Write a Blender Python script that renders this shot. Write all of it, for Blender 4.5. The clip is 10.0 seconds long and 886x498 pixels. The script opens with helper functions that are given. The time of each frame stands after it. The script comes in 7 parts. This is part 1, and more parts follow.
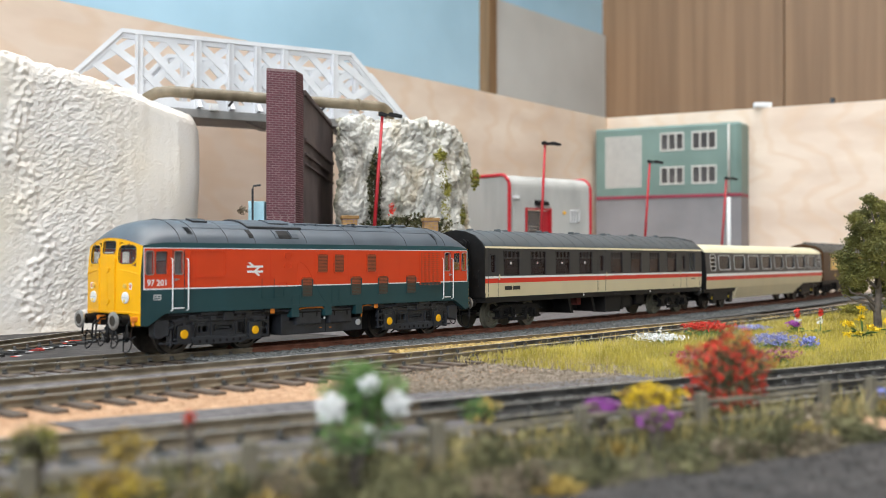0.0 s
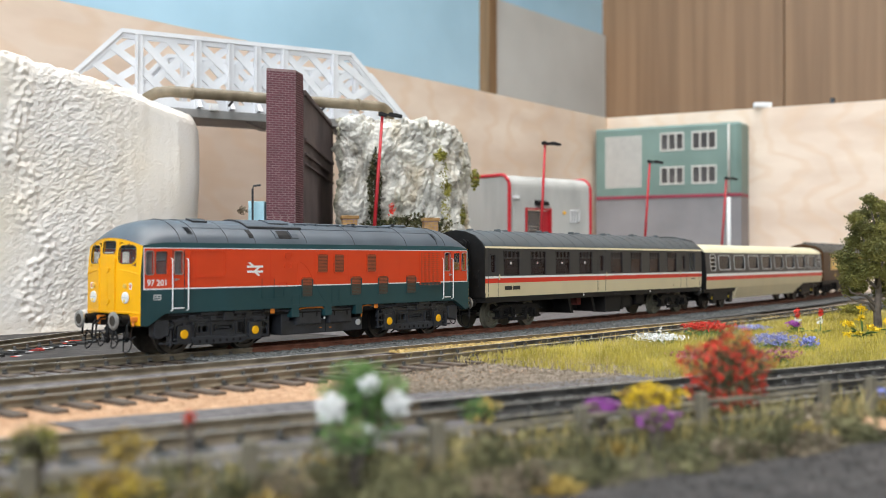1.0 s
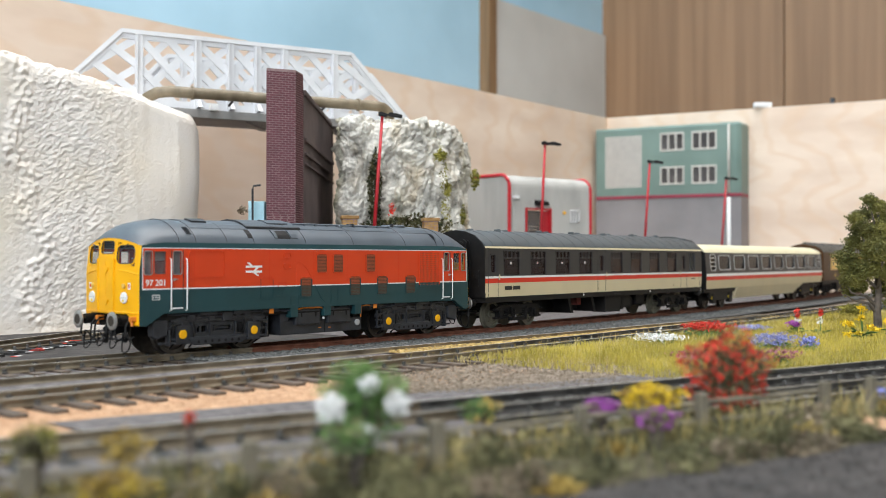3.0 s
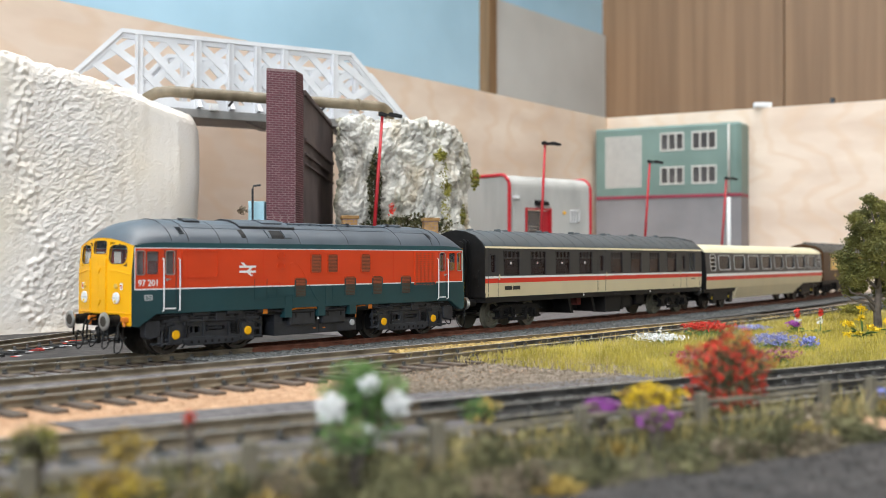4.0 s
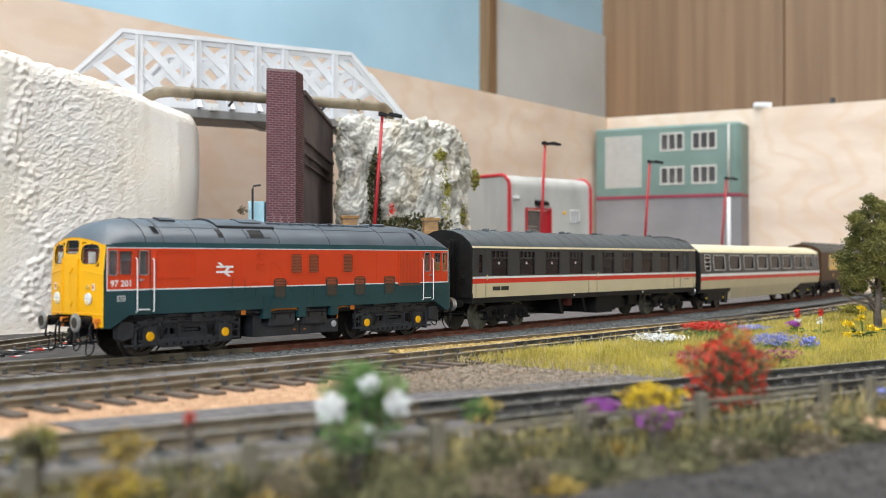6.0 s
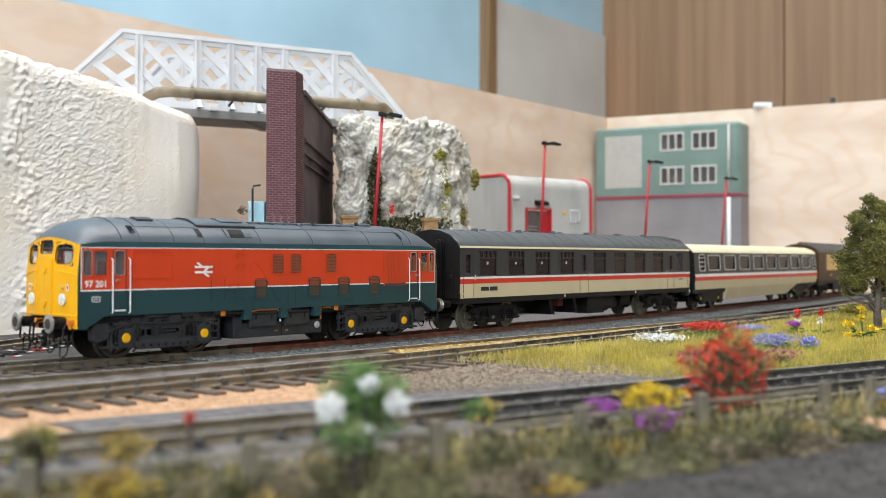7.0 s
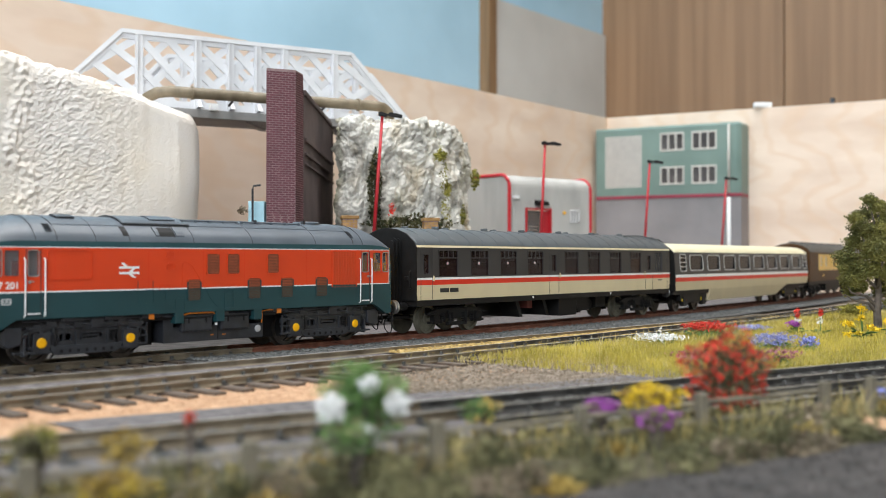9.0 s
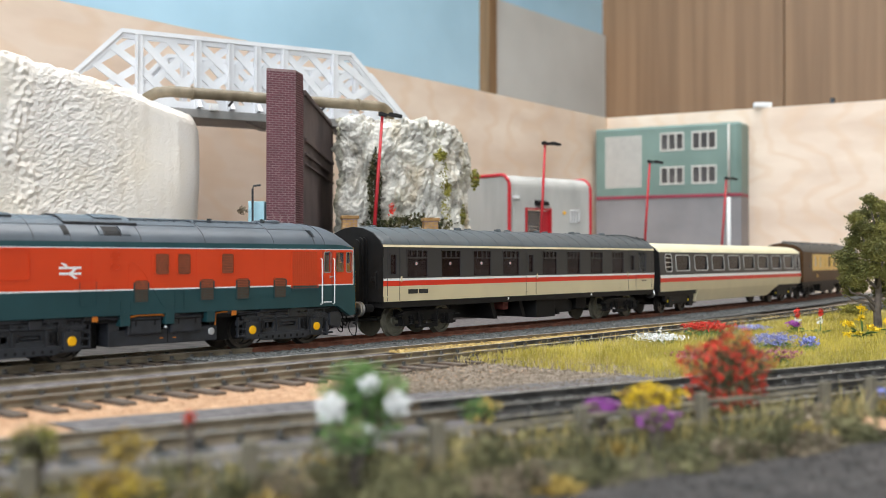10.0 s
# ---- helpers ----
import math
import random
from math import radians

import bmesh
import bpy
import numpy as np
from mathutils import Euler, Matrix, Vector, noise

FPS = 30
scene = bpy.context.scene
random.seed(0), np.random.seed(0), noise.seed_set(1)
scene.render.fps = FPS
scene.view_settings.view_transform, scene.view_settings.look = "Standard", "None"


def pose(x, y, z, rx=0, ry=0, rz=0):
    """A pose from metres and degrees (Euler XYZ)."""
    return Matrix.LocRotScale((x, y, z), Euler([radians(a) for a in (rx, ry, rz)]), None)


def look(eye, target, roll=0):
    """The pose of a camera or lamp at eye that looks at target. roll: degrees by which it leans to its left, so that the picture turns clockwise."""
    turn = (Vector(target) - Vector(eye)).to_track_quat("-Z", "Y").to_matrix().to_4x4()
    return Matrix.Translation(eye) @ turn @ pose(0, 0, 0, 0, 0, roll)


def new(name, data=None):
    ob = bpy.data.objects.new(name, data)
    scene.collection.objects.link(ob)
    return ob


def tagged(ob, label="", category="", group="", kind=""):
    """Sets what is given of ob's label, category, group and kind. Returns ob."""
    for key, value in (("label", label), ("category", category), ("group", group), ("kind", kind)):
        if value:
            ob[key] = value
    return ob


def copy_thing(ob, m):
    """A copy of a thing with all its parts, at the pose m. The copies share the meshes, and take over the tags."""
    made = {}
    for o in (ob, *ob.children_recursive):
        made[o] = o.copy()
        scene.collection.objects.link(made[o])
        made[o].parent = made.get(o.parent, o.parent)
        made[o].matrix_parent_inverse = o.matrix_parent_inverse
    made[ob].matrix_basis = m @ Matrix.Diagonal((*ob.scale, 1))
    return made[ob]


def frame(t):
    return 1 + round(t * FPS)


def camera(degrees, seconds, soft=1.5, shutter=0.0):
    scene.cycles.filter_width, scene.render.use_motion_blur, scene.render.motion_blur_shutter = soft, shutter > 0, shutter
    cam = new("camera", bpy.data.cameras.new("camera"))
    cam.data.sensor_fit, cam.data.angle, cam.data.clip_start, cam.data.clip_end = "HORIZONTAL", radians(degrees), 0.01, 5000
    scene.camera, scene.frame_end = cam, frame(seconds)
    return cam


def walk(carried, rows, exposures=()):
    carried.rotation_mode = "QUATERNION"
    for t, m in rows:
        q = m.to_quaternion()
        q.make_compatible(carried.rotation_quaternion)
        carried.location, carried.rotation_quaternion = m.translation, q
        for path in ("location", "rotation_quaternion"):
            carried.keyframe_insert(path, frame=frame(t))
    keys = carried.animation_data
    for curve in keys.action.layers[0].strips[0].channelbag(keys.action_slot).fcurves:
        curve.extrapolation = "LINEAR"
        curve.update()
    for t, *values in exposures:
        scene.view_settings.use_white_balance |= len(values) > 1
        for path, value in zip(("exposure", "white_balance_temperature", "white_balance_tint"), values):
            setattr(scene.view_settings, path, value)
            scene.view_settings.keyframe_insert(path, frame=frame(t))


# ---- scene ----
cam = camera(45.56, 10.0, soft=0.6)
cam.data.dof.use_dof = True
cam.data.dof.focus_distance = 0.505
cam.data.dof.aperture_fstop = 17.0
EYE = pose(0, 0, 0.0362, 90.535, 0, 0)
walk(cam, [(0, EYE), (10.0, EYE)], exposures=[(0, 0.40), (10.0, 0.40)])

# ---- world and lamps: a closed layout room, lit by added lamps for assumed ceiling fittings and one large assumed window behind the operator, all unseen ----
world = bpy.data.worlds.new("room_world")
scene.world = world
world.use_nodes = True
world.node_tree.nodes["Background"].inputs[0].default_value = (0.9, 0.95, 1.0, 1)
world.node_tree.nodes["Background"].inputs[1].default_value = 0.4


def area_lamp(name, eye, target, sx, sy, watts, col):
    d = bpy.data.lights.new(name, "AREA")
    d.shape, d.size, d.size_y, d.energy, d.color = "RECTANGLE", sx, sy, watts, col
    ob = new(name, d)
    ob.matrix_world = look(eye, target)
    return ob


# lamps added out of view to light the layout from above
area_lamp("assumed_ceiling_lamp", (-0.15, 0.2, 1.62), (-0.15, 0.21, 0), 1.4, 0.5, 16.0, (1, 0.985, 0.97))
area_lamp("assumed_ceiling_lamp", (0.2, 1.05, 1.62), (0.2, 1.06, 0), 1.4, 0.5, 16.5, (1, 0.985, 0.97))
# front light added from behind the operator, as from a window out of view
area_lamp("assumed_window_lamp", (-0.67, -1.87, 0.75), (0.0, 0.5, 0.1), 1.8, 1.2, 54.0, (0.87, 0.94, 1.0))

# ---- materials ----


def mat(name, col, rough=0.5, metal=0.0, col2=None, var=0.12, scale=250.0, bump=0.0, bscale=None, spec=0.5, rnd=0.0, stretch=(1, 1, 1), detail=5.0, spread=(0.35, 0.65), glow=0.0):
    m = bpy.data.materials.new(name)
    m.use_nodes = True
    nt = m.node_tree
    b = nt.nodes["Principled BSDF"]
    b.inputs["Roughness"].default_value, b.inputs["Metallic"].default_value = rough, metal
    b.inputs["Specular IOR Level"].default_value = spec
    tc = nt.nodes.new("ShaderNodeTexCoord")
    mp = nt.nodes.new("ShaderNodeMapping")
    mp.inputs["Scale"].default_value = stretch
    nt.links.new(tc.outputs["Object"], mp.inputs["Vector"])
    nz = nt.nodes.new("ShaderNodeTexNoise")
    nz.inputs["Scale"].default_value, nz.inputs["Detail"].default_value = scale, detail
    nt.links.new(mp.outputs[0], nz.inputs["Vector"])
    cr = nt.nodes.new("ShaderNodeValToRGB")
    a = [c * (1 - var) for c in col]
    c2 = col2 if col2 else [min(1, c * (1 + var)) for c in col]
    cr.color_ramp.elements[0].position, cr.color_ramp.elements[1].position = spread
    cr.color_ramp.elements[0].color = (*a, 1)
    cr.color_ramp.elements[1].color = (*c2, 1)
    nt.links.new(nz.outputs["Fac"], cr.inputs["Fac"])
    out = cr.outputs["Color"]
    if rnd:
        oi = nt.nodes.new("ShaderNodeObjectInfo")
        ge = nt.nodes.new("ShaderNodeNewGeometry")
        ad = nt.nodes.new("ShaderNodeMath")
        ad.operation = "ADD"
        nt.links.new(oi.outputs["Random"], ad.inputs[0])
        nt.links.new(ge.outputs["Random Per Island"], ad.inputs[1])
        mr = nt.nodes.new("ShaderNodeMapRange")
        mr.inputs["From Max"].default_value = 2.0
        mr.inputs["To Min"].default_value, mr.inputs["To Max"].default_value = 1 - rnd, 1 + rnd
        nt.links.new(ad.outputs[0], mr.inputs["Value"])
        hs = nt.nodes.new("ShaderNodeHueSaturation")
        nt.links.new(mr.outputs[0], hs.inputs["Value"])
        nt.links.new(out, hs.inputs["Color"])
        out = hs.outputs["Color"]
    nt.links.new(out, b.inputs["Base Color"])
    rr = nt.nodes.new("ShaderNodeMapRange")
    rr.inputs["To Min"].default_value, rr.inputs["To Max"].default_value = max(0.02, rough - 0.08), min(1, rough + 0.08)
    nt.links.new(nz.outputs["Fac"], rr.inputs["Value"])
    nt.links.new(rr.outputs[0], b.inputs["Roughness"])
    if bump:
        n2 = nt.nodes.new("ShaderNodeTexNoise")
        n2.inputs["Scale"].default_value, n2.inputs["Detail"].default_value = bscale or scale * 4, 6
        nt.links.new(mp.outputs[0], n2.inputs["Vector"])
        bp = nt.nodes.new("ShaderNodeBump")
        bp.inputs["Strength"].default_value, bp.inputs["Distance"].default_value = 1.0, bump * 0.001
        nt.links.new(n2.outputs["Fac"], bp.inputs["Height"])
        nt.links.new(bp.outputs[0], b.inputs["Normal"])
    if glow:
        b.inputs["Emission Color"].default_value = (*col, 1)
        b.inputs["Emission Strength"].default_value = glow
    return m


def glass(name, tint, rough=0.05, mix=0.25, spec=0.5):
    m = bpy.data.materials.new(name)
    m.use_nodes = True
    nt = m.node_tree
    b = nt.nodes["Principled BSDF"]
    b.inputs["Base Color"].default_value = (*tint, 1)
    b.inputs["Roughness"].default_value, b.inputs["Specular IOR Level"].default_value = rough, spec
    tr = nt.nodes.new("ShaderNodeBsdfTransparent")
    mx = nt.nodes.new("ShaderNodeMixShader")
    mx.inputs[0].default_value = mix
    nt.links.new(tr.outputs[0], mx.inputs[1])
    nt.links.new(b.outputs[0], mx.inputs[2])
    nt.links.new(mx.outputs[0], nt.nodes["Material Output"].inputs["Surface"])
    return m


RED = mat("rail_red_paint", (0.64, 0.052, 0.009), 0.42, var=0.05, scale=60, bump=0.02, bscale=2500)
GREEN = mat("dark_teal_green_paint", (0.011, 0.050, 0.058), 0.42, var=0.1, scale=60, bump=0.02, bscale=2500)
YELLOW = mat("warning_yellow_paint", (0.93, 0.46, 0.006), 0.42, var=0.05, scale=60, bump=0.02, bscale=2500, spec=0.3)
ROOFGREY = mat("roof_grey_paint", (0.082, 0.098, 0.118), 0.40, var=0.1, scale=90, bump=0.03, bscale=2500)
WHITE = mat("white_paint", (0.8, 0.8, 0.8), 0.45, var=0.04)
BLACK = mat("black_plastic", (0.0095, 0.0090, 0.0092), 0.55, var=0.25, scale=300, bump=0.03, bscale=2000, spec=0.22)
CHASSIS = mat("dark_grey_chassis_plastic", (0.025, 0.027, 0.033), 0.38, var=0.3, scale=250, spec=0.55, bump=0.04, bscale=2000)
STEEL = mat("bright_steel", (0.55, 0.55, 0.55), 0.35, 1.0, var=0.15, scale=500)
WHEELM = mat("dark_wheel_metal", (0.10, 0.09, 0.08), 0.35, 0.9, var=0.2, scale=500)
WHEELC = mat("pale_wheel_metal", (0.165, 0.155, 0.118), 0.45, 0.4, var=0.15, scale=400)
ORANGE = mat("orange_plastic", (0.75, 0.22, 0.02), 0.45, var=0.1)
GLASS = glass("clear_glazing", (0.30, 0.31, 0.33), 0.05, 0.13)
DARKGLASS = glass("tinted_glazing", (0.032, 0.017, 0.016), 0.05, 0.68, 0.3)
SMOKEGLASS = glass("smoked_glazing", (0.022, 0.019, 0.019), 0.10, 0.94, 0.12)
GRILLE = mat("brown_grille_mesh", (0.30, 0.075, 0.032), 0.6, var=0.1, scale=300)
GRILLEG = mat("green_grille_mesh", (0.062, 0.062, 0.048), 0.6, var=0.1, scale=300)
CREAM = mat("beige_cream_paint", (0.66, 0.565, 0.37), 0.42, var=0.04, scale=60)
PALECREAM = mat("pale_cream_paint", (0.78, 0.72, 0.50), 0.42, var=0.05, scale=60)
EXECGREY = mat("dark_executive_grey", (0.046, 0.0435, 0.0445), 0.45, var=0.08, scale=60, spec=0.3)
STRIPE = mat("stripe_red_paint", (0.66, 0.040, 0.018), 0.42, var=0.05, scale=60, spec=0.25)
SEAT = mat("brown_seat_moulding", (0.22, 0.06, 0.05), 0.7, var=0.3, scale=120)
INTERIOR = mat("grey_interior_moulding", (0.46, 0.46, 0.46), 0.7, var=0.2, scale=120)
UMBER = mat("umber_brown_paint", (0.070, 0.032, 0.010), 0.5, var=0.1, scale=60, spec=0.2)
PCREAM = mat("golden_cream_paint", (0.74, 0.47, 0.10), 0.42, var=0.06, scale=60)
COACHROOF = mat("coach_roof_grey", (0.080, 0.092, 0.100), 0.42, var=0.1, scale=70, bump=0.02, bscale=2000)
BROWNROOF = mat("brown_grey_roof", (0.06, 0.06, 0.055), 0.55, var=0.12, scale=70)
RAILB = mat("weathered_bronze_rail", (0.165, 0.132, 0.090), 0.42, 0.5, col2=(0.30, 0.25, 0.18), scale=120)
POLISH = mat("bright_worn_rail_head", (0.74, 0.73, 0.70), 0.32, 0.5, var=0.12, scale=160)
CHAIRM = mat("dull_steel_rail_chair", (0.085, 0.08, 0.075), 0.45, 0.35, col2=(0.24, 0.235, 0.225), scale=260, rnd=0.4)
RAILTOP = mat("polished_rail_head", (0.46, 0.43, 0.38), 0.38, 0.45, var=0.2, scale=160)
RUST = mat("rust_red_rail", (0.14, 0.042, 0.022), 0.75, col2=(0.22, 0.085, 0.05), scale=200)
RAILDARK = mat("dark_rail", (0.06, 0.058, 0.056), 0.45, 0.5, col2=(0.13, 0.125, 0.12), scale=180)
SLEEPER = mat("dark_brown_sleeper", (0.055, 0.038, 0.028), 0.7, col2=(0.16, 0.12, 0.09), scale=180, bump=0.12, bscale=900, rnd=0.25)
SLEEPERK = mat("black_sleeper", (0.017, 0.016, 0.016), 0.55, col2=(0.035, 0.033, 0.033), scale=180, bump=0.05, bscale=900)
CORK = mat("peach_cork_underlay", (0.44, 0.245, 0.130), 0.9, col2=(0.63, 0.395, 0.240), scale=420, bump=0.7, bscale=900, spread=(0.3, 0.7))
CINDER = mat("grey_cinder", (0.085, 0.076, 0.078), 0.9, col2=(0.19, 0.172, 0.170), scale=300, bump=0.45, bscale=1100)
BALLASTG = mat("grey_ballast_bed", (0.055, 0.056, 0.055), 0.9, col2=(0.14, 0.142, 0.138), scale=500, bump=0.6, bscale=1000)
STONE = mat("grey_ballast_stone", (0.060, 0.063, 0.062), 0.85, col2=(0.19, 0.193, 0.188), scale=500, rnd=0.5)
GRAVELY = mat("yellow_gravel", (0.34, 0.22, 0.06), 0.9, col2=(0.62, 0.46, 0.20), scale=600, bump=0.6, bscale=1000, rnd=0.3)
EARTH = mat("brown_earth_scatter", (0.12, 0.085, 0.055), 0.95, col2=(0.31, 0.25, 0.19), scale=420, bump=1.0, bscale=700)
TARMAC = mat("dark_grey_road", (0.026, 0.023, 0.022), 0.9, col2=(0.066, 0.058, 0.055), scale=160, bump=0.5, bscale=700)
GRASSBED = mat("dry_green_grass_bed", (0.22, 0.19, 0.05), 0.95, col2=(0.42, 0.34, 0.10), scale=130, bump=0.8, bscale=600)
GRASS = mat("static_grass", (0.31, 0.262, 0.030), 0.75, col2=(0.59, 0.475, 0.085), scale=45, rnd=0.4, spread=(0.35, 0.6))
GRASSY = mat("straw_grass", (0.54, 0.42, 0.14), 0.75, col2=(0.70, 0.58, 0.27), scale=60, rnd=0.3)
PLY = mat("birch_plywood", (0.76, 0.575, 0.445), 0.6, col2=(0.86, 0.715, 0.595), scale=7.0, stretch=(1.0, 1.0, 3.2), detail=4, bump=0.02, bscale=300, spread=(0.3, 0.7))
def ply_rings(m):
    nt = m.node_tree
    b = nt.nodes["Principled BSDF"]
    base = b.inputs["Base Color"].links[0].from_socket
    tc = nt.nodes.new("ShaderNodeTexCoord")
    mp = nt.nodes.new("ShaderNodeMapping")
    mp.inputs["Scale"].default_value = (1.0, 1.0, 2.6)
    wv = nt.nodes.new("ShaderNodeTexWave")
    wv.inputs["Scale"].default_value, wv.inputs["Distortion"].default_value = 9.0, 11.0
    wv.inputs["Detail"].default_value, wv.inputs["Detail Scale"].default_value = 2.0, 0.9
    nt.links.new(tc.outputs["Object"], mp.inputs["Vector"])
    nt.links.new(mp.outputs[0], wv.inputs["Vector"])
    mr = nt.nodes.new("ShaderNodeMapRange")
    mr.inputs["From Min"].default_value, mr.inputs["To Max"].default_value = 0.55, 0.35
    nt.links.new(wv.outputs["Fac"], mr.inputs["Value"])
    mx = nt.nodes.new("ShaderNodeMixRGB")
    mx.inputs[2].default_value = (0.72, 0.50, 0.33, 1)
    nt.links.new(mr.outputs[0], mx.inputs[0])
    nt.links.new(base, mx.inputs[1])
    nt.links.new(mx.outputs[0], b.inputs["Base Color"])


ply_rings(PLY)
FOAM = mat("white_insulation_foam", (0.91, 0.82, 0.69), 0.85, var=0.02, col2=(0.90, 0.845, 0.785), scale=14, bump=0.28, bscale=900, spread=(0.32, 0.56))
def rock_material():
    # the ramp's dark grey paints crevice shade over the plaster by noise
    m = mat("white_plaster_rock", (0.25, 0.23, 0.195), 0.48, col2=(0.80, 0.765, 0.69), scale=90, bump=1.2, bscale=240, spread=(0.35, 0.55), detail=10)
    nt = m.node_tree
    b = nt.nodes["Principled BSDF"]
    base = b.inputs["Base Color"].links[0].from_socket
    tc = nt.nodes.new("ShaderNodeTexCoord")
    last = base
    for sc, lo, hi, col, st in ((26.0, 0.52, 0.68, (0.34, 0.30, 0.12, 1), (1, 1, 0.30)), (40.0, 0.55, 0.70, (0.42, 0.32, 0.18, 1), (1, 1, 0.6)), (9.0, 0.56, 0.75, (0.30, 0.30, 0.29, 1), (1, 1, 1))):
        mp = nt.nodes.new("ShaderNodeMapping")
        mp.inputs["Scale"].default_value = st
        nt.links.new(tc.outputs["Object"], mp.inputs["Vector"])
        nz = nt.nodes.new("ShaderNodeTexNoise")
        nz.inputs["Scale"].default_value, nz.inputs["Detail"].default_value = sc, 8
        nt.links.new(mp.outputs[0], nz.inputs["Vector"])
        mr = nt.nodes.new("ShaderNodeMapRange")
        mr.inputs["From Min"].default_value, mr.inputs["From Max"].default_value, mr.inputs["To Max"].default_value = lo, hi, 0.75
        nt.links.new(nz.outputs["Fac"], mr.inputs["Value"])
        mx = nt.nodes.new("ShaderNodeMixRGB")
        mx.inputs[2].default_value = col
        nt.links.new(mr.outputs[0], mx.inputs[0])
        nt.links.new(last, mx.inputs[1])
        last = mx.outputs[0]
    nt.links.new(last, b.inputs["Base Color"])
    return m


ROCK = rock_material()
MOSS = mat("olive_moss_clump", (0.20, 0.19, 0.03), 0.9, col2=(0.38, 0.34, 0.07), scale=200, bump=0.8, bscale=700, rnd=0.4)
LITTER = mat("dark_leaf_litter", (0.045, 0.04, 0.022), 0.95, col2=(0.13, 0.105, 0.06), scale=150, bump=1.0, bscale=500)
# grille brown darkened to paint the shade between the louvres
GRILLESHADE = mat("painted_grille_shade", (0.085, 0.03, 0.018), 0.7, var=0.1)
DARKLEAF = mat("dark_leaf_foliage", (0.025, 0.035, 0.012), 0.9, col2=(0.10, 0.085, 0.03), scale=200, rnd=0.5)
GIRDER = mat("silver_white_girder_paint", (0.76, 0.77, 0.80), 0.4, var=0.05, scale=60, bump=0.02, bscale=1200)
DECKM = mat("grey_deck_paint", (0.26, 0.255, 0.25), 0.6, var=0.15, scale=60)
PIPE = mat("weathered_olive_pipe", (0.17, 0.13, 0.08), 0.55, col2=(0.27, 0.22, 0.15), scale=40, stretch=(3, 1, 1), bump=0.05)
MORTAR = mat("pale_brick_mortar", (0.30, 0.21, 0.21), 0.9, var=0.2)
BRICK = mat("maroon_brick", (0.095, 0.030, 0.042), 0.8, col2=(0.19, 0.066, 0.082), scale=60, bump=0.1, bscale=900, rnd=0.35)
BRICKS = mat("brown_engineering_brick", (0.080, 0.056, 0.055), 0.8, col2=(0.135, 0.098, 0.094), scale=40, bump=0.1, bscale=600)
YBRICK = mat("buff_brick", (0.30, 0.16, 0.05), 0.85, col2=(0.52, 0.31, 0.13), scale=120, bump=0.1, rnd=0.3)
LAMPRED = mat("red_lamp_post_paint", (0.50, 0.02, 0.03), 0.4, var=0.08)
SHED = mat("pale_grey_cladding", (0.36, 0.35, 0.33), 0.5, col2=(0.48, 0.47, 0.44), scale=30, stretch=(1, 1, 0.3))
TEAL = mat("sage_teal_cladding", (0.145, 0.225, 0.20), 0.5, col2=(0.18, 0.265, 0.235), scale=14)
GREYWALL = mat("mid_grey_cladding", (0.235, 0.225, 0.235), 0.55, col2=(0.28, 0.265, 0.275), scale=14)
MAROON = mat("maroon_band_paint", (0.28, 0.03, 0.06), 0.5, var=0.1, scale=40)
PANELW = mat("pale_grille_panel", (0.55, 0.53, 0.49), 0.6, var=0.08, scale=120)
DARKPANE = mat("dark_window_pane", (0.075, 0.07, 0.07), 0.25, var=0.2, scale=40)
BLUEWALL = mat("sky_blue_wall_paint", (0.41, 0.645, 0.80), 0.7, col2=(0.46, 0.69, 0.84), scale=3)
GREYPANEL = mat("pale_grey_wall_panel", (0.60, 0.59, 0.56), 0.7, col2=(0.66, 0.65, 0.62), scale=3)
WOODDARK = mat("brown_wood_post", (0.20, 0.115, 0.055), 0.55, col2=(0.30, 0.18, 0.09), scale=8, stretch=(6, 6, 0.4))
VENEER = mat("oak_veneer_door", (0.285, 0.160, 0.082), 0.5, col2=(0.35, 0.205, 0.110), scale=6.0, stretch=(7, 7, 0.20), detail=9)
ROOMWALL = mat("cream_room_wall", (0.74, 0.70, 0.64), 0.8, var=0.04, scale=2)
CEILW = mat("white_ceiling_paint", (0.82, 0.82, 0.8), 0.8, var=0.03, scale=2)
CARPET = mat("grey_brown_carpet", (0.22, 0.19, 0.16), 0.95, var=0.2, scale=40)
BARK = mat("brown_grey_bark", (0.085, 0.068, 0.055), 0.9, col2=(0.17, 0.14, 0.12), scale=200, bump=0.5, bscale=700)
LEAF = mat("olive_green_leaf", (0.085, 0.088, 0.018), 0.7, col2=(0.245, 0.225, 0.058), scale=90, rnd=0.5)
BUSHG = mat("sage_green_foam", (0.072, 0.074, 0.030), 0.9, col2=(0.23, 0.21, 0.105), scale=90, rnd=0.6)
BUSHO = mat("ochre_foam", (0.26, 0.16, 0.03), 0.9, col2=(0.45, 0.33, 0.09), scale=90, rnd=0.5)
BUSHT = mat("tan_dry_foam", (0.14, 0.105, 0.065), 0.9, col2=(0.29, 0.23, 0.16), scale=90, rnd=0.5)
FRESH = mat("fresh_green_leaf", (0.07, 0.15, 0.035), 0.8, col2=(0.19, 0.30, 0.10), scale=90, rnd=0.5)
FENCEW = mat("weathered_fence_wood", (0.13, 0.115, 0.085), 0.85, col2=(0.26, 0.225, 0.165), scale=90, stretch=(1, 1, 0.3), bump=0.2)
PETW = mat("white_petals", (0.85, 0.85, 0.84), 0.7, var=0.05, rnd=0.1)
PETR = mat("red_petals", (0.70, 0.045, 0.025), 0.7, var=0.2, rnd=0.45)
PETB = mat("blue_violet_petals", (0.27, 0.30, 0.66), 0.7, var=0.2, rnd=0.35)
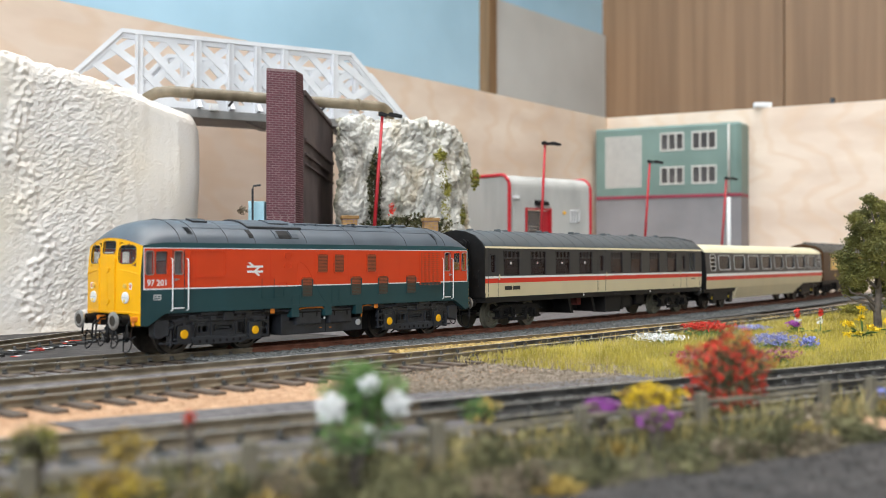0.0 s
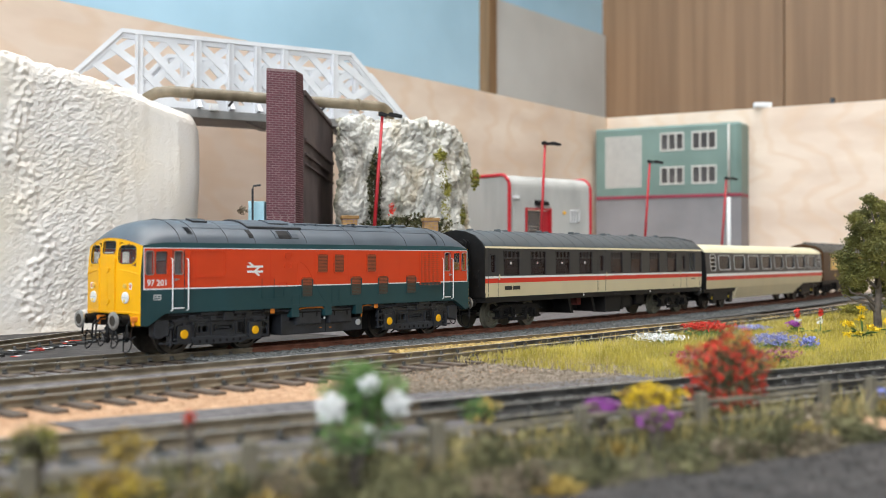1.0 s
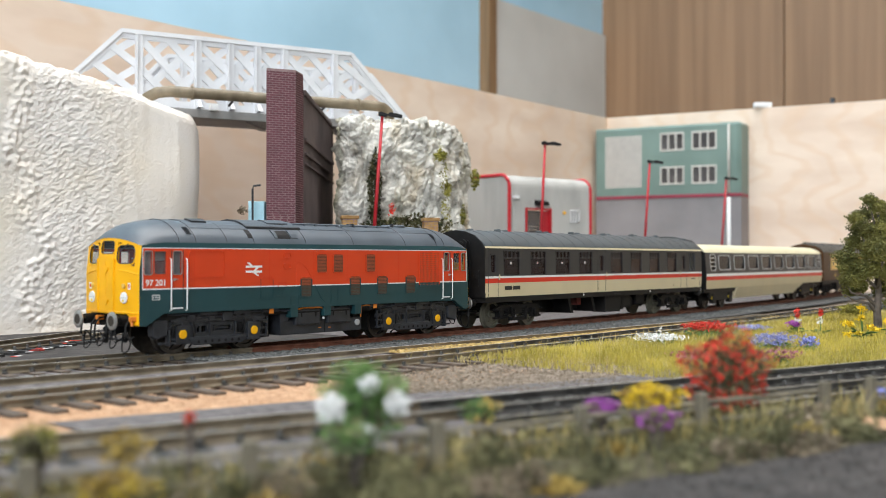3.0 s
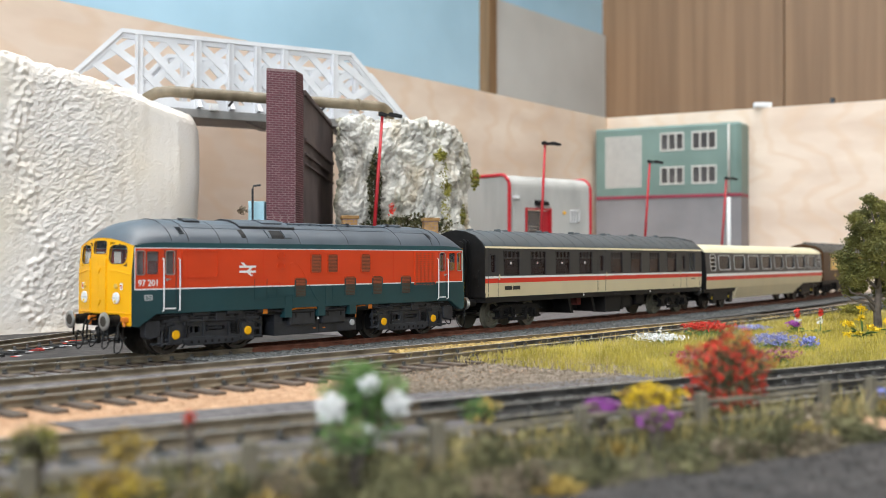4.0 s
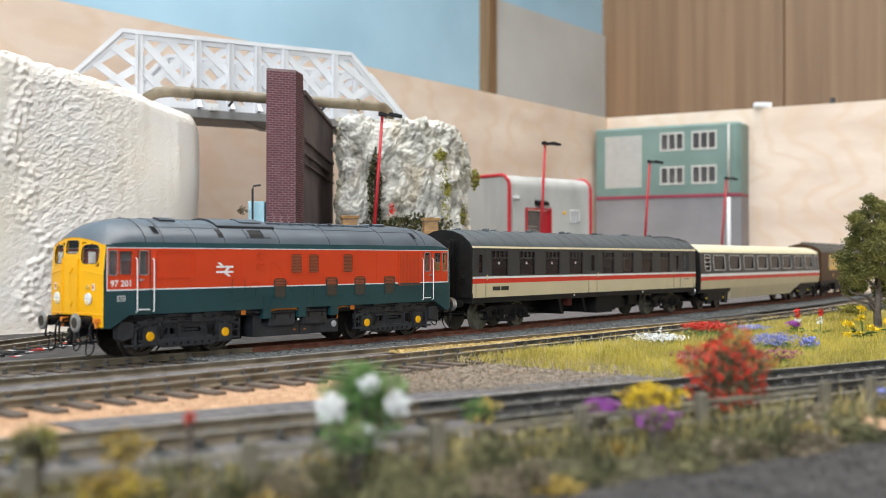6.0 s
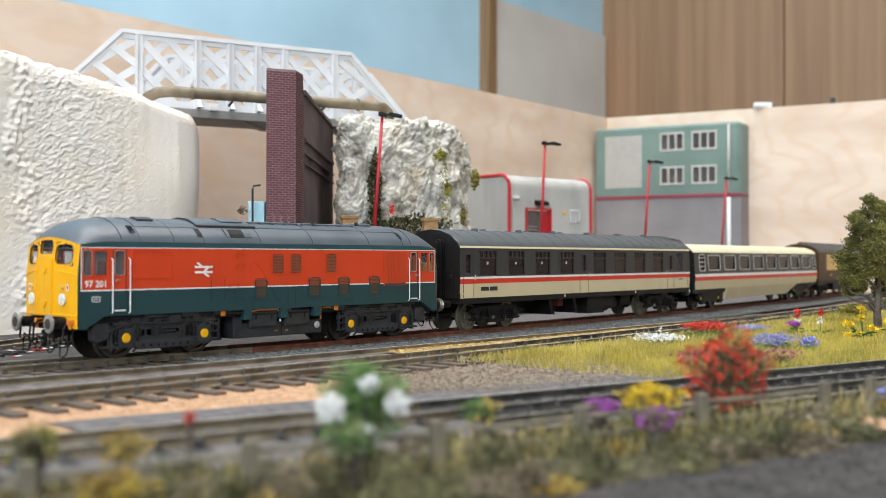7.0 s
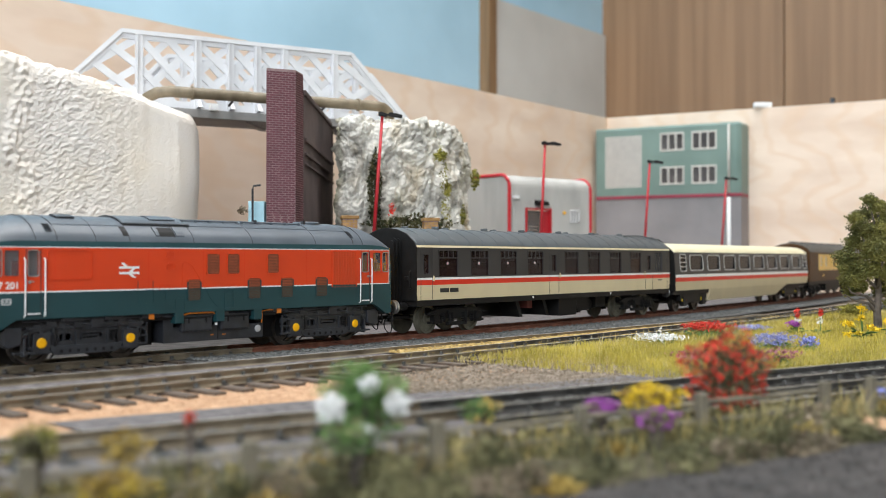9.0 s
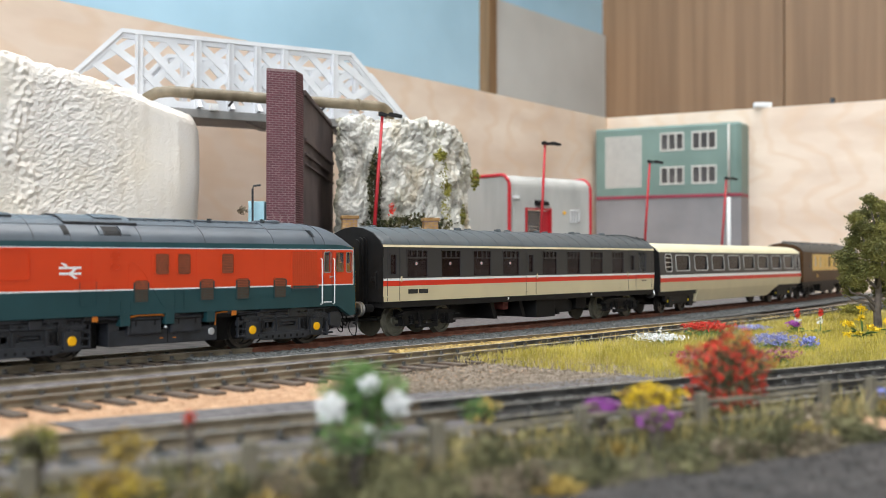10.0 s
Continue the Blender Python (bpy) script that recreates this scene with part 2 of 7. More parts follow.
PETY = mat("yellow_petals", (0.82, 0.58, 0.02), 0.7, var=0.12, rnd=0.25)
PETP = mat("purple_petals", (0.33, 0.07, 0.36), 0.7, var=0.2, rnd=0.35)
PETK = mat("dusky_pink_petals", (0.38, 0.14, 0.16), 0.7, var=0.25, rnd=0.35)
CYAN = mat("pale_blue_card", (0.42, 0.68, 0.78), 0.7, var=0.05)
PRINT = mat("dark_print", (0.02, 0.02, 0.02), 0.6, var=0.1)

# ---- mesh helpers, in millimetres ----
MM = 0.001


def part(name, bm, material, parent=None, label="", smooth=False, m=None):
    me = bpy.data.meshes.new(name)
    bmesh.ops.scale(bm, vec=(MM, MM, MM), verts=bm.verts)
    bm.to_mesh(me)
    bm.free()
    me.materials.append(material)
    if smooth:
        for p in me.polygons:
            p.use_smooth = True
    ob = new(name, me)
    if parent:
        ob.parent = parent
    if m:
        ob.matrix_local = m
    if label:
        ob["label"] = label
    return ob


def mesh_part(name, verts, faces, material, parent=None, label="", smooth=False):
    me = bpy.data.meshes.new(name)
    me.from_pydata((np.asarray(verts, float) * MM).tolist(), [], faces)
    me.materials.append(material)
    if smooth:
        me.polygons.foreach_set("use_smooth", [True] * len(me.polygons))
    ob = new(name, me)
    if parent:
        ob.parent = parent
    if label:
        ob["label"] = label
    return ob


def share(name, me, parent, m):
    ob = new(name, me)
    ob.parent = parent
    ob.matrix_local = m
    return ob


def thing(name, label, category, group="", kind="", m=None):
    ob = new(name)
    ob.empty_display_size = 0.01
    if m:
        ob.matrix_world = m
    return tagged(ob, label, category, group, kind)


def B():
    return bmesh.new()


def box(bm, x0, x1, y0, y1, z0, z1, bev=0.0):
    vs = [bm.verts.new((x, y, z)) for x in (x0, x1) for y in (y0, y1) for z in (z0, z1)]
    fs = [bm.faces.new([vs[i] for i in f]) for f in ((0, 1, 3, 2), (4, 6, 7, 5), (0, 4, 5, 1), (2, 3, 7, 6), (0, 2, 6, 4), (1, 5, 7, 3))]
    if bev:
        es = list({e for f in fs for e in f.edges})
        bmesh.ops.bevel(bm, geom=es, offset=bev, segments=2, affect="EDGES", profile=0.5)
    return bm


def prism(bm, pts, axis, a, b, bev=0.0):
    """A flat outline pts pushed from a to b along the axis; pts are the other two coordinates in order."""
    def put(p, c):
        return {"x": (c, p[0], p[1]), "y": (p[0], c, p[1]), "z": (p[0], p[1], c)}[axis]
    v0, v1 = [bm.verts.new(put(p, a)) for p in pts], [bm.verts.new(put(p, b)) for p in pts]
    n = len(pts)
    fs = [bm.faces.new(v0), bm.faces.new(v1[::-1])]
    fs += [bm.faces.new((v0[i], v1[i], v1[(i + 1) % n], v0[(i + 1) % n])) for i in range(n)]
    bmesh.ops.recalc_face_normals(bm, faces=fs)
    if bev:
        bmesh.ops.bevel(bm, geom=list({e for f in fs for e in f.edges}), offset=bev, segments=2, affect="EDGES", profile=0.5)
    return bm


def tube(bm, pts, r, seg=8, r1=None):
    pts = [Vector(p) for p in pts]
    rings = []
    for i, p in enumerate(pts):
        d = (pts[min(i + 1, len(pts) - 1)] - pts[max(i - 1, 0)]).normalized()
        u = d.cross(Vector((0, 0, 1)) if abs(d.z) < 0.9 else Vector((1, 0, 0))).normalized()
        w = d.cross(u)
        rr = r if r1 is None else r + (r1 - r) * i / (len(pts) - 1)
        rings.append([bm.verts.new(p + rr * (math.cos(a) * u + math.sin(a) * w)) for a in [2 * math.pi * k / seg for k in range(seg)]])
    for A, C in zip(rings, rings[1:]):
        for k in range(seg):
            bm.faces.new((A[k], A[(k + 1) % seg], C[(k + 1) % seg], C[k]))
    bm.faces.new(rings[0][::-1])
    bm.faces.new(rings[-1])
    return bm


def lathe(bm, profile, c, axis="y", seg=24):
    """profile: (radius, along) pairs, turned about the axis through c."""
    rings = []
    for r, a in profile:
        ring = []
        for k in range(seg):
            t = 2 * math.pi * k / seg
            p = (r * math.cos(t), a, r * math.sin(t)) if axis == "y" else (a, r * math.cos(t), r * math.sin(t)) if axis == "x" else (r * math.cos(t), r * math.sin(t), a)
            ring.append(bm.verts.new(Vector(c) + Vector(p)))
        rings.append(ring)
    fs = []
    for A, C in zip(rings, rings[1:]):
        for k in range(seg):
            fs.append(bm.faces.new((A[k], A[(k + 1) % seg], C[(k + 1) % seg], C[k])))
    fs.append(bm.faces.new(rings[0][::-1]))
    fs.append(bm.faces.new(rings[-1]))
    bmesh.ops.recalc_face_normals(bm, faces=fs)
    return bm


def sheet(bm, us, vs, fn, holes=(), inward=(0, 0, 0)):
    """A surface fn(u, v) on the grid us x vs, with rectangular holes (u0, u1, v0, v1) cut through, each with reveals along inward."""
    us = sorted({round(u, 4) for u in list(us) + [h for q in holes for h in q[:2]]})
    vs = sorted({round(v, 4) for v in list(vs) + [h for q in holes for h in q[2:]]})
    grid = {}

    def at(i, j):
        if (i, j) not in grid:
            grid[i, j] = bm.verts.new(fn(us[i], vs[j]))
        return grid[i, j]
    inside = lambda u, v: any(a < u < b and c < v < d for a, b, c, d in holes)
    cells = {(i, j): not inside((us[i] + us[i + 1]) / 2, (vs[j] + vs[j + 1]) / 2) for i in range(len(us) - 1) for j in range(len(vs) - 1)}
    back = {}

    def deep(i, j):
        if (i, j) not in back:
            back[i, j] = bm.verts.new(Vector(fn(us[i], vs[j])) + Vector(inward))
        return back[i, j]
    for (i, j), solid in cells.items():
        if solid:
            bm.faces.new((at(i, j), at(i + 1, j), at(i + 1, j + 1), at(i, j + 1)))
            for di, dj, p, q in ((-1, 0, (i, j), (i, j + 1)), (1, 0, (i + 1, j), (i + 1, j + 1)), (0, -1, (i, j), (i + 1, j)), (0, 1, (i, j + 1), (i + 1, j + 1))):
                if cells.get((i + di, j + dj)) is False:
                    bm.faces.new((at(*p), at(*q), deep(*q), deep(*p)))
    return bm


def rounded(u0, u1, v0, v1, r, n=4):
    pts = []
    for cu, cv, a0 in ((u1 - r, v1 - r, 0), (u0 + r, v1 - r, 90), (u0 + r, v0 + r, 180), (u1 - r, v0 + r, 270)):
        pts += [(cu + r * math.cos(radians(a0 + 90 * k / n)), cv + r * math.sin(radians(a0 + 90 * k / n))) for k in range(n + 1)]
    return pts


def ring(bm, u0, u1, v0, v1, r, w, fn, out):
    """A raised rounded window frame on the surface fn, w wide, standing out by the vector out."""
    a, b = rounded(u0 - w, u1 + w, v0 - w, v1 + w, r + w), rounded(u0, u1, v0, v1, r)
    o = Vector(out)
    A, A2 = [bm.verts.new(Vector(fn(*p))) for p in a], [bm.verts.new(Vector(fn(*p)) + o) for p in a]
    C, C2 = [bm.verts.new(Vector(fn(*p)) - o * 0.5) for p in b], [bm.verts.new(Vector(fn(*p)) + o) for p in b]
    n = len(a)
    for i in range(n):
        j = (i + 1) % n
        bm.faces.new((A[i], A[j], A2[j], A2[i]))
        bm.faces.new((A2[i], A2[j], C2[j], C2[i]))
        bm.faces.new((C2[i], C2[j], C[j], C[i]))
    return bm


def lettering(name, words, size, material, parent, m):
    cu = bpy.data.curves.new(name, "FONT")
    cu.body, cu.size, cu.extrude, cu.align_x, cu.align_y = words, size * MM, 0.00003, "CENTER", "CENTER"
    cu.resolution_u = 3
    cu.offset = 0.00007
    tmp = bpy.data.objects.new(name, cu)
    me = bpy.data.meshes.new_from_object(tmp)
    bpy.data.objects.remove(tmp)
    me.materials.clear()
    me.materials.append(material)
    ob = new(name, me)
    ob.parent = parent
    ob.matrix_local = m
    return ob


# ---- the plan: the train's track is one long arc; s runs along it towards the operator, lat to the operator's side ----
TH, KA, AX, AY = 0.72691, 0.000207, -109.6, 408.7
CAMH = 36.2


def L(s, lat=0.0, z=0.0):
    h = TH + KA * s
    return Vector((AX + (math.cos(h) - math.cos(TH)) / KA + lat * math.cos(h), AY - (math.sin(h) - math.sin(TH)) / KA - lat * math.sin(h), z))


def vehicle_pose(s, half):
    a, b = L(s + half), L(s - half)
    d = a - b
    c = (a + b) / 2
    return pose(c.x * MM, c.y * MM, 0, 0, 0, math.degrees(math.atan2(d.y, d.x)))


U, V = Vector((0.614, 0.789, 0)), Vector((0.883, -0.47, 0))
CORNER = Vector((226, 1450, 0))
GROUND = -5.0

# ---- room ----


def slab(name, p, d, length, z0, z1, thick, material, label, category, group="", kind="structure", holes=None):
    """An upright board from p along d, its face towards the operator's side, thick behind it."""
    d = Vector(d).normalized()
    n = Vector((-d.y, d.x, 0))
    bm = B()
    a = [p, p + d * length, p + d * length + n * thick, p + n * thick]
    prism(bm, [(q.x, q.y) for q in a], "z", z0, z1)
    return tagged(part(name, bm, material), label, category, group, kind)


RC = Vector((393, 2600, 0))
slab("wall_north", RC - U * 4600, U, 3500, -900, 1700, 80, BLUEWALL, "pale sky-blue painted room wall", "wall")
slab("wall_north_end", RC - U * 1100, U, 1100, -900, 1700, 80, BLUEWALL, "sky-blue painted room wall near the corner", "wall")
slab("wall_panel", RC - U * 489 - Vector((-0.789, 0.614, 0)) * 12, U, 484, -900, 585, 12, GREYPANEL, "pale grey panel leaning on the blue wall", "wall panel")
slab("wall_post", RC - U * 516 - Vector((-0.789, 0.614, 0)) * 25, U, 27, -900, 1690, 25, WOODDARK, "brown wooden upright post on the wall", "trim")
slab("wall_east", RC + V * 1300, V, 2800, -900, 1700, 80, ROOMWALL, "cream room wall", "wall")
P4 = RC - U * 4600 + V * 4100
slab("wall_south", P4, -V, 4100, -900, 1700, 80, ROOMWALL, "cream room wall behind the operator", "wall")
slab("wall_west", RC + V * 4100, -U, 4600, -900, 1700, 80, ROOMWALL, "cream side wall of the room", "wall")
for nm, z0, z1, mt, lb in (("floor", -950, -900, CARPET, "grey-brown carpeted room floor"), ("ceiling", 1700, 1750, CEILW, "white painted ceiling")):
    bm = B()
    q = [RC, RC + V * 4200, RC + V * 4200 - U * 4700, RC - U * 4700]
    prism(bm, [(p.x, p.y) for p in q], "z", z0, z1)
    tagged(part(nm, bm, mt), lb, nm, kind="structure")

cupboard = thing("cupboard", "tall oak-veneered cupboard with flush doors", "cupboard", m=Matrix.LocRotScale(RC * MM, Euler((0, 0, math.atan2(V.y, V.x))), None))
bm = B()
box(bm, 0, 1300, 22, 420, -900, 1500)
part("body", bm, WOODDARK, cupboard, "brown carcass")
for i in range(3):
    bm = B()
    box(bm, 1 + i * 434.5, 433 + i * 434.5, 0, 20, -880, 1490, 1.0)
    part("door", bm, VENEER, cupboard, "oak veneer cupboard door")

# assumed window behind the operator and the ceiling fittings, all unseen, added to go with the lamps
WQ = P4 - V * 2150
win = thing("window_1", "large assumed white-framed window, unseen behind the operator", "window", kind="structure", m=Matrix.LocRotScale(WQ * MM, Euler((0, 0, math.atan2(V.y, V.x))), None))
for a, b, c, d in ((-930, -880, 120, 1380), (880, 930, 120, 1380), (-930, 930, 1330, 1380), (-930, 930, 120, 170), (-25, 25, 170, 1330)):
    bm = B()
    box(bm, a, b, 2, 40, c, d, 2)
    part("window_frame", bm, WHITE, win)
bm = B()
box(bm, -900, 900, 6, 12, 160, 1340)
part("pane", bm, GLASS, win)
# unseen fittings made up to house the overhead lamps
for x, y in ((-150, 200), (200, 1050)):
    cl_ = thing("ceiling_light", "assumed long white ceiling light fitting, out of view", "ceiling light", "ceiling lights")
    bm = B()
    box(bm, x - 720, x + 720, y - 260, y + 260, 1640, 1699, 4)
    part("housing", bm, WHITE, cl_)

# baseboard and its backboards
bm = B()
q = [CORNER, CORNER + V * 900, CORNER + V * 900 - U * 1650, CORNER - U * 1650]
prism(bm, [(p.x, p.y) for p in q], "z", GROUND - 18, GROUND)
tagged(part("ground", bm, EARTH), "brown earth-covered baseboard of the model railway", "ground", kind="structure")
for nm, p0, d, ln in (("backboard_north", CORNER - U * 1700, U, 1700), ("backboard_east", CORNER, V, 900)):
    slab(nm, p0, d, ln, GROUND - 18, 230, 12, PLY, "pale birch plywood backboard of the layout", "backboard")
for i, k in enumerate((80, 860)):
    for j in (120, 1500):
        bm = B()
        c = CORNER + V * k - U * j
        box(bm, c.x - 22, c.x + 22, c.y - 22, c.y + 22, -900, GROUND - 18, 2)
        tagged(part("trestle_leg", bm, WOODDARK), "square wooden leg under the baseboard", "trestle leg", "legs of the baseboard")
slot = thing("clip_box", "small white block on the backboard's top edge", "block")
c = CORNER + V * 205
bm = B()
box(bm, c.x - 8, c.x + 15, c.y - 4, c.y + 3, 230, 237, 1.2)
part("block", bm, WHITE, slot)
bm = B()
c = CORNER + V * 295
tube(bm, [(c.x, c.y + 4, 230), (c.x, c.y + 4, 237)], 3, 8)
tagged(part("peg", bm, CHASSIS), "small grey peg on the backboard's top edge", "peg")

# raised yard behind the main line, with a concrete edge
bm = B()
q = [L(-165, -90), L(-640, -90), L(-640, -330), L(-165, -330)]
prism(bm, [(p.x, p.y) for p in q], "z", GROUND + 0.2, 40)
tagged(part("yard_terrace", bm, CINDER), "raised grey yard behind the main line", "terrace", kind="structure")


def band(name, f0, f1, s0, s1, z, material, label, kind="structure", step=8.0, rough=0.0):
    """A strip of ground between two lateral offsets, with a ragged edge."""
    bm = B()
    n = max(2, int(abs(s1 - s0) / step))
    rows = []
    for i in range(n + 1):
        s = s0 + (s1 - s0) * i / n
        a, b = f0(s), f1(s)
        rows.append([bm.verts.new(L(s, a + (b - a) * k / 6 + (rough * noise.noise((s * 0.2, k * 3.1, z)) if k in (0, 6) else 0), z + (0.25 * noise.noise((s * 0.15, k * 1.7, 0)) if 0 < k < 6 else -0.4))) for k in range(7)])
    for A, C in zip(rows, rows[1:]):
        for k in range(6):
            bm.faces.new((A[k], A[k + 1], C[k + 1], C[k]))
    return tagged(part(name, bm, material, smooth=True), label, "ground cover", kind=kind)




def L1(s):
    """The lateral offset of the single rail, which closes in on the next track far off."""
    return 47.5 - 0.065 * s + 0.00006 * s * s if s > 0 else min(66.0, 47.5 - 0.025 * s + 0.00007 * s * s)



CEN_C = 81.0
DP, DD = Vector((2.3, 274.4, 0)), Vector((0.83, 0.557, 0)).normalized()
DN = Vector((DD.y, -DD.x, 0))


def dline(k, off=0.0, z=0.0):
    return DP + DD * k + DN * off + Vector((0, 0, z))


def dlat(s, off):
    """The lateral offset, on the arc's cross-line at s, at which the front track's line (moved by off) is met."""
    p, h = L(s), TH + KA * s
    n = Vector((math.cos(h), -math.sin(h), 0))
    return (DP + DN * off - p).dot(DN) / n.dot(DN)


band("ballast_bed", lambda s: -30, lambda s: min(38.0, L1(s) - 2), 0, -1000, -2.6, BALLASTG, "grey ballast round the main line", rough=3, kind="stuff")
band("ballast_bed_near", lambda s: -20, lambda s: 20, 260, -8, -3.2, CINDER, "dark grey ballast under the bullhead track", rough=2, kind="stuff")
# dark bed, coloured darker still for the shade seen beneath the locomotive
band("rear_bed", lambda s: -190, lambda s: -18, 260, -150, -3.6, TARMAC, "dark track bed behind the main line, shade under the train in its colour", rough=3, kind="stuff")
band("far_rear_bed", lambda s: -92, lambda s: -28, -140, -1000, -3.3, CINDER, "dark grey ballast behind the main line", rough=3, kind="stuff")
band("cinder_path", lambda s: 23, lambda s: 66, 260, -76, -2.2, CINDER, "smooth grey cinder between the tracks", kind="stuff")
band("yellow_gravel", lambda s: L1(s) + 1.5, lambda s: 74, -70, -1000, -1.5, GRAVELY, "yellow gravel between the tracks", rough=2, kind="stuff")
band("cork_strip", lambda s: 68, lambda s: min(dlat(s, -39 + 27 * max(0, min(1, (s - 85) / 30))), 160, 97 + 50 * min(1, max(0, (s + 24) / 44)) ** 1.5), 260, -62, -3.4, CORK, "peach cork underlay beside the track", rough=4, kind="stuff")
band("earth_patch", lambda s: 94 + 50 * min(1, max(0, (s + 24) / 44)) ** 1.5, lambda s: max(95 + 50 * min(1, max(0, (s + 24) / 44)) ** 1.5, dlat(s, -14 - 24 * max(0, min(1, (s + 30) / 45)))), 14, -200, -3.2, EARTH, "brown scattered earth beside the grass", rough=6, kind="stuff")
band("grey_strip", lambda s: dlat(s, -40), lambda s: dlat(s, -3), 104, -180, -3.1, CINDER, "grey cinder strip beside the front track", rough=1.0, kind="stuff")

# ---- tracks ----
random.seed(5)


def rail(name, pts, material, parent, label="", top=None):
    bm = B()
    prof = [(-1.0, -2.5), (1.0, -2.5), (1.0, -2.1), (0.3, -1.7), (0.3, -0.9), (0.55, -0.7), (0.55, 0.0), (-0.55, 0.0), (-0.55, -0.7), (-0.3, -0.9), (-0.3, -1.7), (-1.0, -2.1)]
    rings = []
    for i, p in enumerate(pts):
        d = (pts[min(i + 1, len(pts) - 1)] - pts[max(i - 1, 0)]).normalized()
        n = Vector((d.y, -d.x, 0))
        rings.append([bm.verts.new(p + n * a + Vector((0, 0, b))) for a, b in prof])
    m = len(prof)
    for A, C in zip(rings, rings[1:]):
        for k in range(m):
            bm.faces.new((A[k], A[(k + 1) % m], C[(k + 1) % m], C[k]))
    bmesh.ops.recalc_face_normals(bm, faces=bm.faces)
    ob = part(name, bm, material, parent, label)
    if top:
        ob.data.materials.append(top)
        for p in ob.data.polygons:
            if p.normal.z > 0.9 and p.center.z > -0.0002:
                p.material_index = 1
    return ob


bm = B()
box(bm, -1.85, 1.85, -16, 16, -4.6, -2.4, 0.3)
SLEEP_ME = part("sleeper", bm, SLEEPER)
bm = B()
box(bm, -1.0, 1.0, -1.9, 1.9, -2.5, -1.9, 0.2)
box(bm, -0.7, 0.7, 0.5, 1.4, -1.9, -0.8, 0.15)
tube(bm, [(0.0, 1.4, -1.9), (0, 1.4, -1.3)], 0.35, 6)
CHAIR_ME = part("chair", bm, CHAIRM)


def track(label, fn, a, b, rails, step, sleepers, chairs=True, smat=None, tops=True, jitter=0.0):
    tk = thing("railway_track", label, "railway track")
    n = int(abs(b - a) / 12) + 1
    for off, mt in rails:
        rail("rail", [fn(a + (b - a) * i / n, off, 0) for i in range(n + 1)], mt, tk, top=RAILTOP if tops else None)
    me = SLEEP_ME.data if smat is None else smat
    lo, hi = sleepers
    count = int(abs(hi - lo) / step)
    for i in range(count):
        s = lo + (hi - lo) * i / count + random.uniform(-jitter, jitter)
        p, q = fn(s, 0, 0), fn(s + 0.5, 0, 0)
        rz = math.degrees(math.atan2(q.y - p.y, q.x - p.x)) + random.uniform(-2, 2)
        share("sleeper", me, tk, pose(p.x * MM, p.y * MM, 0, 0, 0, rz))
        if chairs:
            for sd in (-1, 1):
                c = fn(s, 8.25 * sd, 0)
                share("chair", CHAIR_ME.data, tk, pose(c.x * MM, c.y * MM, 0, 0, 0, rz + (180 if sd > 0 else 0)))
                if sd > 0:
                    share("chair", CHAIR_ME.data, tk, pose(c.x * MM, c.y * MM, 0, 0, 0, rz))
    return tk


bm = B()
box(bm, -2.1, 2.1, -16, 21, -4.6, -2.3, 0.35)
LONG_ME = part("sleeper", bm, SLEEPER)
black_me = SLEEP_ME.data.copy()
black_me.materials.clear()
black_me.materials.append(SLEEPERK)
fa = lambda s, off, z: L(s, off, z)
track("weathered bronze bullhead rails on brown sleepers", fa, 260, -38, [(-8.25, RAILB), (8.25, RAILB)], 9.2, (250, -36), jitter=0.3)
track("rust-red main line rails in grey ballast", fa, -38, -1000, [(-8.25, RUST), (8.25, RUST)], 9.2, (-42, -330), chairs=False, tops=False)
fc = lambda s, off, z: L(s, CEN_C + off, z)
track("weathered bullhead track with exposed brown sleepers on cork", fc, 260, -130, [(-8.25, RAILB), (8.25, RAILB)], 9.6, (250, -110), smat=LONG_ME.data, jitter=0.5)
track("dark blackened track beside the grass", fc, -130, -1000, [(-8.25, RAILDARK), (8.25, RAILDARK)], 9.0, (-118, -700), smat=black_me)
single = thing("siding_rail", "single polished rail set in cinder", "rail")
rail("rail", [L(s, L1(s), 0) for s in range(260, -430, -10)], RAILB, single, top=POLISH)
fd = lambda k, off, z: dline(k, off + 8.25, z)
track("weathered bronze front track sunk in cinder", fd, -260, -10, [(-8.25, RAILB), (8.25, RAILB)], 9.0, (-120, -12), smat=black_me)
track("black plastic-sleepered track in front of the grass", fd, -10, 420, [(-8.25, RAILDARK), (8.25, RAILDARK)], 9.0, (-6, 300), smat=black_me)
fd2 = lambda k, off, z: dline(k, off + 41, z)
track("second black-sleepered track beside the fence", fd2, -14, 420, [(-8.25, RAILDARK), (8.25, RAILDARK)], 9.0, (-4, 300), smat=black_me)
E0, ED = Vector((-190, 452, 0)), Vector((0.19, 0.98, 0)).normalized()
EN = Vector((ED.y, -ED.x, 0))
fe = lambda k, off, z: E0 + ED * k + EN * off + Vector((0, 0, z))
track("rear siding track with black chairs", fe, -160, 90, [(-8.25, RAILB), (8.25, RAILB)], 9.0, (-150, 80), smat=black_me)
bpy.data.objects.remove(SLEEP_ME)
bpy.data.objects.remove(LONG_ME)
bpy.data.objects.remove(CHAIR_ME)


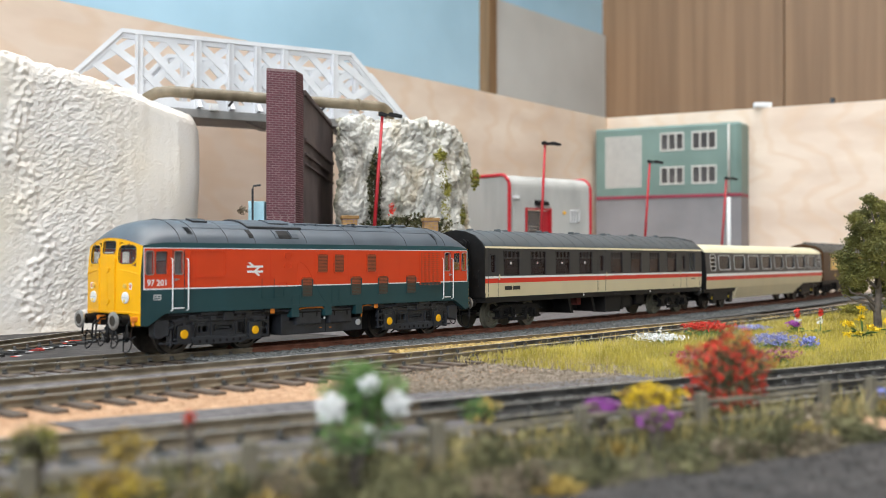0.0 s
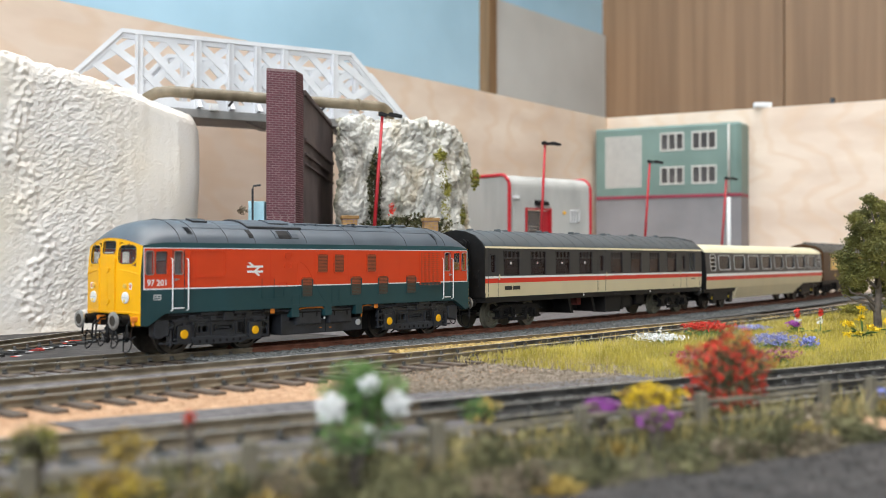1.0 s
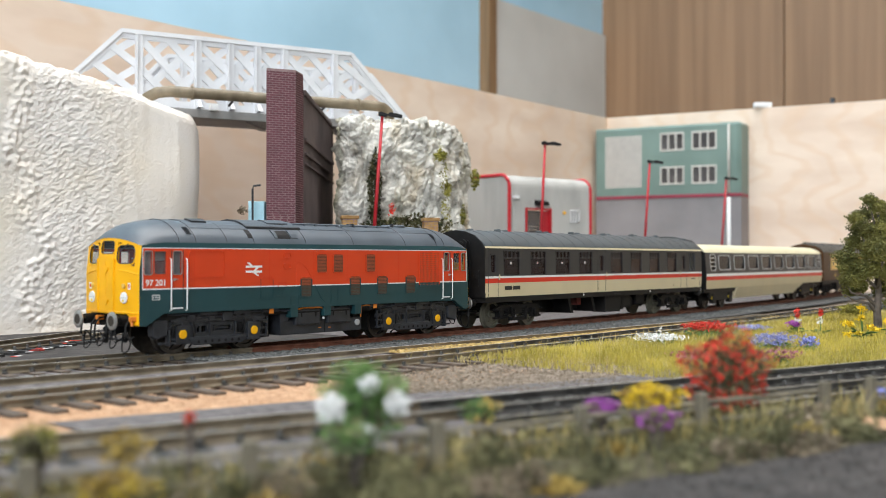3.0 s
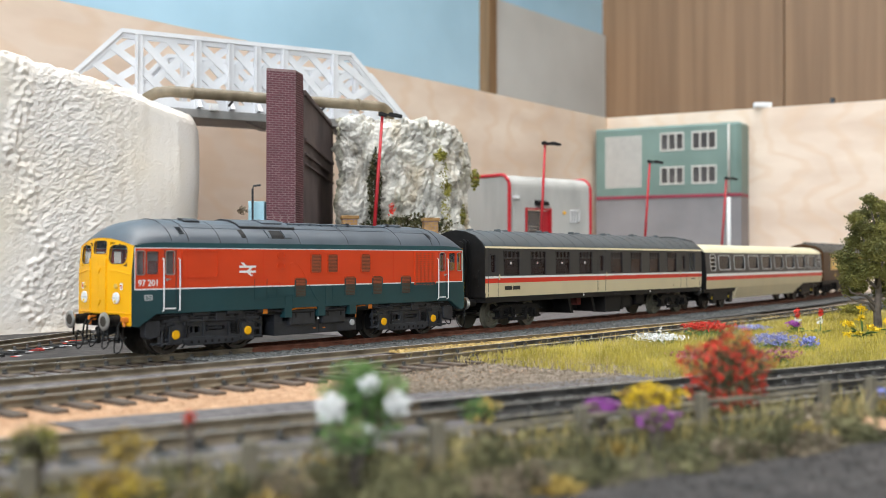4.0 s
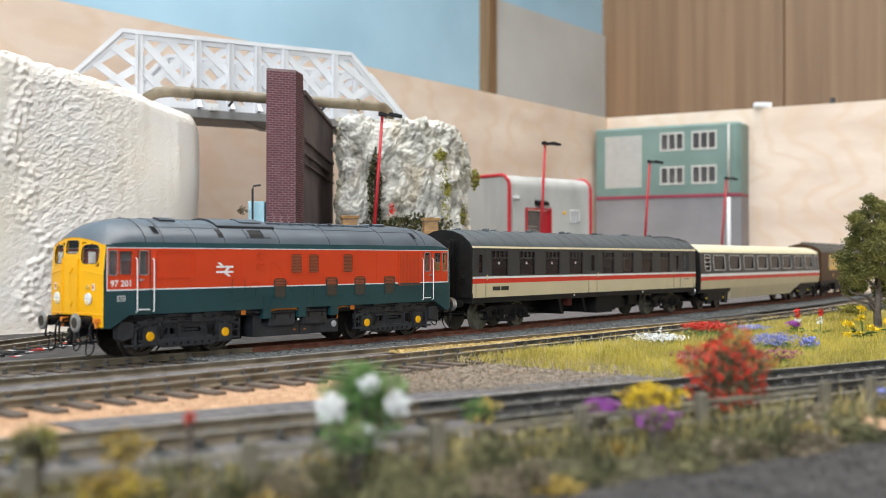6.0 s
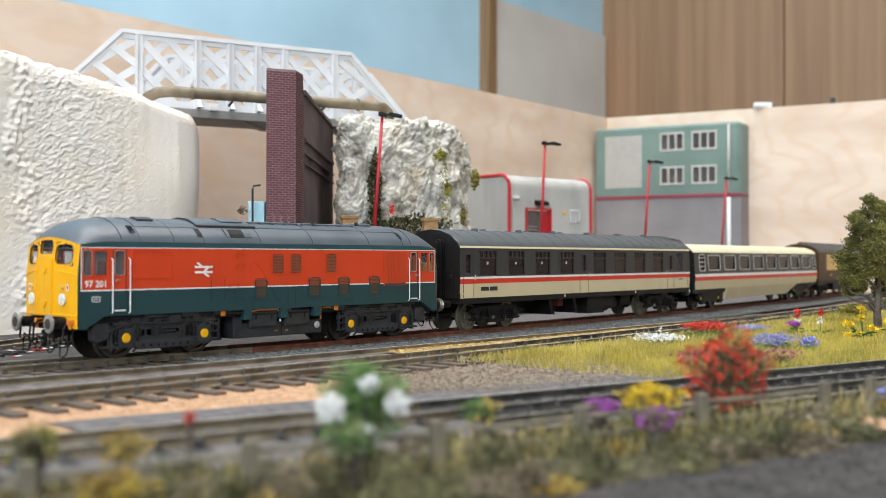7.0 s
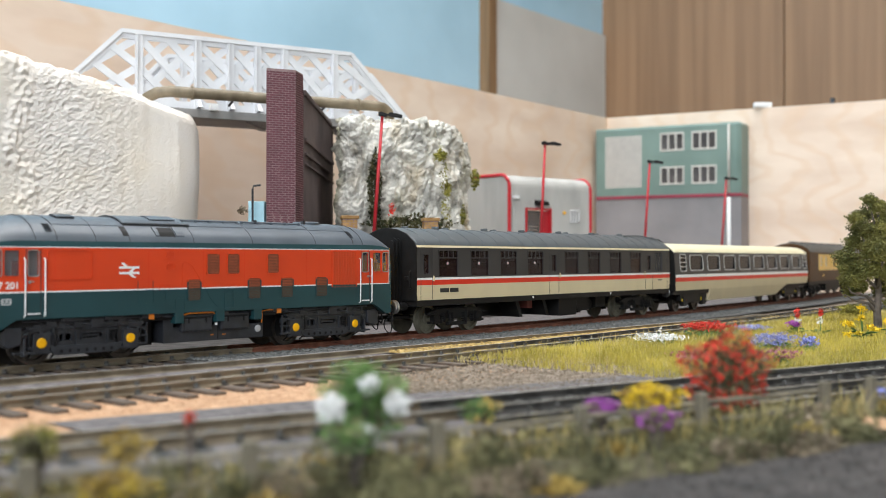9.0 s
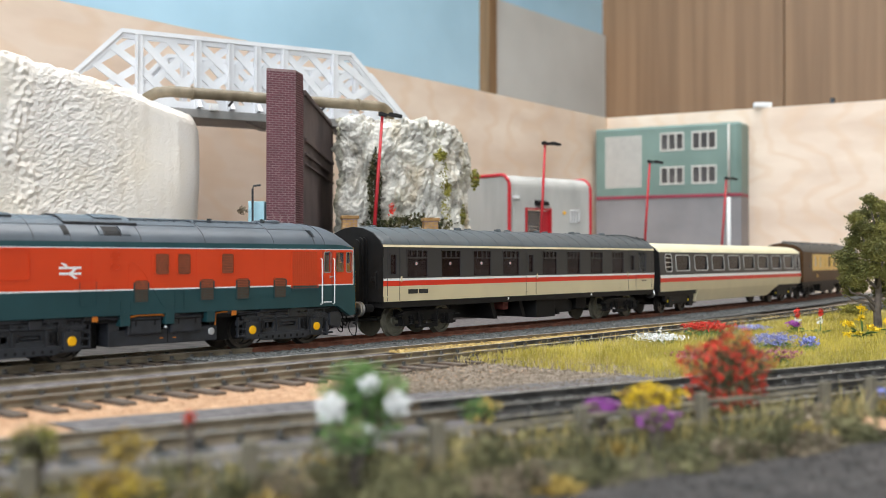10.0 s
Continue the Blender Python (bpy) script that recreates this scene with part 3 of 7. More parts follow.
def chunks(name, spots, size, material, label, category="ballast", flat=0.7):
    """Loose stones, one small octahedron each."""
    rng = np.random.default_rng(7)
    n = len(spots)
    base = np.array([(1, 0, 0), (-1, 0, 0), (0, 1, 0), (0, -1, 0), (0, 0, 1), (0, 0, -1)], float)
    tri = np.array([(0, 2, 4), (2, 1, 4), (1, 3, 4), (3, 0, 4), (2, 0, 5), (1, 2, 5), (3, 1, 5), (0, 3, 5)])
    v = base[None] * rng.uniform(0.6, 1.3, (n, 6, 1)) * size * rng.uniform(0.6, 1.2, (n, 1, 1))
    ang = rng.uniform(0, 6.28, n)
    ca, sa = np.cos(ang)[:, None], np.sin(ang)[:, None]
    x, y = v[..., 0] * ca - v[..., 1] * sa, v[..., 0] * sa + v[..., 1] * ca
    v = np.stack([x + 0.3 * v[..., 2], y, v[..., 2] * flat], -1) + np.asarray(spots)[:, None]
    f = (tri[None] + 6 * np.arange(n)[:, None, None]).reshape(-1, 3)
    return tagged(mesh_part(name, v.reshape(-1, 3), f.tolist(), material), label, category, kind="stuff")


random.seed(11)
spots = []
for i in range(14000):
    s = -5 - 620 * random.random() ** 1.5
    lat = random.choice((random.uniform(9.5, min(36, L1(s) - 3)), random.uniform(9.5, min(36, L1(s) - 3)), random.uniform(-7, 7), random.uniform(-30, -9.5)))
    spots.append(L(s, lat, -2.4 + random.uniform(0, 0.5)))
chunks("ballast_stones", spots, 0.56, STONE, "loose grey ballast stones")
spots = [L(s, random.uniform(L1(s) + 2, 73), -1.3 + random.uniform(0, 0.3)) for s in [-70 - 500 * random.random() ** 1.3 for _ in range(3000)]]
chunks("gravel_stones", spots, 0.6, GRAVELY, "loose yellow gravel stones")
spots = [L(s, random.uniform(91, max(92, min(dlat(s, -40), 135))), -3.2) for s in [random.uniform(-70, 160) for _ in range(2500)]]
chunks("cork_crumbs", spots, 0.26, CORK, "crumbs of peach cork", "crumbs")
spots = [L(s, random.uniform(94 + 50 * min(1, max(0, (s + 24) / 44)) ** 1.5, max(94 + 50 * min(1, max(0, (s + 24) / 44)) ** 1.5, dlat(s, -14 - 24 * max(0, min(1, (s + 30) / 45))))), -3.0) for s in [random.uniform(-170, 10) for _ in range(6000)]]
chunks("earth_crumbs", spots, 0.33, EARTH, "crumbs of brown earth", "crumbs")

# litter of torn paper by the rear siding
random.seed(8)
for i in range(16):
    p = fe(random.uniform(-40, 40), random.uniform(11, 22), -3.3 + 0.12 * i)
    bm = B()
    w, h = random.uniform(1.2, 3.4), random.uniform(0.5, 1.3)
    prism(bm, [(-w, -h), (w * 0.8, -h * 1.1), (w, h * 0.7), (-w * 0.7, h)], "z", 0, 0.15)
    tagged(part("paper_scrap", bm, WHITE if i % 3 else PETR, m=pose(p.x * MM, p.y * MM, p.z * MM, 0, 0, random.uniform(0, 180))), "torn scrap of printed paper on the ground", "paper scrap", "paper scraps")

# ---- white foam cliff ----
random.seed(3)


def blob_wall(name, plan, top, z0, material, label, category, disp, nu, nv, lean=0.0, soft=True):
    """A cliff: an open plan curve, smoothed, carried up to the height top(u), pushed out by disp(p, u, v), with a flat back."""
    pts = [Vector((*p, 0)) for p in plan]
    seg = [0.0]
    for a, b in zip(pts, pts[1:]):
        seg.append(seg[-1] + (b - a).length)
    tot = seg[-1]

    def curve(u):
        d = u * tot
        i = max(k for k in range(len(seg) - 1) if seg[k] <= d + 1e-6)
        i = min(i, len(pts) - 2)
        t = (d - seg[i]) / (seg[i + 1] - seg[i])
        p0, p1, p2, p3 = pts[max(i - 1, 0)], pts[i], pts[i + 1], pts[min(i + 2, len(pts) - 1)]
        return 0.5 * ((2 * p1) + (p2 - p0) * t + (2 * p0 - 5 * p1 + 4 * p2 - p3) * t * t + (3 * p1 - p0 - 3 * p2 + p3) * t ** 3)
    verts, faces = [], []
    for i in range(nu + 1):
        u = i / nu
        p = curve(u)
        d = (curve(min(1, u + 0.004)) - curve(max(0, u - 0.004))).normalized()
        n = Vector((d.y, -d.x, 0))
        for j in range(nv + 1):
            v = j / nv
            zz = z0 + (top(u) - z0) * v
            q = p - n * lean * v
            o = disp(Vector((q.x, q.y, zz)), u, v)
            roll = 2.5 * max(0, (v - 0.94) / 0.06) ** 2
            w = q + n * (o - roll)
            verts.append((w.x, w.y, zz + 0.5 * o * (v > 0.97)))
        w = p - n * (lean + 30)
        verts.append((w.x, w.y, top(u) - 1.5))
        w = p - n * (lean + 34)
        verts.append((w.x, w.y, z0))
    m = nv + 3
    for i in range(nu):
        for j in range(m - 1):
            faces.append((i * m + j, (i + 1) * m + j, (i + 1) * m + j + 1, i * m + j + 1))
    return tagged(mesh_part(name, verts, faces, material, smooth=soft), label, category)


def foam_disp(p, u, v):
    """Knife-hewn foam: smooth on the outer cut, slanting scallops in the middle, a planed face towards the bridge."""
    edge = 9 * noise.noise((p.z * 0.035, 0, 0)) + 4 * noise.noise((p.z * 0.14, 3, 0)) + 0.07 * (p.z - 70)
    t = p.x + 228 + edge
    rough = min(1, max(0.30, t / 10)) * min(1, max(0.06, (-176 - p.x + 6 * noise.noise((p.z * 0.05, 7, 0))) / 30))
    # along runs down the slanting strokes, across over them
    along, across = 0.5 * p.x + 0.8 * p.z, 0.8 * p.x - 0.6 * p.z
    warp = 1.4 * noise.noise((p.x * 0.07, p.z * 0.07, 1))
    q = Vector((along * 0.22, (across + warp) * 0.46, p.y * 0.02))
    strokes = 0.9 * (abs(noise.noise(q)) - 0.25) + 0.5 * (abs(noise.noise(q * 2.1 + Vector((4, 1, 0)))) - 0.25)
    lumps = noise.noise(p * 0.20) + 0.7 * noise.noise(p * 0.45)
    pit = max(0, noise.noise(p * 0.33 + Vector((9, 2, 5))) - 0.28)
    high = 0.6 + 0.6 * max(0, (p.z - 60) / 80)
    ridge = 0.9 * math.exp(-(t / 4.5) ** 2) * (0.5 + 1.6 * noise.noise(p * 0.34)) - 0.5 * max(0, min(1, -t / 5))
    streak = 0.45 * noise.noise((p.x * 0.22, p.y * 0.12, p.z * 0.02))
    return 3.0 * noise.noise(p * 0.018) + rough * (0.8 * strokes + high * 0.36 * lumps - 1.4 * pit + 0.25 * noise.noise(p * 0.9)) + ridge + streak + 0.14 * noise.noise(p * 1.1)


blob_wall("foam_cliff", [(-420, 330), (-330, 445), (-262, 535), (-212, 598), (-178, 640), (-163, 660), (-159, 682), (-168, 708), (-190, 750), (-230, 795)],
          lambda u: 152 - 9 * u - 24 * max(0, (u - 0.5) / 0.3) ** 1.6 * (u < 0.9) - 30 * (u >= 0.9) + 1.6 * noise.noise((u * 22, 0, 0)) + 0.9 * noise.noise((u * 70, 5, 0)), GROUND, FOAM,
          "rough-hewn white insulation foam cliff", "cliff", foam_disp, 820, 290)


def rock_disp(p, u, v):
    q = Vector((p.x, p.y, p.z * 0.6)) + 6 * noise.noise_vector(p * 0.05)
    d1 = noise.voronoi(q * 0.045)[0]
    d2 = noise.voronoi(q * 0.11 + Vector((5, 1, 2)))[0]
    d3 = noise.voronoi(q * 0.26)[0]
    a = 7.0 * (d1[1] - d1[0]) - 4.0 * d1[0] + 5.2 * (d2[1] - d2[0]) + 3.2 * (d3[1] - d3[0]) + 1.0 * noise.noise(p * 0.55)
    cleft = -10 * math.exp(-((p.x + 45 + 0.06 * (p.z - 60)) / 6) ** 2) * (1 if p.z < 95 else math.exp(-((p.z - 95) / 8) ** 2))
    return 0.8 * a - 2.0 + cleft


blob_wall("plaster_rock", [(-74, 790), (-75, 740), (-72, 706), (-54, 698), (-32, 704), (-12, 716), (7, 734), (18, 756), (21, 784), (14, 830)],
          lambda u: 131.5 + 2.5 * noise.noise((u * 9, 3, 0)) + 3.0 * math.exp(-((u - 0.60) / 0.06) ** 2) - 20 * max(0, (u - 0.64) / 0.36), GROUND, ROCK,
          "white plaster rock face with crevice shade painted grey, and moss", "rock", rock_disp, 300, 190, lean=3, soft=False)


def tufts(name, centre, rad, count, size, material, label="", category="", parent=None, kind="", seed=1, shell=0.5):
    """A ragged clump of small crossed leaf flakes."""
    rng = np.random.default_rng(seed)
    d = rng.normal(size=(count, 3))
    d /= np.linalg.norm(d, axis=1)[:, None]
    r = rng.uniform(shell, 1.0, (count, 1)) ** 0.7
    lump = 1 + 0.25 * np.sin(d[:, :1] * 5 + seed) * np.cos(d[:, 1:2] * 4 + 2 * seed) + 0.15 * np.sin(d[:, 2:] * 7)
    c = np.asarray(centre) + d * r * lump * np.asarray(rad)
    a, b = rng.normal(size=(count, 3)), rng.normal(size=(count, 3))
    a /= np.linalg.norm(a, axis=1)[:, None]
    b /= np.linalg.norm(b, axis=1)[:, None]
    sz = size * rng.uniform(0.5, 1.3, (count, 1))
    v = np.stack([c - a * sz, c + b * sz * 0.7, c + a * sz, c - b * sz * 0.7], 1).reshape(-1, 3)
    f = np.arange(count * 4).reshape(-1, 4).tolist()
    ob = mesh_part(name, v, f, material, parent)
    if label and parent is None:
        tagged(ob, label, category, kind=kind)
    return ob


for i, (c, r, n) in enumerate((((-2, 711, 106), (4.2, 1.4, 3.4), 260), ((23, 752, 93), (3, 4, 7), 260), ((3, 720, 84), (2.4, 1.4, 5), 130), ((14, 735, 66), (2, 2, 7), 130))):
    tufts("moss_clump", c, r, n, 1.2, MOSS, "yellow-green moss clump clinging to the rock", "moss", seed=i + 20)
random.seed(41)
for i in range(26):
    z = 112 - 2.6 * i
    x = -1 + 0.22 * i + random.uniform(-2.5, 2.5)
    tufts("moss_clump", (x, 716 + 0.55 * max(0, x) + random.uniform(-1.5, 0.5), z), (1.6, 1.0, 2.4), 26, 0.7, MOSS, "thin olive moss trailing down the rock", "moss", seed=600 + i)
tufts("ivy", (-45, 697, 82), (4.5, 4, 26), 1300, 1.3, DARKLEAF, "dark trailing creeper in the rock's cleft", "creeper", seed=31)
tufts("ivy", (-20, 698, 58), (26, 4, 7), 1000, 1.6, DARKLEAF, "dark low undergrowth at the rock's foot", "creeper", seed=32)
tufts("flower_spray", (-33, 680, 68), (2.5, 2, 5), 60, 1.1, PETR, "small spray of red flowers by the rock", "flowers", seed=33, shell=0.2)

# ---- lattice girder bridge ----
KP, KD = Vector((-214, 700, 0)), Vector((0.872, 0.490, 0)).normalized()
bridge = thing("footbridge", "silver-white lattice girder footbridge with sloping ends", "bridge",
               m=Matrix.LocRotScale(KP * MM, Euler((0, 0, math.atan2(KD.y, KD.x))), None))
ZB, ZT = 139.0, 189.0
K0, K1 = -46.0, 213.0
UPR = [12.0, 52.0, 75.0, 95.0, 115.0, 154.0]


def bar(bm, p, q, w, y0, y1):
    p, q = Vector((p[0], p[1])), Vector((q[0], q[1]))
    d = (q - p).normalized()
    n = Vector((-d.y, d.x)) * w / 2
    prism(bm, [tuple(p + n), tuple(q + n), tuple(q - n), tuple(p - n)], "y", y0, y1)


def top_at(k):
    return ZB + (ZT - ZB) * min(1, (k - K0) / 46, (K1 - k) / 46)


for y, dx in ((0.0, 0.0), (72.0, 50.0)):
    bm = B()
    prism(bm, [(K0 + dx, ZB), (K1 + dx, ZB), (K1 + dx, ZB + 5), (K0 + dx, ZB + 5)], "y", y, y + 4)
    tr = part("truss", bm, GIRDER, bridge)
    bm = B()
    for a, b in (((K0, ZB + 2), (0, ZT - 1)), ((0, ZT - 1), (167, ZT - 1)), ((167, ZT - 1), (K1, ZB + 2))):
        bar(bm, (a[0] + dx, a[1]), (b[0] + dx, b[1]), 2.8, y - 1.8, y + 5)
        bar(bm, (a[0] + dx, a[1] - 3), (b[0] + dx, b[1] - 3), 3.4, y, y + 2.4)
    part("top_chord", bm, GIRDER, tr)
    for k in UPR:
        bm = B()
        box(bm, k + dx - 2.4, k + dx + 2.4, y - 1.2, y + 3, ZB, ZT - 1.5, 0.2)
        box(bm, k + dx - 2.4, k + dx - 1.6, y - 3.6, y - 1.2, ZB, ZT - 3, 0.1)
        part("upright", bm, GIRDER, tr)
    cells = [(-46, -17), (-17, 12), (12, 32), (32, 52), (52, 75), (75, 95), (95, 115), (115, 134.5), (134.5, 154), (154, 183), (183, 213)]
    for a, b in cells:
        mid = (a + b) / 2
        for zc in (194.8, 175.2, 155.6, 136.0):
            for i, sl in enumerate((1, -1)):
                run = [a + (b - a) * k / 80 for k in range(81)]
                run = [x for x in run if ZB + 3 <= zc + sl * 19.6 / (b - a) * (x - mid) <= top_at(x) - 2.5]
                if len(run) < 8:
                    continue
                p, q = [(x + dx, zc + sl * 19.6 / (b - a) * (x - mid)) for x in (run[0], run[-1])]
                bm = B()
                bar(bm, p, q, 4.9, y + (0.2 if i else 1.0), y + (2.0 if i else 2.8))
                part("lattice_bar", bm, GIRDER, tr)
bm = B()
prism(bm, [(K0, 4), (K1, 4), (K1 + 50, 72), (K0 + 50, 72)], "z", ZB - 2, ZB + 2)
for k in (75, 105, 140, 180):
    prism(bm, [(k, 4), (k + 5, 4), (k + 52, 72), (k + 47, 72)], "z", ZB - 3.2, ZB - 2)
part("deck", bm, DECKM, bridge, "grey bridge deck")
bm = B()
box(bm, K0, K1, -4, 2, ZB - 6, ZB - 0.2, 0.4)
part("edge_beam", bm, DECKM, bridge, "grey edge beam")
for k in (52, 75, 95, 115):
    bm = B()
    prism(bm, [(-7, ZB + 1), (0, ZB + 1), (0, ZB + 8)], "x", k - 1.5, k + 1.5)
    part("bracket", bm, GIRDER, bridge)
bm = B()
box(bm, 58, 64, -8, -4.2, ZB - 1, ZB + 3.5, 0.4)
part("junction_box", bm, WHITE, bridge, "small white box")

# pipe
pipe = thing("pipe_run", "weathered olive-brown pipe with flanged joints", "pipe")
PA, PB = Vector((-174, 672, 143)), Vector((-46, 737, 143))
PDIR = (PB - PA).normalized()
back = Vector((-PDIR.y, PDIR.x, 0))
bm = B()
path = [PA - PDIR * 16 + back * 16 - Vector((0, 0, 8)), PA - PDIR * 13 + back * 7 - Vector((0, 0, 4)), PA - PDIR * 8 + back * 2 - Vector((0, 0, 1)), PA]
path += [PA.lerp(PB, i / 6) for i in range(1, 7)]
path += [PB + PDIR * 5 - Vector((0, 0, 0.6)) + back * 1, PB + PDIR * 10 - Vector((0, 0, 3)) + back * 4, PB + PDIR * 13 - Vector((0, 0, 8)) + back * 8]
tube(bm, path, 3.6, 16)
part("tube", bm, PIPE, pipe, smooth=True)
for t in (0.1, 0.9):
    bm = B()
    c = PA.lerp(PB, t)
    tube(bm, [c - PDIR * 0.8, c + PDIR * 0.8], 4.4, 16)
    part("flange", bm, PIPE, pipe)
for t in (0.3, 0.75):
    bm = B()
    c = PA.lerp(PB, t)
    tube(bm, [c, c + back * 18 - Vector((0, 0, 4))], 0.9, 6)
    part("bracket", bm, CHASSIS, pipe)

# brick pier with the abutment wall behind it
pillar = thing("brick_pier", "tall maroon brick bridge pier", "brick pier")
PP = [Vector((-100.5, 600, 0)), Vector((-85, 607, 0)), Vector((-82.6, 622, 0)), Vector((-98.4, 615, 0))]
bm = B()
prism(bm, [(p.x, p.y) for p in PP], "z", GROUND, 145)
part("core", bm, MORTAR, pillar, "pale mortar core")
fdir = (PP[1] - PP[0]).normalized()
fl = (PP[1] - PP[0]).length
sdir = (PP[2] - PP[1]).normalized()
sl = (PP[2] - PP[1]).length
cw = 1.32
brick_me = {}


def brick_mesh(ln, mt):
    if (ln, mt.name) not in brick_me:
        bm = B()
        box(bm, 0, ln, -0.14, 0.5, 0.0, cw - 0.36)
        ob = part("brick", bm, mt)
        brick_me[ln, mt.name] = ob.data
        bpy.data.objects.remove(ob)
    return brick_me[ln, mt.name]


def brick_face(parent, p, d, length, z0, z1, mt, full):
    row = 0
    z = z0
    rz = math.degrees(math.atan2(d.y, d.x))
    while z + cw <= z1:
        x = 0.0 if row % 2 == 0 else -full / 2
        while x < length - 0.2:
            a, b = max(0, x), min(length, x + full - 0.4)
            if b - a > 0.4:
                c = p + d * a
                share("brick", brick_mesh(round(b - a, 2), mt), parent, pose(c.x * MM, c.y * MM, z * MM, 0, 0, rz))
            x += full
        row += 1
        z += cw


brick_face(pillar, PP[0], fdir, fl, 62, 145, BRICK, 3.75)
bm = B()
for r_ in range(int((145 - 44) / cw)):
    x_ = 0.0 if r_ % 2 else -2.0
    while x_ < sl - 0.2:
        a_, b_ = max(0, x_), min(sl, x_ + 3.4)
        if b_ - a_ > 0.4:
            z_ = 44 + r_ * cw
            o_ = Vector((sdir.y, -sdir.x, 0)) * 0.14
            q_ = [PP[1] + sdir * a_ + o_, PP[1] + sdir * b_ + o_, PP[1] + sdir * b_ - o_, PP[1] + sdir * a_ - o_]
            prism(bm, [(p.x, p.y) for p in q_], "z", z_, z_ + cw - 0.36)
        x_ += 3.75
tagged(part("brickwork", bm, BRICK, pillar, "maroon brick courses of the side face"), kind="stuff")
bm = B()
for r_ in range(14):
    z_ = 62 - (r_ + 1) * cw
    for c_ in range(4):
        p_ = PP[0] + fdir * (c_ * 4.2 + (r_ % 2))
        q_ = PP[0] + fdir * (c_ * 4.2 + 3.6 + (r_ % 2) * 0.4)
        n_ = Vector((fdir.y, -fdir.x, 0)) * 0.14
        prism(bm, [((p_ + n_).x, (p_ + n_).y), ((q_ + n_).x, (q_ + n_).y), ((q_ - n_).x, (q_ - n_).y), ((p_ - n_).x, (p_ - n_).y)], "z", z_, z_ + cw - 0.36)
tagged(part("brickwork", bm, BRICK, pillar, "maroon brick courses near the foot"), kind="stuff")
abut = thing("abutment_wall", "dark brown brick abutment wall with string courses", "wall")
bm = B()
box(bm, -98, -82.4, 622.5, 790, GROUND, 133)
part("wall", bm, BRICKS, abut)
for z, h in ((106, 2.4), (98, 1.6), (92, 1.2)):
    bm = B()
    box(bm, -82.3, -81.0, 628, 785, z, z + h, 0.3)
    part("string_course", bm, BRICKS, abut)
bm = B()
box(bm, -99, -81, 622.6, 790, 133, 136, 0.4)
part("coping", bm, BRICKS, abut)

card = thing("blue_card", "pale blue card block behind the train", "card block")
bm = B()
box(bm, -121, -111, 655, 668, GROUND, 72, 0.3)
part("block", bm, CYAN, card)
bm = B()
tube(bm, [(-110, 640, 40), (-117, 646, 40), (-117, 648, GROUND), (-117, 648, 79), (-116.5, 648, 81), (-112, 648, 81.5)][2:], 0.7, 6)
tagged(part("bent_rod", bm, CHASSIS), "thin dark bent rod", "rod")
tufts("dry_scrap", (-124, 652, 66), (3, 3, 2.5), 40, 1.6, BUSHT, "small scrap of dry brown scatter on the card", "scrap", seed=3)

# brick gate piers
gp = thing("gate_pier", "small buff brick gate pier with a cap", "gate pier", "gate piers")
bm = B()
box(bm, -4.4, 4.4, -4.4, 4.4, 40, 60)
part("core", bm, MORTAR, gp)
for sd in range(2):
    for r in range(12):
        for c in range(2 + r % 2):
            ln = 4.0 if r % 2 == 0 or c == 1 else 2.0
            x = (-4.4 + 4.4 * c) if r % 2 == 0 else (-4.4, -2.2, 2.2)[c]
            bm = B()
            if sd == 0:
                box(bm, x + 0.1, x + ln, -4.6, -4.2, 41 + r * 1.55, 42.3 + r * 1.55)
            else:
                box(bm, -4.6, -4.2, x + 0.1, x + ln, 41 + r * 1.55, 42.3 + r * 1.55)
            part("brick", bm, YBRICK, gp)
bm = B()
box(bm, -5.3, 5.3, -5.3, 5.3, 60, 62, 0.3)
part("cap", bm, YBRICK, gp)
gp.matrix_world = pose(-0.056, 0.632, 0, 0, 0, 10)
copy_thing(gp, pose(-0.008, 0.668, 0, 0, 0, 10))

# yard lamps
lamp = thing("yard_lamp", "leaning red yard lamp post with twin black heads", "lamp post", "yard lamps")
bm = B()
tube(bm, [(0, 0, 40), (0, 0, 126)], 1.25, 10, 0.95)
part("post", bm, LAMPRED, lamp, smooth=True)
bm = B()
lathe(bm, [(2.2, 40), (2.2, 41.5), (1.4, 42)], (0, 0, 0), "z", 12)
part("base", bm, LAMPRED, lamp)
bm = B()
box(bm, -2.0, 11.0, -0.7, 0.7, 126, 127.2, 0.2)
part("arm", bm, BLACK, lamp, "black cross arm")
for a, b in ((-2.5, 3.0), (4.0, 12.5)):
    bm = B()
    prism(bm, [(a, 125.6), (b, 125.2), (b, 127), (a + 1.5, 128.2), (a, 127.6)], "y", -2.2, 2.2, 0.3)
    part("lamp_head", bm, BLACK, lamp, "black lamp head")
spots = [(-40, 660), (80, 825), (191, 981), (316, 1183)]
for i, (x, y) in enumerate(spots):
    tilt = (4.0, 2.6, 3.6, 4.0)[i]
    m = Matrix.Translation((x * MM, y * MM, 0.04)) @ pose(0, 0, 0, 0, tilt, 0) @ Matrix.Translation((-0.004, 0, -0.04)) @ pose(0, 0, 0, 0, 0, (0, 6, -5, 4)[i])
    if i == 0:
        lamp.matrix_world = m
    else:
        copy_thing(lamp, m)

# corrugated shed
SF = Vector((0.768, 0.64, 0))
shed = thing("corrugated_shed", "pale grey corrugated shed with curved eaves and red trim", "shed", m=Matrix.LocRotScale(Vector((60, 960, 0)) * MM, Euler((0, 0, math.atan2(SF.y, SF.x))), None))
R_ = 11.0


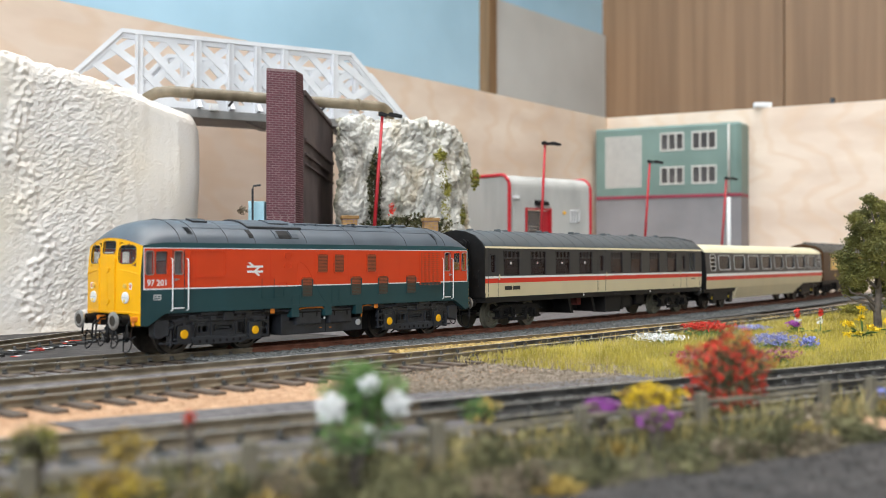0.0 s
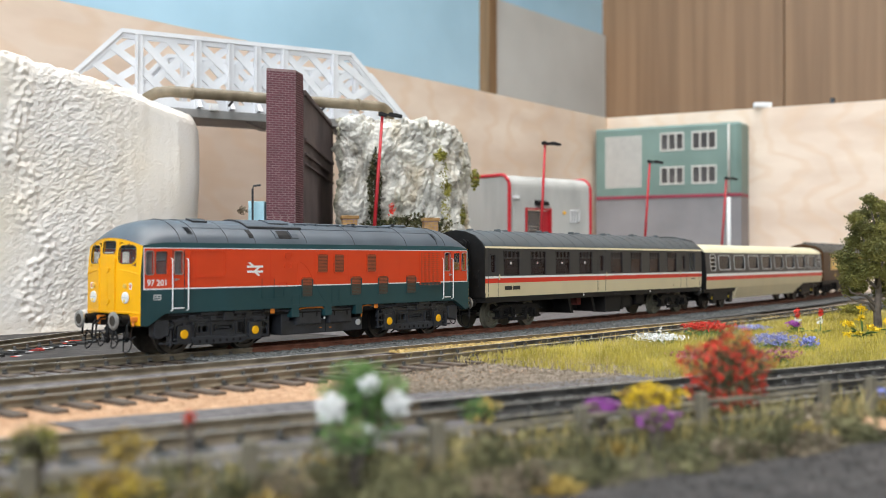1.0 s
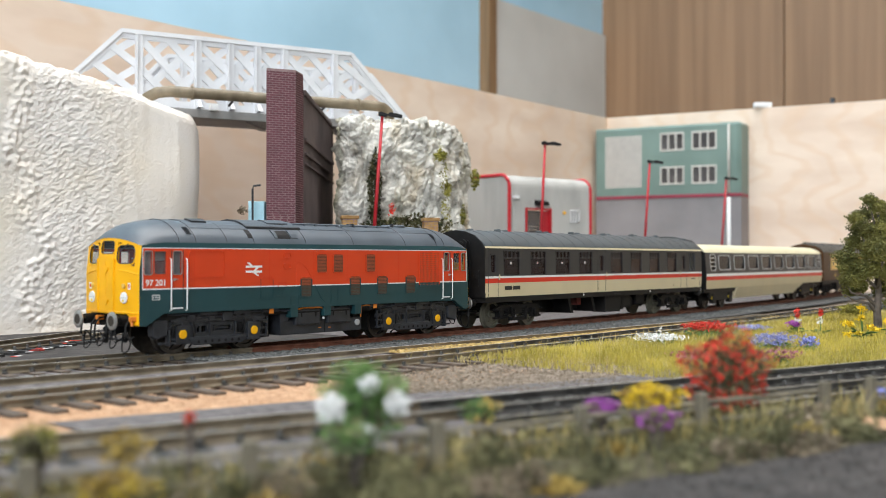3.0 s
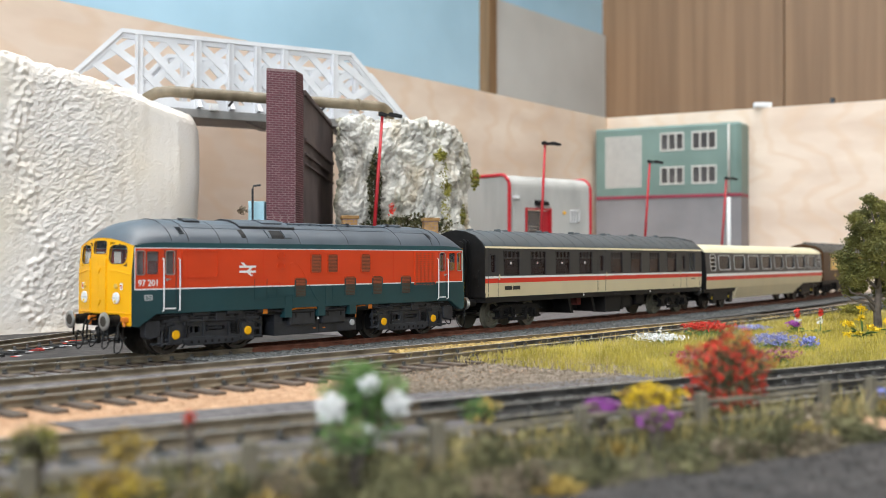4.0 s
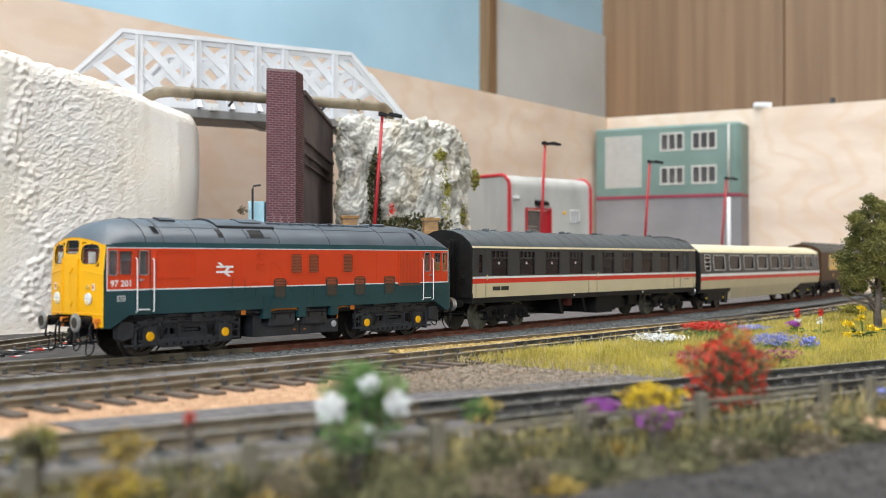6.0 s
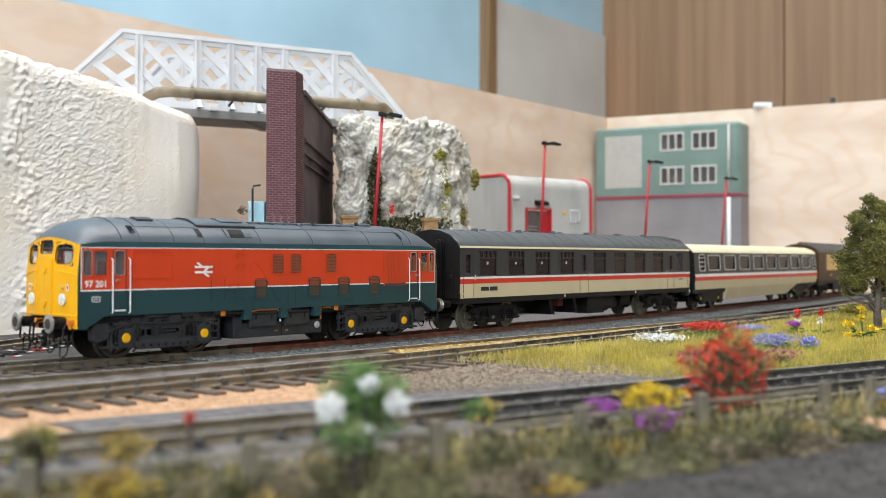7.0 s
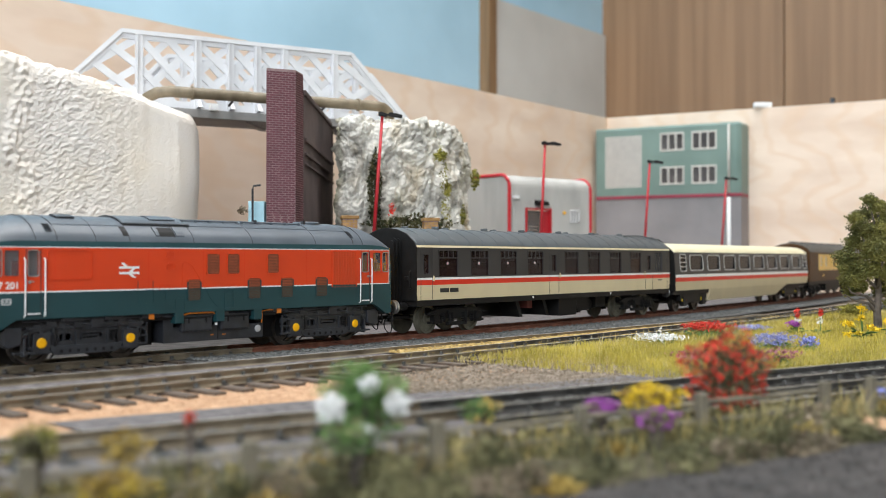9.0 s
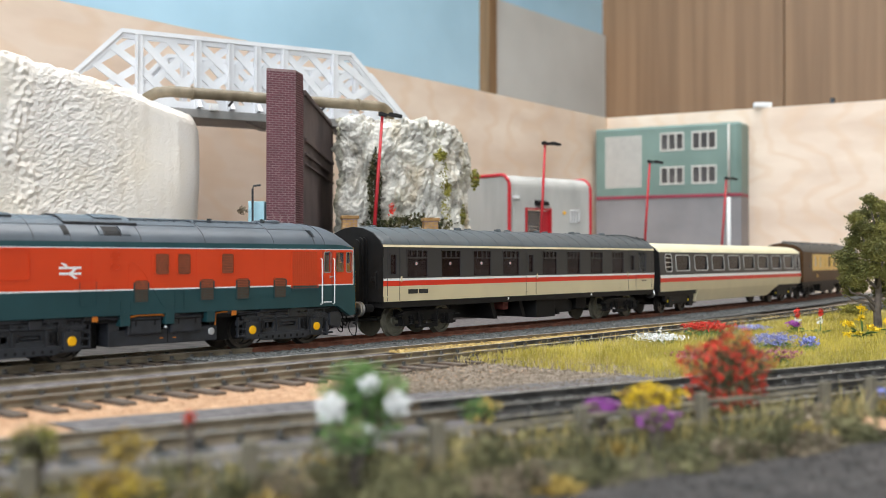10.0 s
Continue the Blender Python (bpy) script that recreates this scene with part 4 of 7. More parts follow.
def shed_prof(v, bulge=0.0):
    if v < 1:
        return (-bulge, 40 + 62 * v)
    if v < 2:
        a = (v - 1) * math.pi / 2
        return (R_ - (R_ + bulge) * math.cos(a), 102 + (R_ + bulge) * math.sin(a))
    return (R_ + 50 * (v - 2), 113 + bulge)


bm = B()
us = [109 * i / 220 for i in range(221)]
vs = [0, 1] + [1 + i / 6 for i in range(1, 7)] + [3]
sheet(bm, us, vs, lambda u, v: (u, *shed_prof(v, 0.45 * math.sin(u * 2.0))), holes=[(21, 54.5, 0.0, 0.703), (81, 93, 0.51, 0.69)], inward=(0, 4, 0))
bmesh.ops.reverse_faces(bm, faces=bm.faces)
part("wall", bm, SHED, shed, "ribbed grey cladding wall")
for x in (0.2, 108.8):
    bm = B()
    pr = [shed_prof(v) for v in [0, 1] + [1 + i / 6 for i in range(1, 7)] + [3]]
    prism(bm, [(R_ + 50, 40)] + pr, "x", x - 0.2, x + 0.2)
    part("end_wall", bm, SHED, shed)
    bm = B()
    tube(bm, [(x, p[0] - 0.3, p[1] + (0.3 if p[1] > 110 else 0)) for p in pr], 1.7, 8)
    part("trim", bm, LAMPRED, shed, "red painted edge trim")
for x0, x1, z0, z1 in ((21, 22.6, 40, 83.4), (53, 54.6, 40, 83.4), (22.6, 53, 81.8, 83.4)):
    bm = B()
    box(bm, x0, x1, -1.2, 3, z0, z1, 0.2)
    part("door_frame", bm, LAMPRED, shed, "red door frame")
for i in range(14):
    bm = B()
    box(bm, 23, 43, 2.5, 3.5, 40 + i * 2.95, 42.7 + i * 2.95, 0.3)
    part("shutter_slat", bm, DARKPANE, shed)
bm = B()
box(bm, 43.2, 52.4, 1.5, 3, 40, 81, 0.2)
part("door", bm, LAMPRED, shed, "red side door")
bm = B()
prism(bm, [(-7, 86), (0.3, 86), (0.3, 91), (-7, 89)], "x", 33, 45)
part("canopy", bm, BLACK, shed, "black lamp canopy")
bm = B()
box(bm, 80.4, 93.6, -0.7, 0.6, 71, 72.2)
box(bm, 80.4, 93.6, -0.7, 0.6, 82.2, 83.4)
for x in (80.4, 84.4, 88.4, 92.4):
    box(bm, x, x + 1.2, -0.7, 0.6, 71, 83.4)
part("window_frame", bm, WHITE, shed, "white window frame")
bm = B()
box(bm, 81, 93, 1.5, 2, 71.6, 83)
part("pane", bm, DARKPANE, shed)
bm = B()
box(bm, 4, 10, -4, -0.3, 91, 94, 0.4)
part("vent", bm, WHITE, shed, "small white wall vent")
bm = B()
tube(bm, [(72, -1.5, 80), (72, -0.2, 80)], 1.6, 10)
part("bell", bm, YELLOW, shed, "small yellow alarm bell")

# teal industrial building in low relief
VN = Vector((0.47, 0.883, 0))
TO = CORNER - VN * 45
works = thing("industrial_building", "sage-teal and grey industrial building with a maroon band", "building", m=Matrix.LocRotScale(TO * MM, Euler((0, 0, math.atan2(V.y, V.x))), None))
wh = [(88.3, 118, 176.6, 198.5), (129.5, 159.7, 176.6, 198.5), (88.3, 118, 133, 154.7), (129.5, 159.7, 133, 154.7)]
bm = B()
sheet(bm, [0, 186], [119, 206], lambda u, v: (u, 0, v), holes=wh + [(13.9, 61.8, 131, 197)], inward=(0, 3, 0))
bm.faces.ensure_lookup_table()
for pts in ([(186, 0, 119), (191, 3, 119), (191, 3, 206), (186, 0, 206)], [(191, 3, 119), (191, 43, 119), (191, 43, 206), (191, 3, 206)], [(0, 0, 206), (186, 0, 206), (188, 3, 209), (0, 3, 209)],
            [(0, 3, 209), (188, 3, 209), (190, 43, 209), (0, 43, 209)], [(186, 0, 206), (191, 3, 206), (190, 43, 209), (188, 3, 209)], [(191, 3, 206), (191, 43, 206), (190, 43, 209)], [(0, 0, 119), (0, 43, 119), (0, 43, 209), (0, 3, 209), (0, 0, 206)]):
    bm.faces.new([bm.verts.new(p) for p in pts])
part("upper_wall", bm, TEAL, works, "sage-teal cladding")
bm = B()
box(bm, 0, 191, 0.6, 43, GROUND, 115)
part("lower_wall", bm, GREYWALL, works, "grey lower cladding")
bm = B()
box(bm, -0.4, 191.6, -0.8, 43, 115, 119, 0.3)
part("band", bm, MAROON, works, "maroon band")
for k0, k1, z0, z1 in wh:
    bm = B()
    box(bm, k0 - 1, k1 + 1, -0.7, 1.2, z0 - 1, z0 + 1.2)
    w = part("window", bm, PANELW, works, "pale three-light window frame")
    bm = B()
    box(bm, k0 - 1, k1 + 1, -0.7, 1.2, z1 - 1.2, z1 + 1)
    part("window_head", bm, PANELW, w)
    for i in range(4):
        bm = B()
        box(bm, k0 - 1 + (k1 - k0) * i / 3, k0 + 1 + (k1 - k0) * i / 3, -0.7, 1.2, z0 + 1.2, z1 - 1.2)
        part("mullion", bm, PANELW, w)
    for i in range(3):
        bm = B()
        box(bm, k0 + 0.8 + (k1 - k0) * i / 3, k0 - 0.8 + (k1 - k0) * (i + 1) / 3, 1.6, 2.2, z0 + 1, z1 - 1)
        part("pane", bm, DARKPANE, w)
bm = B()
box(bm, 13.9, 61.8, 1.2, 2.6, 131, 197)
g = part("grille_panel", bm, GREYWALL, works, "pale perforated block screen")
bm = B()
for i in range(13):
    x = 13.9 + 47.9 * i / 12
    box(bm, x - 0.9, x + 0.9, -0.4, 1.2, 131, 197)
for i in range(18):
    z = 131 + 66 * i / 17
    box(bm, 13, 62.7, -0.2, 1.1, z - 0.9, z + 0.9)
part("screen", bm, PANELW, g)
bm = B()
tube(bm, [(176, -1.6, GROUND), (176, -1.6, 114)], 2.3, 12)
part("drainpipe", bm, WHITE, works, "white drainpipe", smooth=True)
bm = B()
tube(bm, [(176, -1.2, 119), (176, -1.2, 206)], 1.6, 12)
part("drainpipe", bm, PANELW, works, "pale upper drainpipe", smooth=True)

# ---- the train ----


def strip(bm, x0, x1, z0, z1, sd, y, holes=(), y1=None, depth=1.0):
    y1 = y if y1 is None else y1
    fn = lambda u, v: (u, sd * (y + (y1 - y) * (v - z0) / (z1 - z0)), v)
    sheet(bm, [x0, x1], [z0, z1], fn, holes, (0, -sd * depth, 0))
    return bm


def wheelset(parent, x, r, material, hub):
    bm = B()
    for sd in (-1, 1):
        lathe(bm, [(r * 0.30, sd * 8.9), (r * 0.33, sd * 8.9), (r * 0.36, sd * 8.2), (r * 0.76, sd * 8.3), (r * 0.80, sd * 9.1), (r, sd * 9.1), (r * 1.015, sd * 7.3), (r * 1.1, sd * 7.0), (r * 1.1, sd * 6.4), (r * 0.4, sd * 6.4)], (0, 0, 0), "y", 32)
        for k in range(6):
            a = k * math.pi / 3
            lathe(bm, [(r * 0.09, sd * 8.3), (r * 0.09, sd * 8.75)], (r * 0.55 * math.cos(a), 0, r * 0.55 * math.sin(a)), "y", 8)
    lathe(bm, [(1.0, -13), (1.0, 13)], (0, 0, 0), "y", 10)
    ob = part("wheelset", bm, material, parent, hub, smooth=False)
    ob.location = (x * MM, 0, r * MM)
    WHEELS.append((ob, parent, x, r))
    return ob


WHEELS = []


def coil(bm, x, y, z0, z1, r):
    tube(bm, [(x + r * math.cos(a), y + r * math.sin(a), z0 + (z1 - z0) * a / 31.4) for a in [31.4 * i / 60 for i in range(61)]], 0.28, 5)


def buffers(parent, x, sgn, z=13.8, head=None, r=3.3):
    for sd in (-1, 1):
        bm = B()
        lathe(bm, [(1.9, x - sgn * 8), (1.9, x - sgn * 3.2), (1.2, x - sgn * 3.1), (1.2, x - sgn * 0.8)], (0, sd * 11.4, z), "x", 16)
        b = part("buffer", bm, BLACK, parent, "black buffer shank", smooth=False)
        bm = B()
        lathe(bm, [(r * 0.9, x - sgn * 0.9), (r, x - sgn * 0.7), (r, x - sgn * 0.3), (r * 0.8, x)], (0, sd * 11.4, z), "x", 28)
        part("buffer_head", bm, STEEL, b, "bright steel buffer head")
        bm = B()
        lathe(bm, [(r * 0.62, x - sgn * 0.05), (r * 0.55, x + sgn * 0.06)], (0, sd * 11.4, z), "x", 20)
        part("buffer_face", bm, head or WHEELM, b, "dark centre of the buffer face")


def two_tone(ob, level=25.1):
    """The livery's colour change carries on over a fitting: teal-green below the white line."""
    ob.data.materials.append(GREEN)
    for p in ob.data.polygons:
        if p.center.z < level * MM:
            p.material_index = 1
    return ob


# locomotive
loco = thing("diesel_locomotive", "red and dark teal diesel locomotive with yellow cab ends", "locomotive")
cabw = [(88.0, 91.4, 30.4, 39.1), (81.8, 87.3, 30.4, 39.1), (75.2, 79.0, 30.4, 39.1)]
holes = cabw + [(-b, -a, c, d) for a, b, c, d in cabw]
for sd in (1, -1):
    bm = B()
    strip(bm, -91.9, 91.9, 25.35, 40.0, sd, 17.8, holes)
    part("body_side", bm, RED, loco, "bright red upper body side")
    bm = B()
    strip(bm, -93.4, 93.4, 16.0, 24.85, sd, 17.8)
    for e in (1, -1):
        vs = [bm.verts.new((e * a, sd * 17.8, b)) for a, b in ((93.4, 16), (93.4, 12), (90.6, 11.5), (83, 16))]
        bm.faces.new(vs)
        vs = [bm.verts.new((e * a, sd * b, c)) for a, b, c in ((93.4, 17.8, 12), (93.4, 14.5, 12), (90.6, 14.5, 11.5), (90.6, 17.8, 11.5))]
        bm.faces.new(vs)
        vs = [bm.verts.new((e * a, sd * b, c)) for a, b, c in ((90.6, 17.8, 11.5), (90.6, 14.5, 11.5), (83, 14.5, 16), (83, 17.8, 16))]
        bm.faces.new(vs)
        vs = [bm.verts.new((e * a, sd * 17.8, b)) for a, b in ((92.3, 24.7), (93.4, 24.7), (93.4, 31), (92.5, 40.6), (92.3, 40.6))]
        bm.faces.new(vs)
    part("lower_side", bm, GREEN, loco, "dark teal-green lower body side")
    bm = B()
    for z0, z1 in ((24.85, 25.35), (40.0, 40.35)):
        strip(bm, -92.3, 92.3, z0, z1, sd, 17.82)
    for e in (1, -1):
        strip(bm, min(e * 91.9, e * 92.3), max(e * 91.9, e * 92.3), 24.85, 40.35, sd, 17.82)
    part("lining", bm, WHITE, loco, "thin white lining")
    bm = B()
    strip(bm, -82, 82, 40.35, 42.3, sd, 17.85, y1=17.3)
    for e in (1, -1):
        for p, q in (((82, 42.3, 17.3), (88, 41.85, 17.4)), ((88, 41.85, 17.4), (92.4, 41.0, 17.6))):
            bm.faces.new([bm.verts.new(w) for w in ((e * p[0], sd * 17.85, 40.35), (e * q[0], sd * 17.85, 40.35), (e * q[0], sd * q[2], q[1]), (e * p[0], sd * p[2], p[1]))])
    part("cantrail", bm, GREEN, loco, "dark green cantrail band")
    for e in (1, -1):
        for a, b, c, d in cabw:
            x0, x1 = sorted((e * a, e * b))
            bm = B()
            ring(bm, x0 + 0.15, x1 - 0.15, c + 0.15, d - 0.15, 0.7, 0.35, lambda u, v: (u, sd * 17.8, v), (0, sd * 0.18, 0))
            fr = part("window_frame", bm, STEEL if a < 80 or a > 87 else RED, loco)
            bm = B()
            box(bm, x0, x1, sd * 17.0 - 0.1, sd * 17.0 + 0.1, c, d)
            part("pane", bm, GLASS, fr)
        for x in (80.4, 73.4):
            bm = B()
            tube(bm, [(e * x, sd * 17.7, 36.4), (e * x, sd * 18.7, 36.1), (e * x, sd * 18.8, 26), (e * x, sd * 18.7, 17.2), (e * x, sd * 17.7, 16.9)], 0.26, 6)
            part("handrail", bm, WHITE, loco, "white handrail")
        bm = B()
        x0, x1 = sorted((e * 79.8, e * 74.4))
        for a, b, c, d in ((x0, x0 + 0.25, 16.4, 39.6), (x1 - 0.25, x1, 16.4, 39.6)):
            box(bm, a, b, sd * 17.85 - 0.05, sd * 17.85 + 0.05, c, d)
        dr = part("cab_door", bm, CHASSIS, loco, "cab door outline")
        bm = B()
        box(bm, x0 + 0.5, x1 - 0.5, sd * 17.85, sd * 18.3, 17.6, 18.1)
        part("step", bm, WHITE, dr)
        bm = B()
        hx = e * 78.6
        box(bm, hx - 0.4, hx + 0.4, sd * 17.8, sd * 18.3, 28.0, 29.0, 0.1)
        box(bm, hx - 1.4, hx + 0.3, sd * 18.1, sd * 18.5, 28.4, 28.8, 0.1)
        part("handle", bm, STEEL, dr, "steel door handle")
    for i, (a, b, c, d, mt) in enumerate(((1.3, 7.7, 30.1, 38.4, GRILLE), (-8.2, -1.9, 30.1, 38.4, GRILLE), (-28.1, -21.8, 30.2, 38.5, GRILLE), (10.1, 16.4, 20.2, 28.7, GRILLE), (-18.7, -12.1, 20.2, 28.8, GRILLE), (-35.6, -29.1, 20.2, 28.8, GRILLE), (-54.5, -47.9, 20.2, 28.8, GRILLE))):
        bm = B()
        pts = rounded(a, b, c, d, 0.9)
        prism(bm, pts, "y", sd * 17.78, sd * 17.92)
        g = part("grille", bm, GRILLESHADE, loco, "small ribbed body grille")
        bm = B()
        ring(bm, a + 0.35, b - 0.35, c + 0.35, d - 0.35, 0.7, 0.4, lambda u, v: (u, sd * 17.9, v), (0, sd * 0.22, 0))
        two_tone(part("grille_frame", bm, RED, g))
        for k in range(12):
            z = c + 0.8 + (d - c - 1.6) * k / 11
            bm = B()
            box(bm, a + 0.6, b - 0.6, *sorted((sd * 17.9, sd * 18.08)), z - 0.2, z + 0.2)
            part("louvre", bm, GRILLE if z > 25.1 else GRILLEG, g)
    # large radiator grille
    bm = B()
    prism(bm, rounded(-71.5, -57.3, 23.3, 39.6, 0.6), "y", sd * 17.8, sd * 17.95)
    g = part("radiator_grille", bm, GRILLE, loco, "large red square-mesh radiator grille")
    bm = B()
    for k in range(15):
        x = -71.1 + 13.4 * k / 14
        for z0, z1 in ((23.6, 25.1), (25.1, 39.3)):
            box(bm, x - 0.15, x + 0.15, sd * 17.95, sd * 18.12, z0, z1)
    for k in range(17):
        z = 23.7 + 15.5 * k / 16
        box(bm, -71.3, -57.5, sd * 17.95, sd * 18.07, z - 0.2, z + 0.2)
    two_tone(part("mesh", bm, RED, g))
    bm = B()
    ring(bm, -71.3, -57.5, 23.5, 39.4, 0.6, 0.45, lambda u, v: (u, sd * 17.85, v), (0, sd * 0.3, 0))
    two_tone(part("grille_frame", bm, RED, g))
    # raised hatch outlines and door lines
    for a, b, c, d, r in ((55.7, 72.0, 29.4, 39.1, 1.2), (22, 25.5, 36.8, 38.6, 0.8), (22, 25.5, 32.4, 34.2, 0.8)):
        bm = B()
        ring(bm, a, b, c, d, r, 0.3, lambda u, v: (u, sd * 17.8, v), (0, sd * 0.28, 0))
        part("hatch", bm, RED, loco, "raised outline of a flush hatch")
    for a, b, c, d in ((26.0, 31.0, 21.0, 24.2), (17.6, 21.5, 17.2, 21.0), (-5.0, -1.0, 17.2, 24.0)):
        bm = B()
        ring(bm, a, b, c, d, 0.3, 0.14, lambda u, v: (u, sd * 17.8, v), (0, sd * 0.12, 0))
        part("access_panel", bm, GREEN, loco)
    for a, b, c, d, r in ((31.2, 37.4, 20.0, 28.6, 0.5), (24.4, 28.4, 24.2, 26.4, 0.5)):
        bm = B()
        ring(bm, a, b, c, d, r, 0.12, lambda u, v: (u, sd * 17.8, v), (0, sd * 0.14, 0))
        two_tone(part("access_panel", bm, STRIPE, loco, "thin outline of an access panel"))
    bm = B()
    tube(bm, [(x, sd * 17.8, z) for x, z in ((2.6, 18.2), (4.6, 19.4), (8.25, 25.1), (12.0, 31.0), (14.8, 34.0), (17.2, 35.0), (18.4, 34.2), (18.6, 26.0))], 0.13, 5)
    two_tone(part("panel_seam", bm, RED, loco, "curved seam of a welded panel"))
    for x in (69.5, 33.0, 9.0, -10.5, -43.0):
        bm = B()
        box(bm, x - 0.07, x + 0.07, sd * 17.8 - 0.03, sd * 17.8 + 0.03, 25.6, 39.8)
        part("panel_seam", bm, STRIPE, loco)
    bm = B()
    tube(bm, [(30, sd * 17.0, 15.6), (24, sd * 17.0, 14.6), (20, sd * 17.0, 15.4)], 0.25, 5)
    part("conduit", bm, CHASSIS, loco)
    bm = B()
    tube(bm, [(-31, sd * 16.8, 14.2), (-40, sd * 16.8, 14.6), (-48, sd * 16.8, 15.4)], 0.25, 5)
    part("conduit", bm, CHASSIS, loco)
    # arrow-shaped emblem in plain bars
    bm = B()
    zc, xc = 32.1, 41.0
    for dz in (-1.0, 1.0):
        prism(bm, [(xc - 4.1, zc + dz - 0.42), (xc + 4.1, zc + dz - 0.42), (xc + 4.1, zc + dz + 0.42), (xc - 4.1, zc + dz + 0.42)], "y", sd * 17.82, sd * 17.86)
    for p in ([(0.0, 1.0), (-2.2, 2.7), (-3.6, 2.7), (-1.4, 1.0)], [(0.6, -1.0), (3.0, 1.0), (1.6, 1.0), (-0.8, -1.0)], [(-0.9, -1.0), (1.5, -2.7), (2.9, -2.7), (0.5, -1.0)]):
        prism(bm, [(xc - sd * a, zc + b) for a, b in p], "y", sd * 17.82, sd * 17.87)
    part("emblem", bm, WHITE, loco, "white emblem of two bars and slants")
    lettering("running_number", "97 201", 3.2, WHITE, loco, Matrix.Translation((86.4 * MM, sd * 17.86 * MM, 27.3 * MM)) @ pose(0, 0, 0, 90, 0, 180 if sd > 0 else 0))
    bm = B()
    prism(bm, rounded(84.7, 88.1, 21.0, 23.1, 0.4), "y", sd * 17.82, sd * 17.88)
    pl = part("data_panel", bm, INTERIOR, loco, "small grey data panel")
    bm = B()
    for a, b, z in ((85.1, 86.2, 22.4), (86.6, 87.7, 22.4), (85.1, 87.7, 21.6)):
        box(bm, a, b, sd * 17.88 - 0.02, sd * 17.88 + 0.02, z - 0.22, z + 0.22)
    part("print", bm, GREEN, pl)
    # bogie side frames and fittings
    for c in (56.0, -56.0):
        bm = B()
        fn = lambda u, v: (u, sd * 14.6, v)
        sheet(bm, [c - 21.5, c + 21.5], [5.9, 12.4], fn, [(c + 5.2, c + 10.8, 7.7, 10.9), (c - 6.6, c + 2.4, 8.2, 10.7), (c - 12.2, c - 9.2, 7.6, 11.0)], (0, -sd * 1.6, 0))
        prism(bm, [(c - 24, 9.6), (c - 20, 11.4), (c - 14, 12.2), (c + 14, 12.2), (c + 20, 11.4), (c + 24, 9.6), (c + 24, 10.8), (c + 20, 12.6), (c + 14, 13.3), (c - 14, 13.3), (c - 20, 12.6), (c - 24, 10.8)], "y", sd * 13.2, sd * 15.5, 0.15)
        box(bm, c - 21.5, c + 21.5, *sorted((sd * 13.0, sd * 15.1)), 5.6, 6.4, 0.15)
        prism(bm, [(c - 13.5, 5.8), (c + 13.5, 5.8), (c + 13.5, 4.4), (c + 11, 3.2), (c - 11, 3.2), (c - 13.5, 4.4)], "y", sd * 13.2, sd * 15.2, 0.2)
        fr = part("bogie_frame", bm, CHASSIS, loco, "dark grey bogie side frame")
        bm = B()
        bm.free()
        # black discs paint the dark of round holes on the solid beam
        for k in range(7):
            bm = B()
            lathe(bm, [(0.62, sd * 15.0), (0.62, sd * 15.24)], (c - 9.6 + 3.2 * k, 0, 4.5), "y", 10)
            part("painted_hole", bm, BLACK, fr)
        bm = B()
        for u0, u1, v0, v1 in ((c + 5.6, c + 10.4, 8.1, 10.5), (c - 6.2, c + 2.0, 8.6, 10.3)):
            ring(bm, u0, u1, v0, v1, 1.0, 0.5, fn, (0, sd * 0.35, 0))
        part("slot_rim", bm, CHASSIS, fr)
        bm = B()
        box(bm, c - 5.4, c + 1.2, *sorted((sd * 13.2, sd * 14.2)), 8.9, 10.0, 0.2)
        box(bm, c + 7.4, c + 8.4, *sorted((sd * 12.6, sd * 14.0)), 7.8, 10.8, 0.2)
        part("brake_rigging", bm, CHASSIS, fr)
        for a in (-17, 17):
            bm = B()
            prism(bm, rounded(c + a - 3.0, c + a + 3.0, 4.4, 11.0, 0.6), "y", sd * 13.6, sd * 15.5)
            box(bm, c + a - 3.6, c + a + 3.6, *sorted((sd * 13.5, sd * 15.2)), 3.9, 4.9, 0.15)
            ab = part("axlebox", bm, CHASSIS, fr)
            bm = B()
            lathe(bm, [(1.75, sd * 15.45), (1.75, sd * 15.8), (1.35, sd * 16.05)], (c + a, 0, 7.7), "y", 20)
            part("axlebox_cover", bm, YELLOW, loco, "yellow axlebox cover")
            bm = B()
            box(bm, c + a - 5.5, c + a + 5.5, *sorted((sd * 12.5, sd * 15.8)), 12.4, 13.4, 0.2)
            box(bm, c + a - 0.7, c + a + 0.7, *sorted((sd * 12.5, sd * 15.6)), 11, 14.5, 0.15)
            box(bm, c + a - 4.6, c + a - 3.8, *sorted((sd * 12.5, sd * 15.6)), 11, 15.5, 0.15)
            part("bogie_gear", bm, CHASSIS, fr)
        bm = B()
        for a in (-10.7,):
            coil(bm, c + a, sd * 14.4, 7.4, 11.2, 1.1)
        part("spring", bm, BLACK, fr)
        bm = B()
        e = 1 if c > 0 else -1
        prism(bm, [(c + e * 24.2, 7.6), (c + e * 29.0, 6.4), (c + e * 30.6, 7.6), (c + e * 30.8, 12.4), (c + e * 29.5, 13.6), (c + e * 24.2, 13.4)], "y", sd * 12.6, sd * 16.2, 0.4)
        box(bm, min(c + e * 20, c + e * 27), max(c + e * 20, c + e * 27), *sorted((sd * 13.2, sd * 15.0)), 9.5, 12.6, 0.3)
        box(bm, c + e * 23 - 0.5, c + e * 23 + 0.5, *sorted((sd * 13.2, sd * 15.6)), 3.5, 9.6, 0.15)
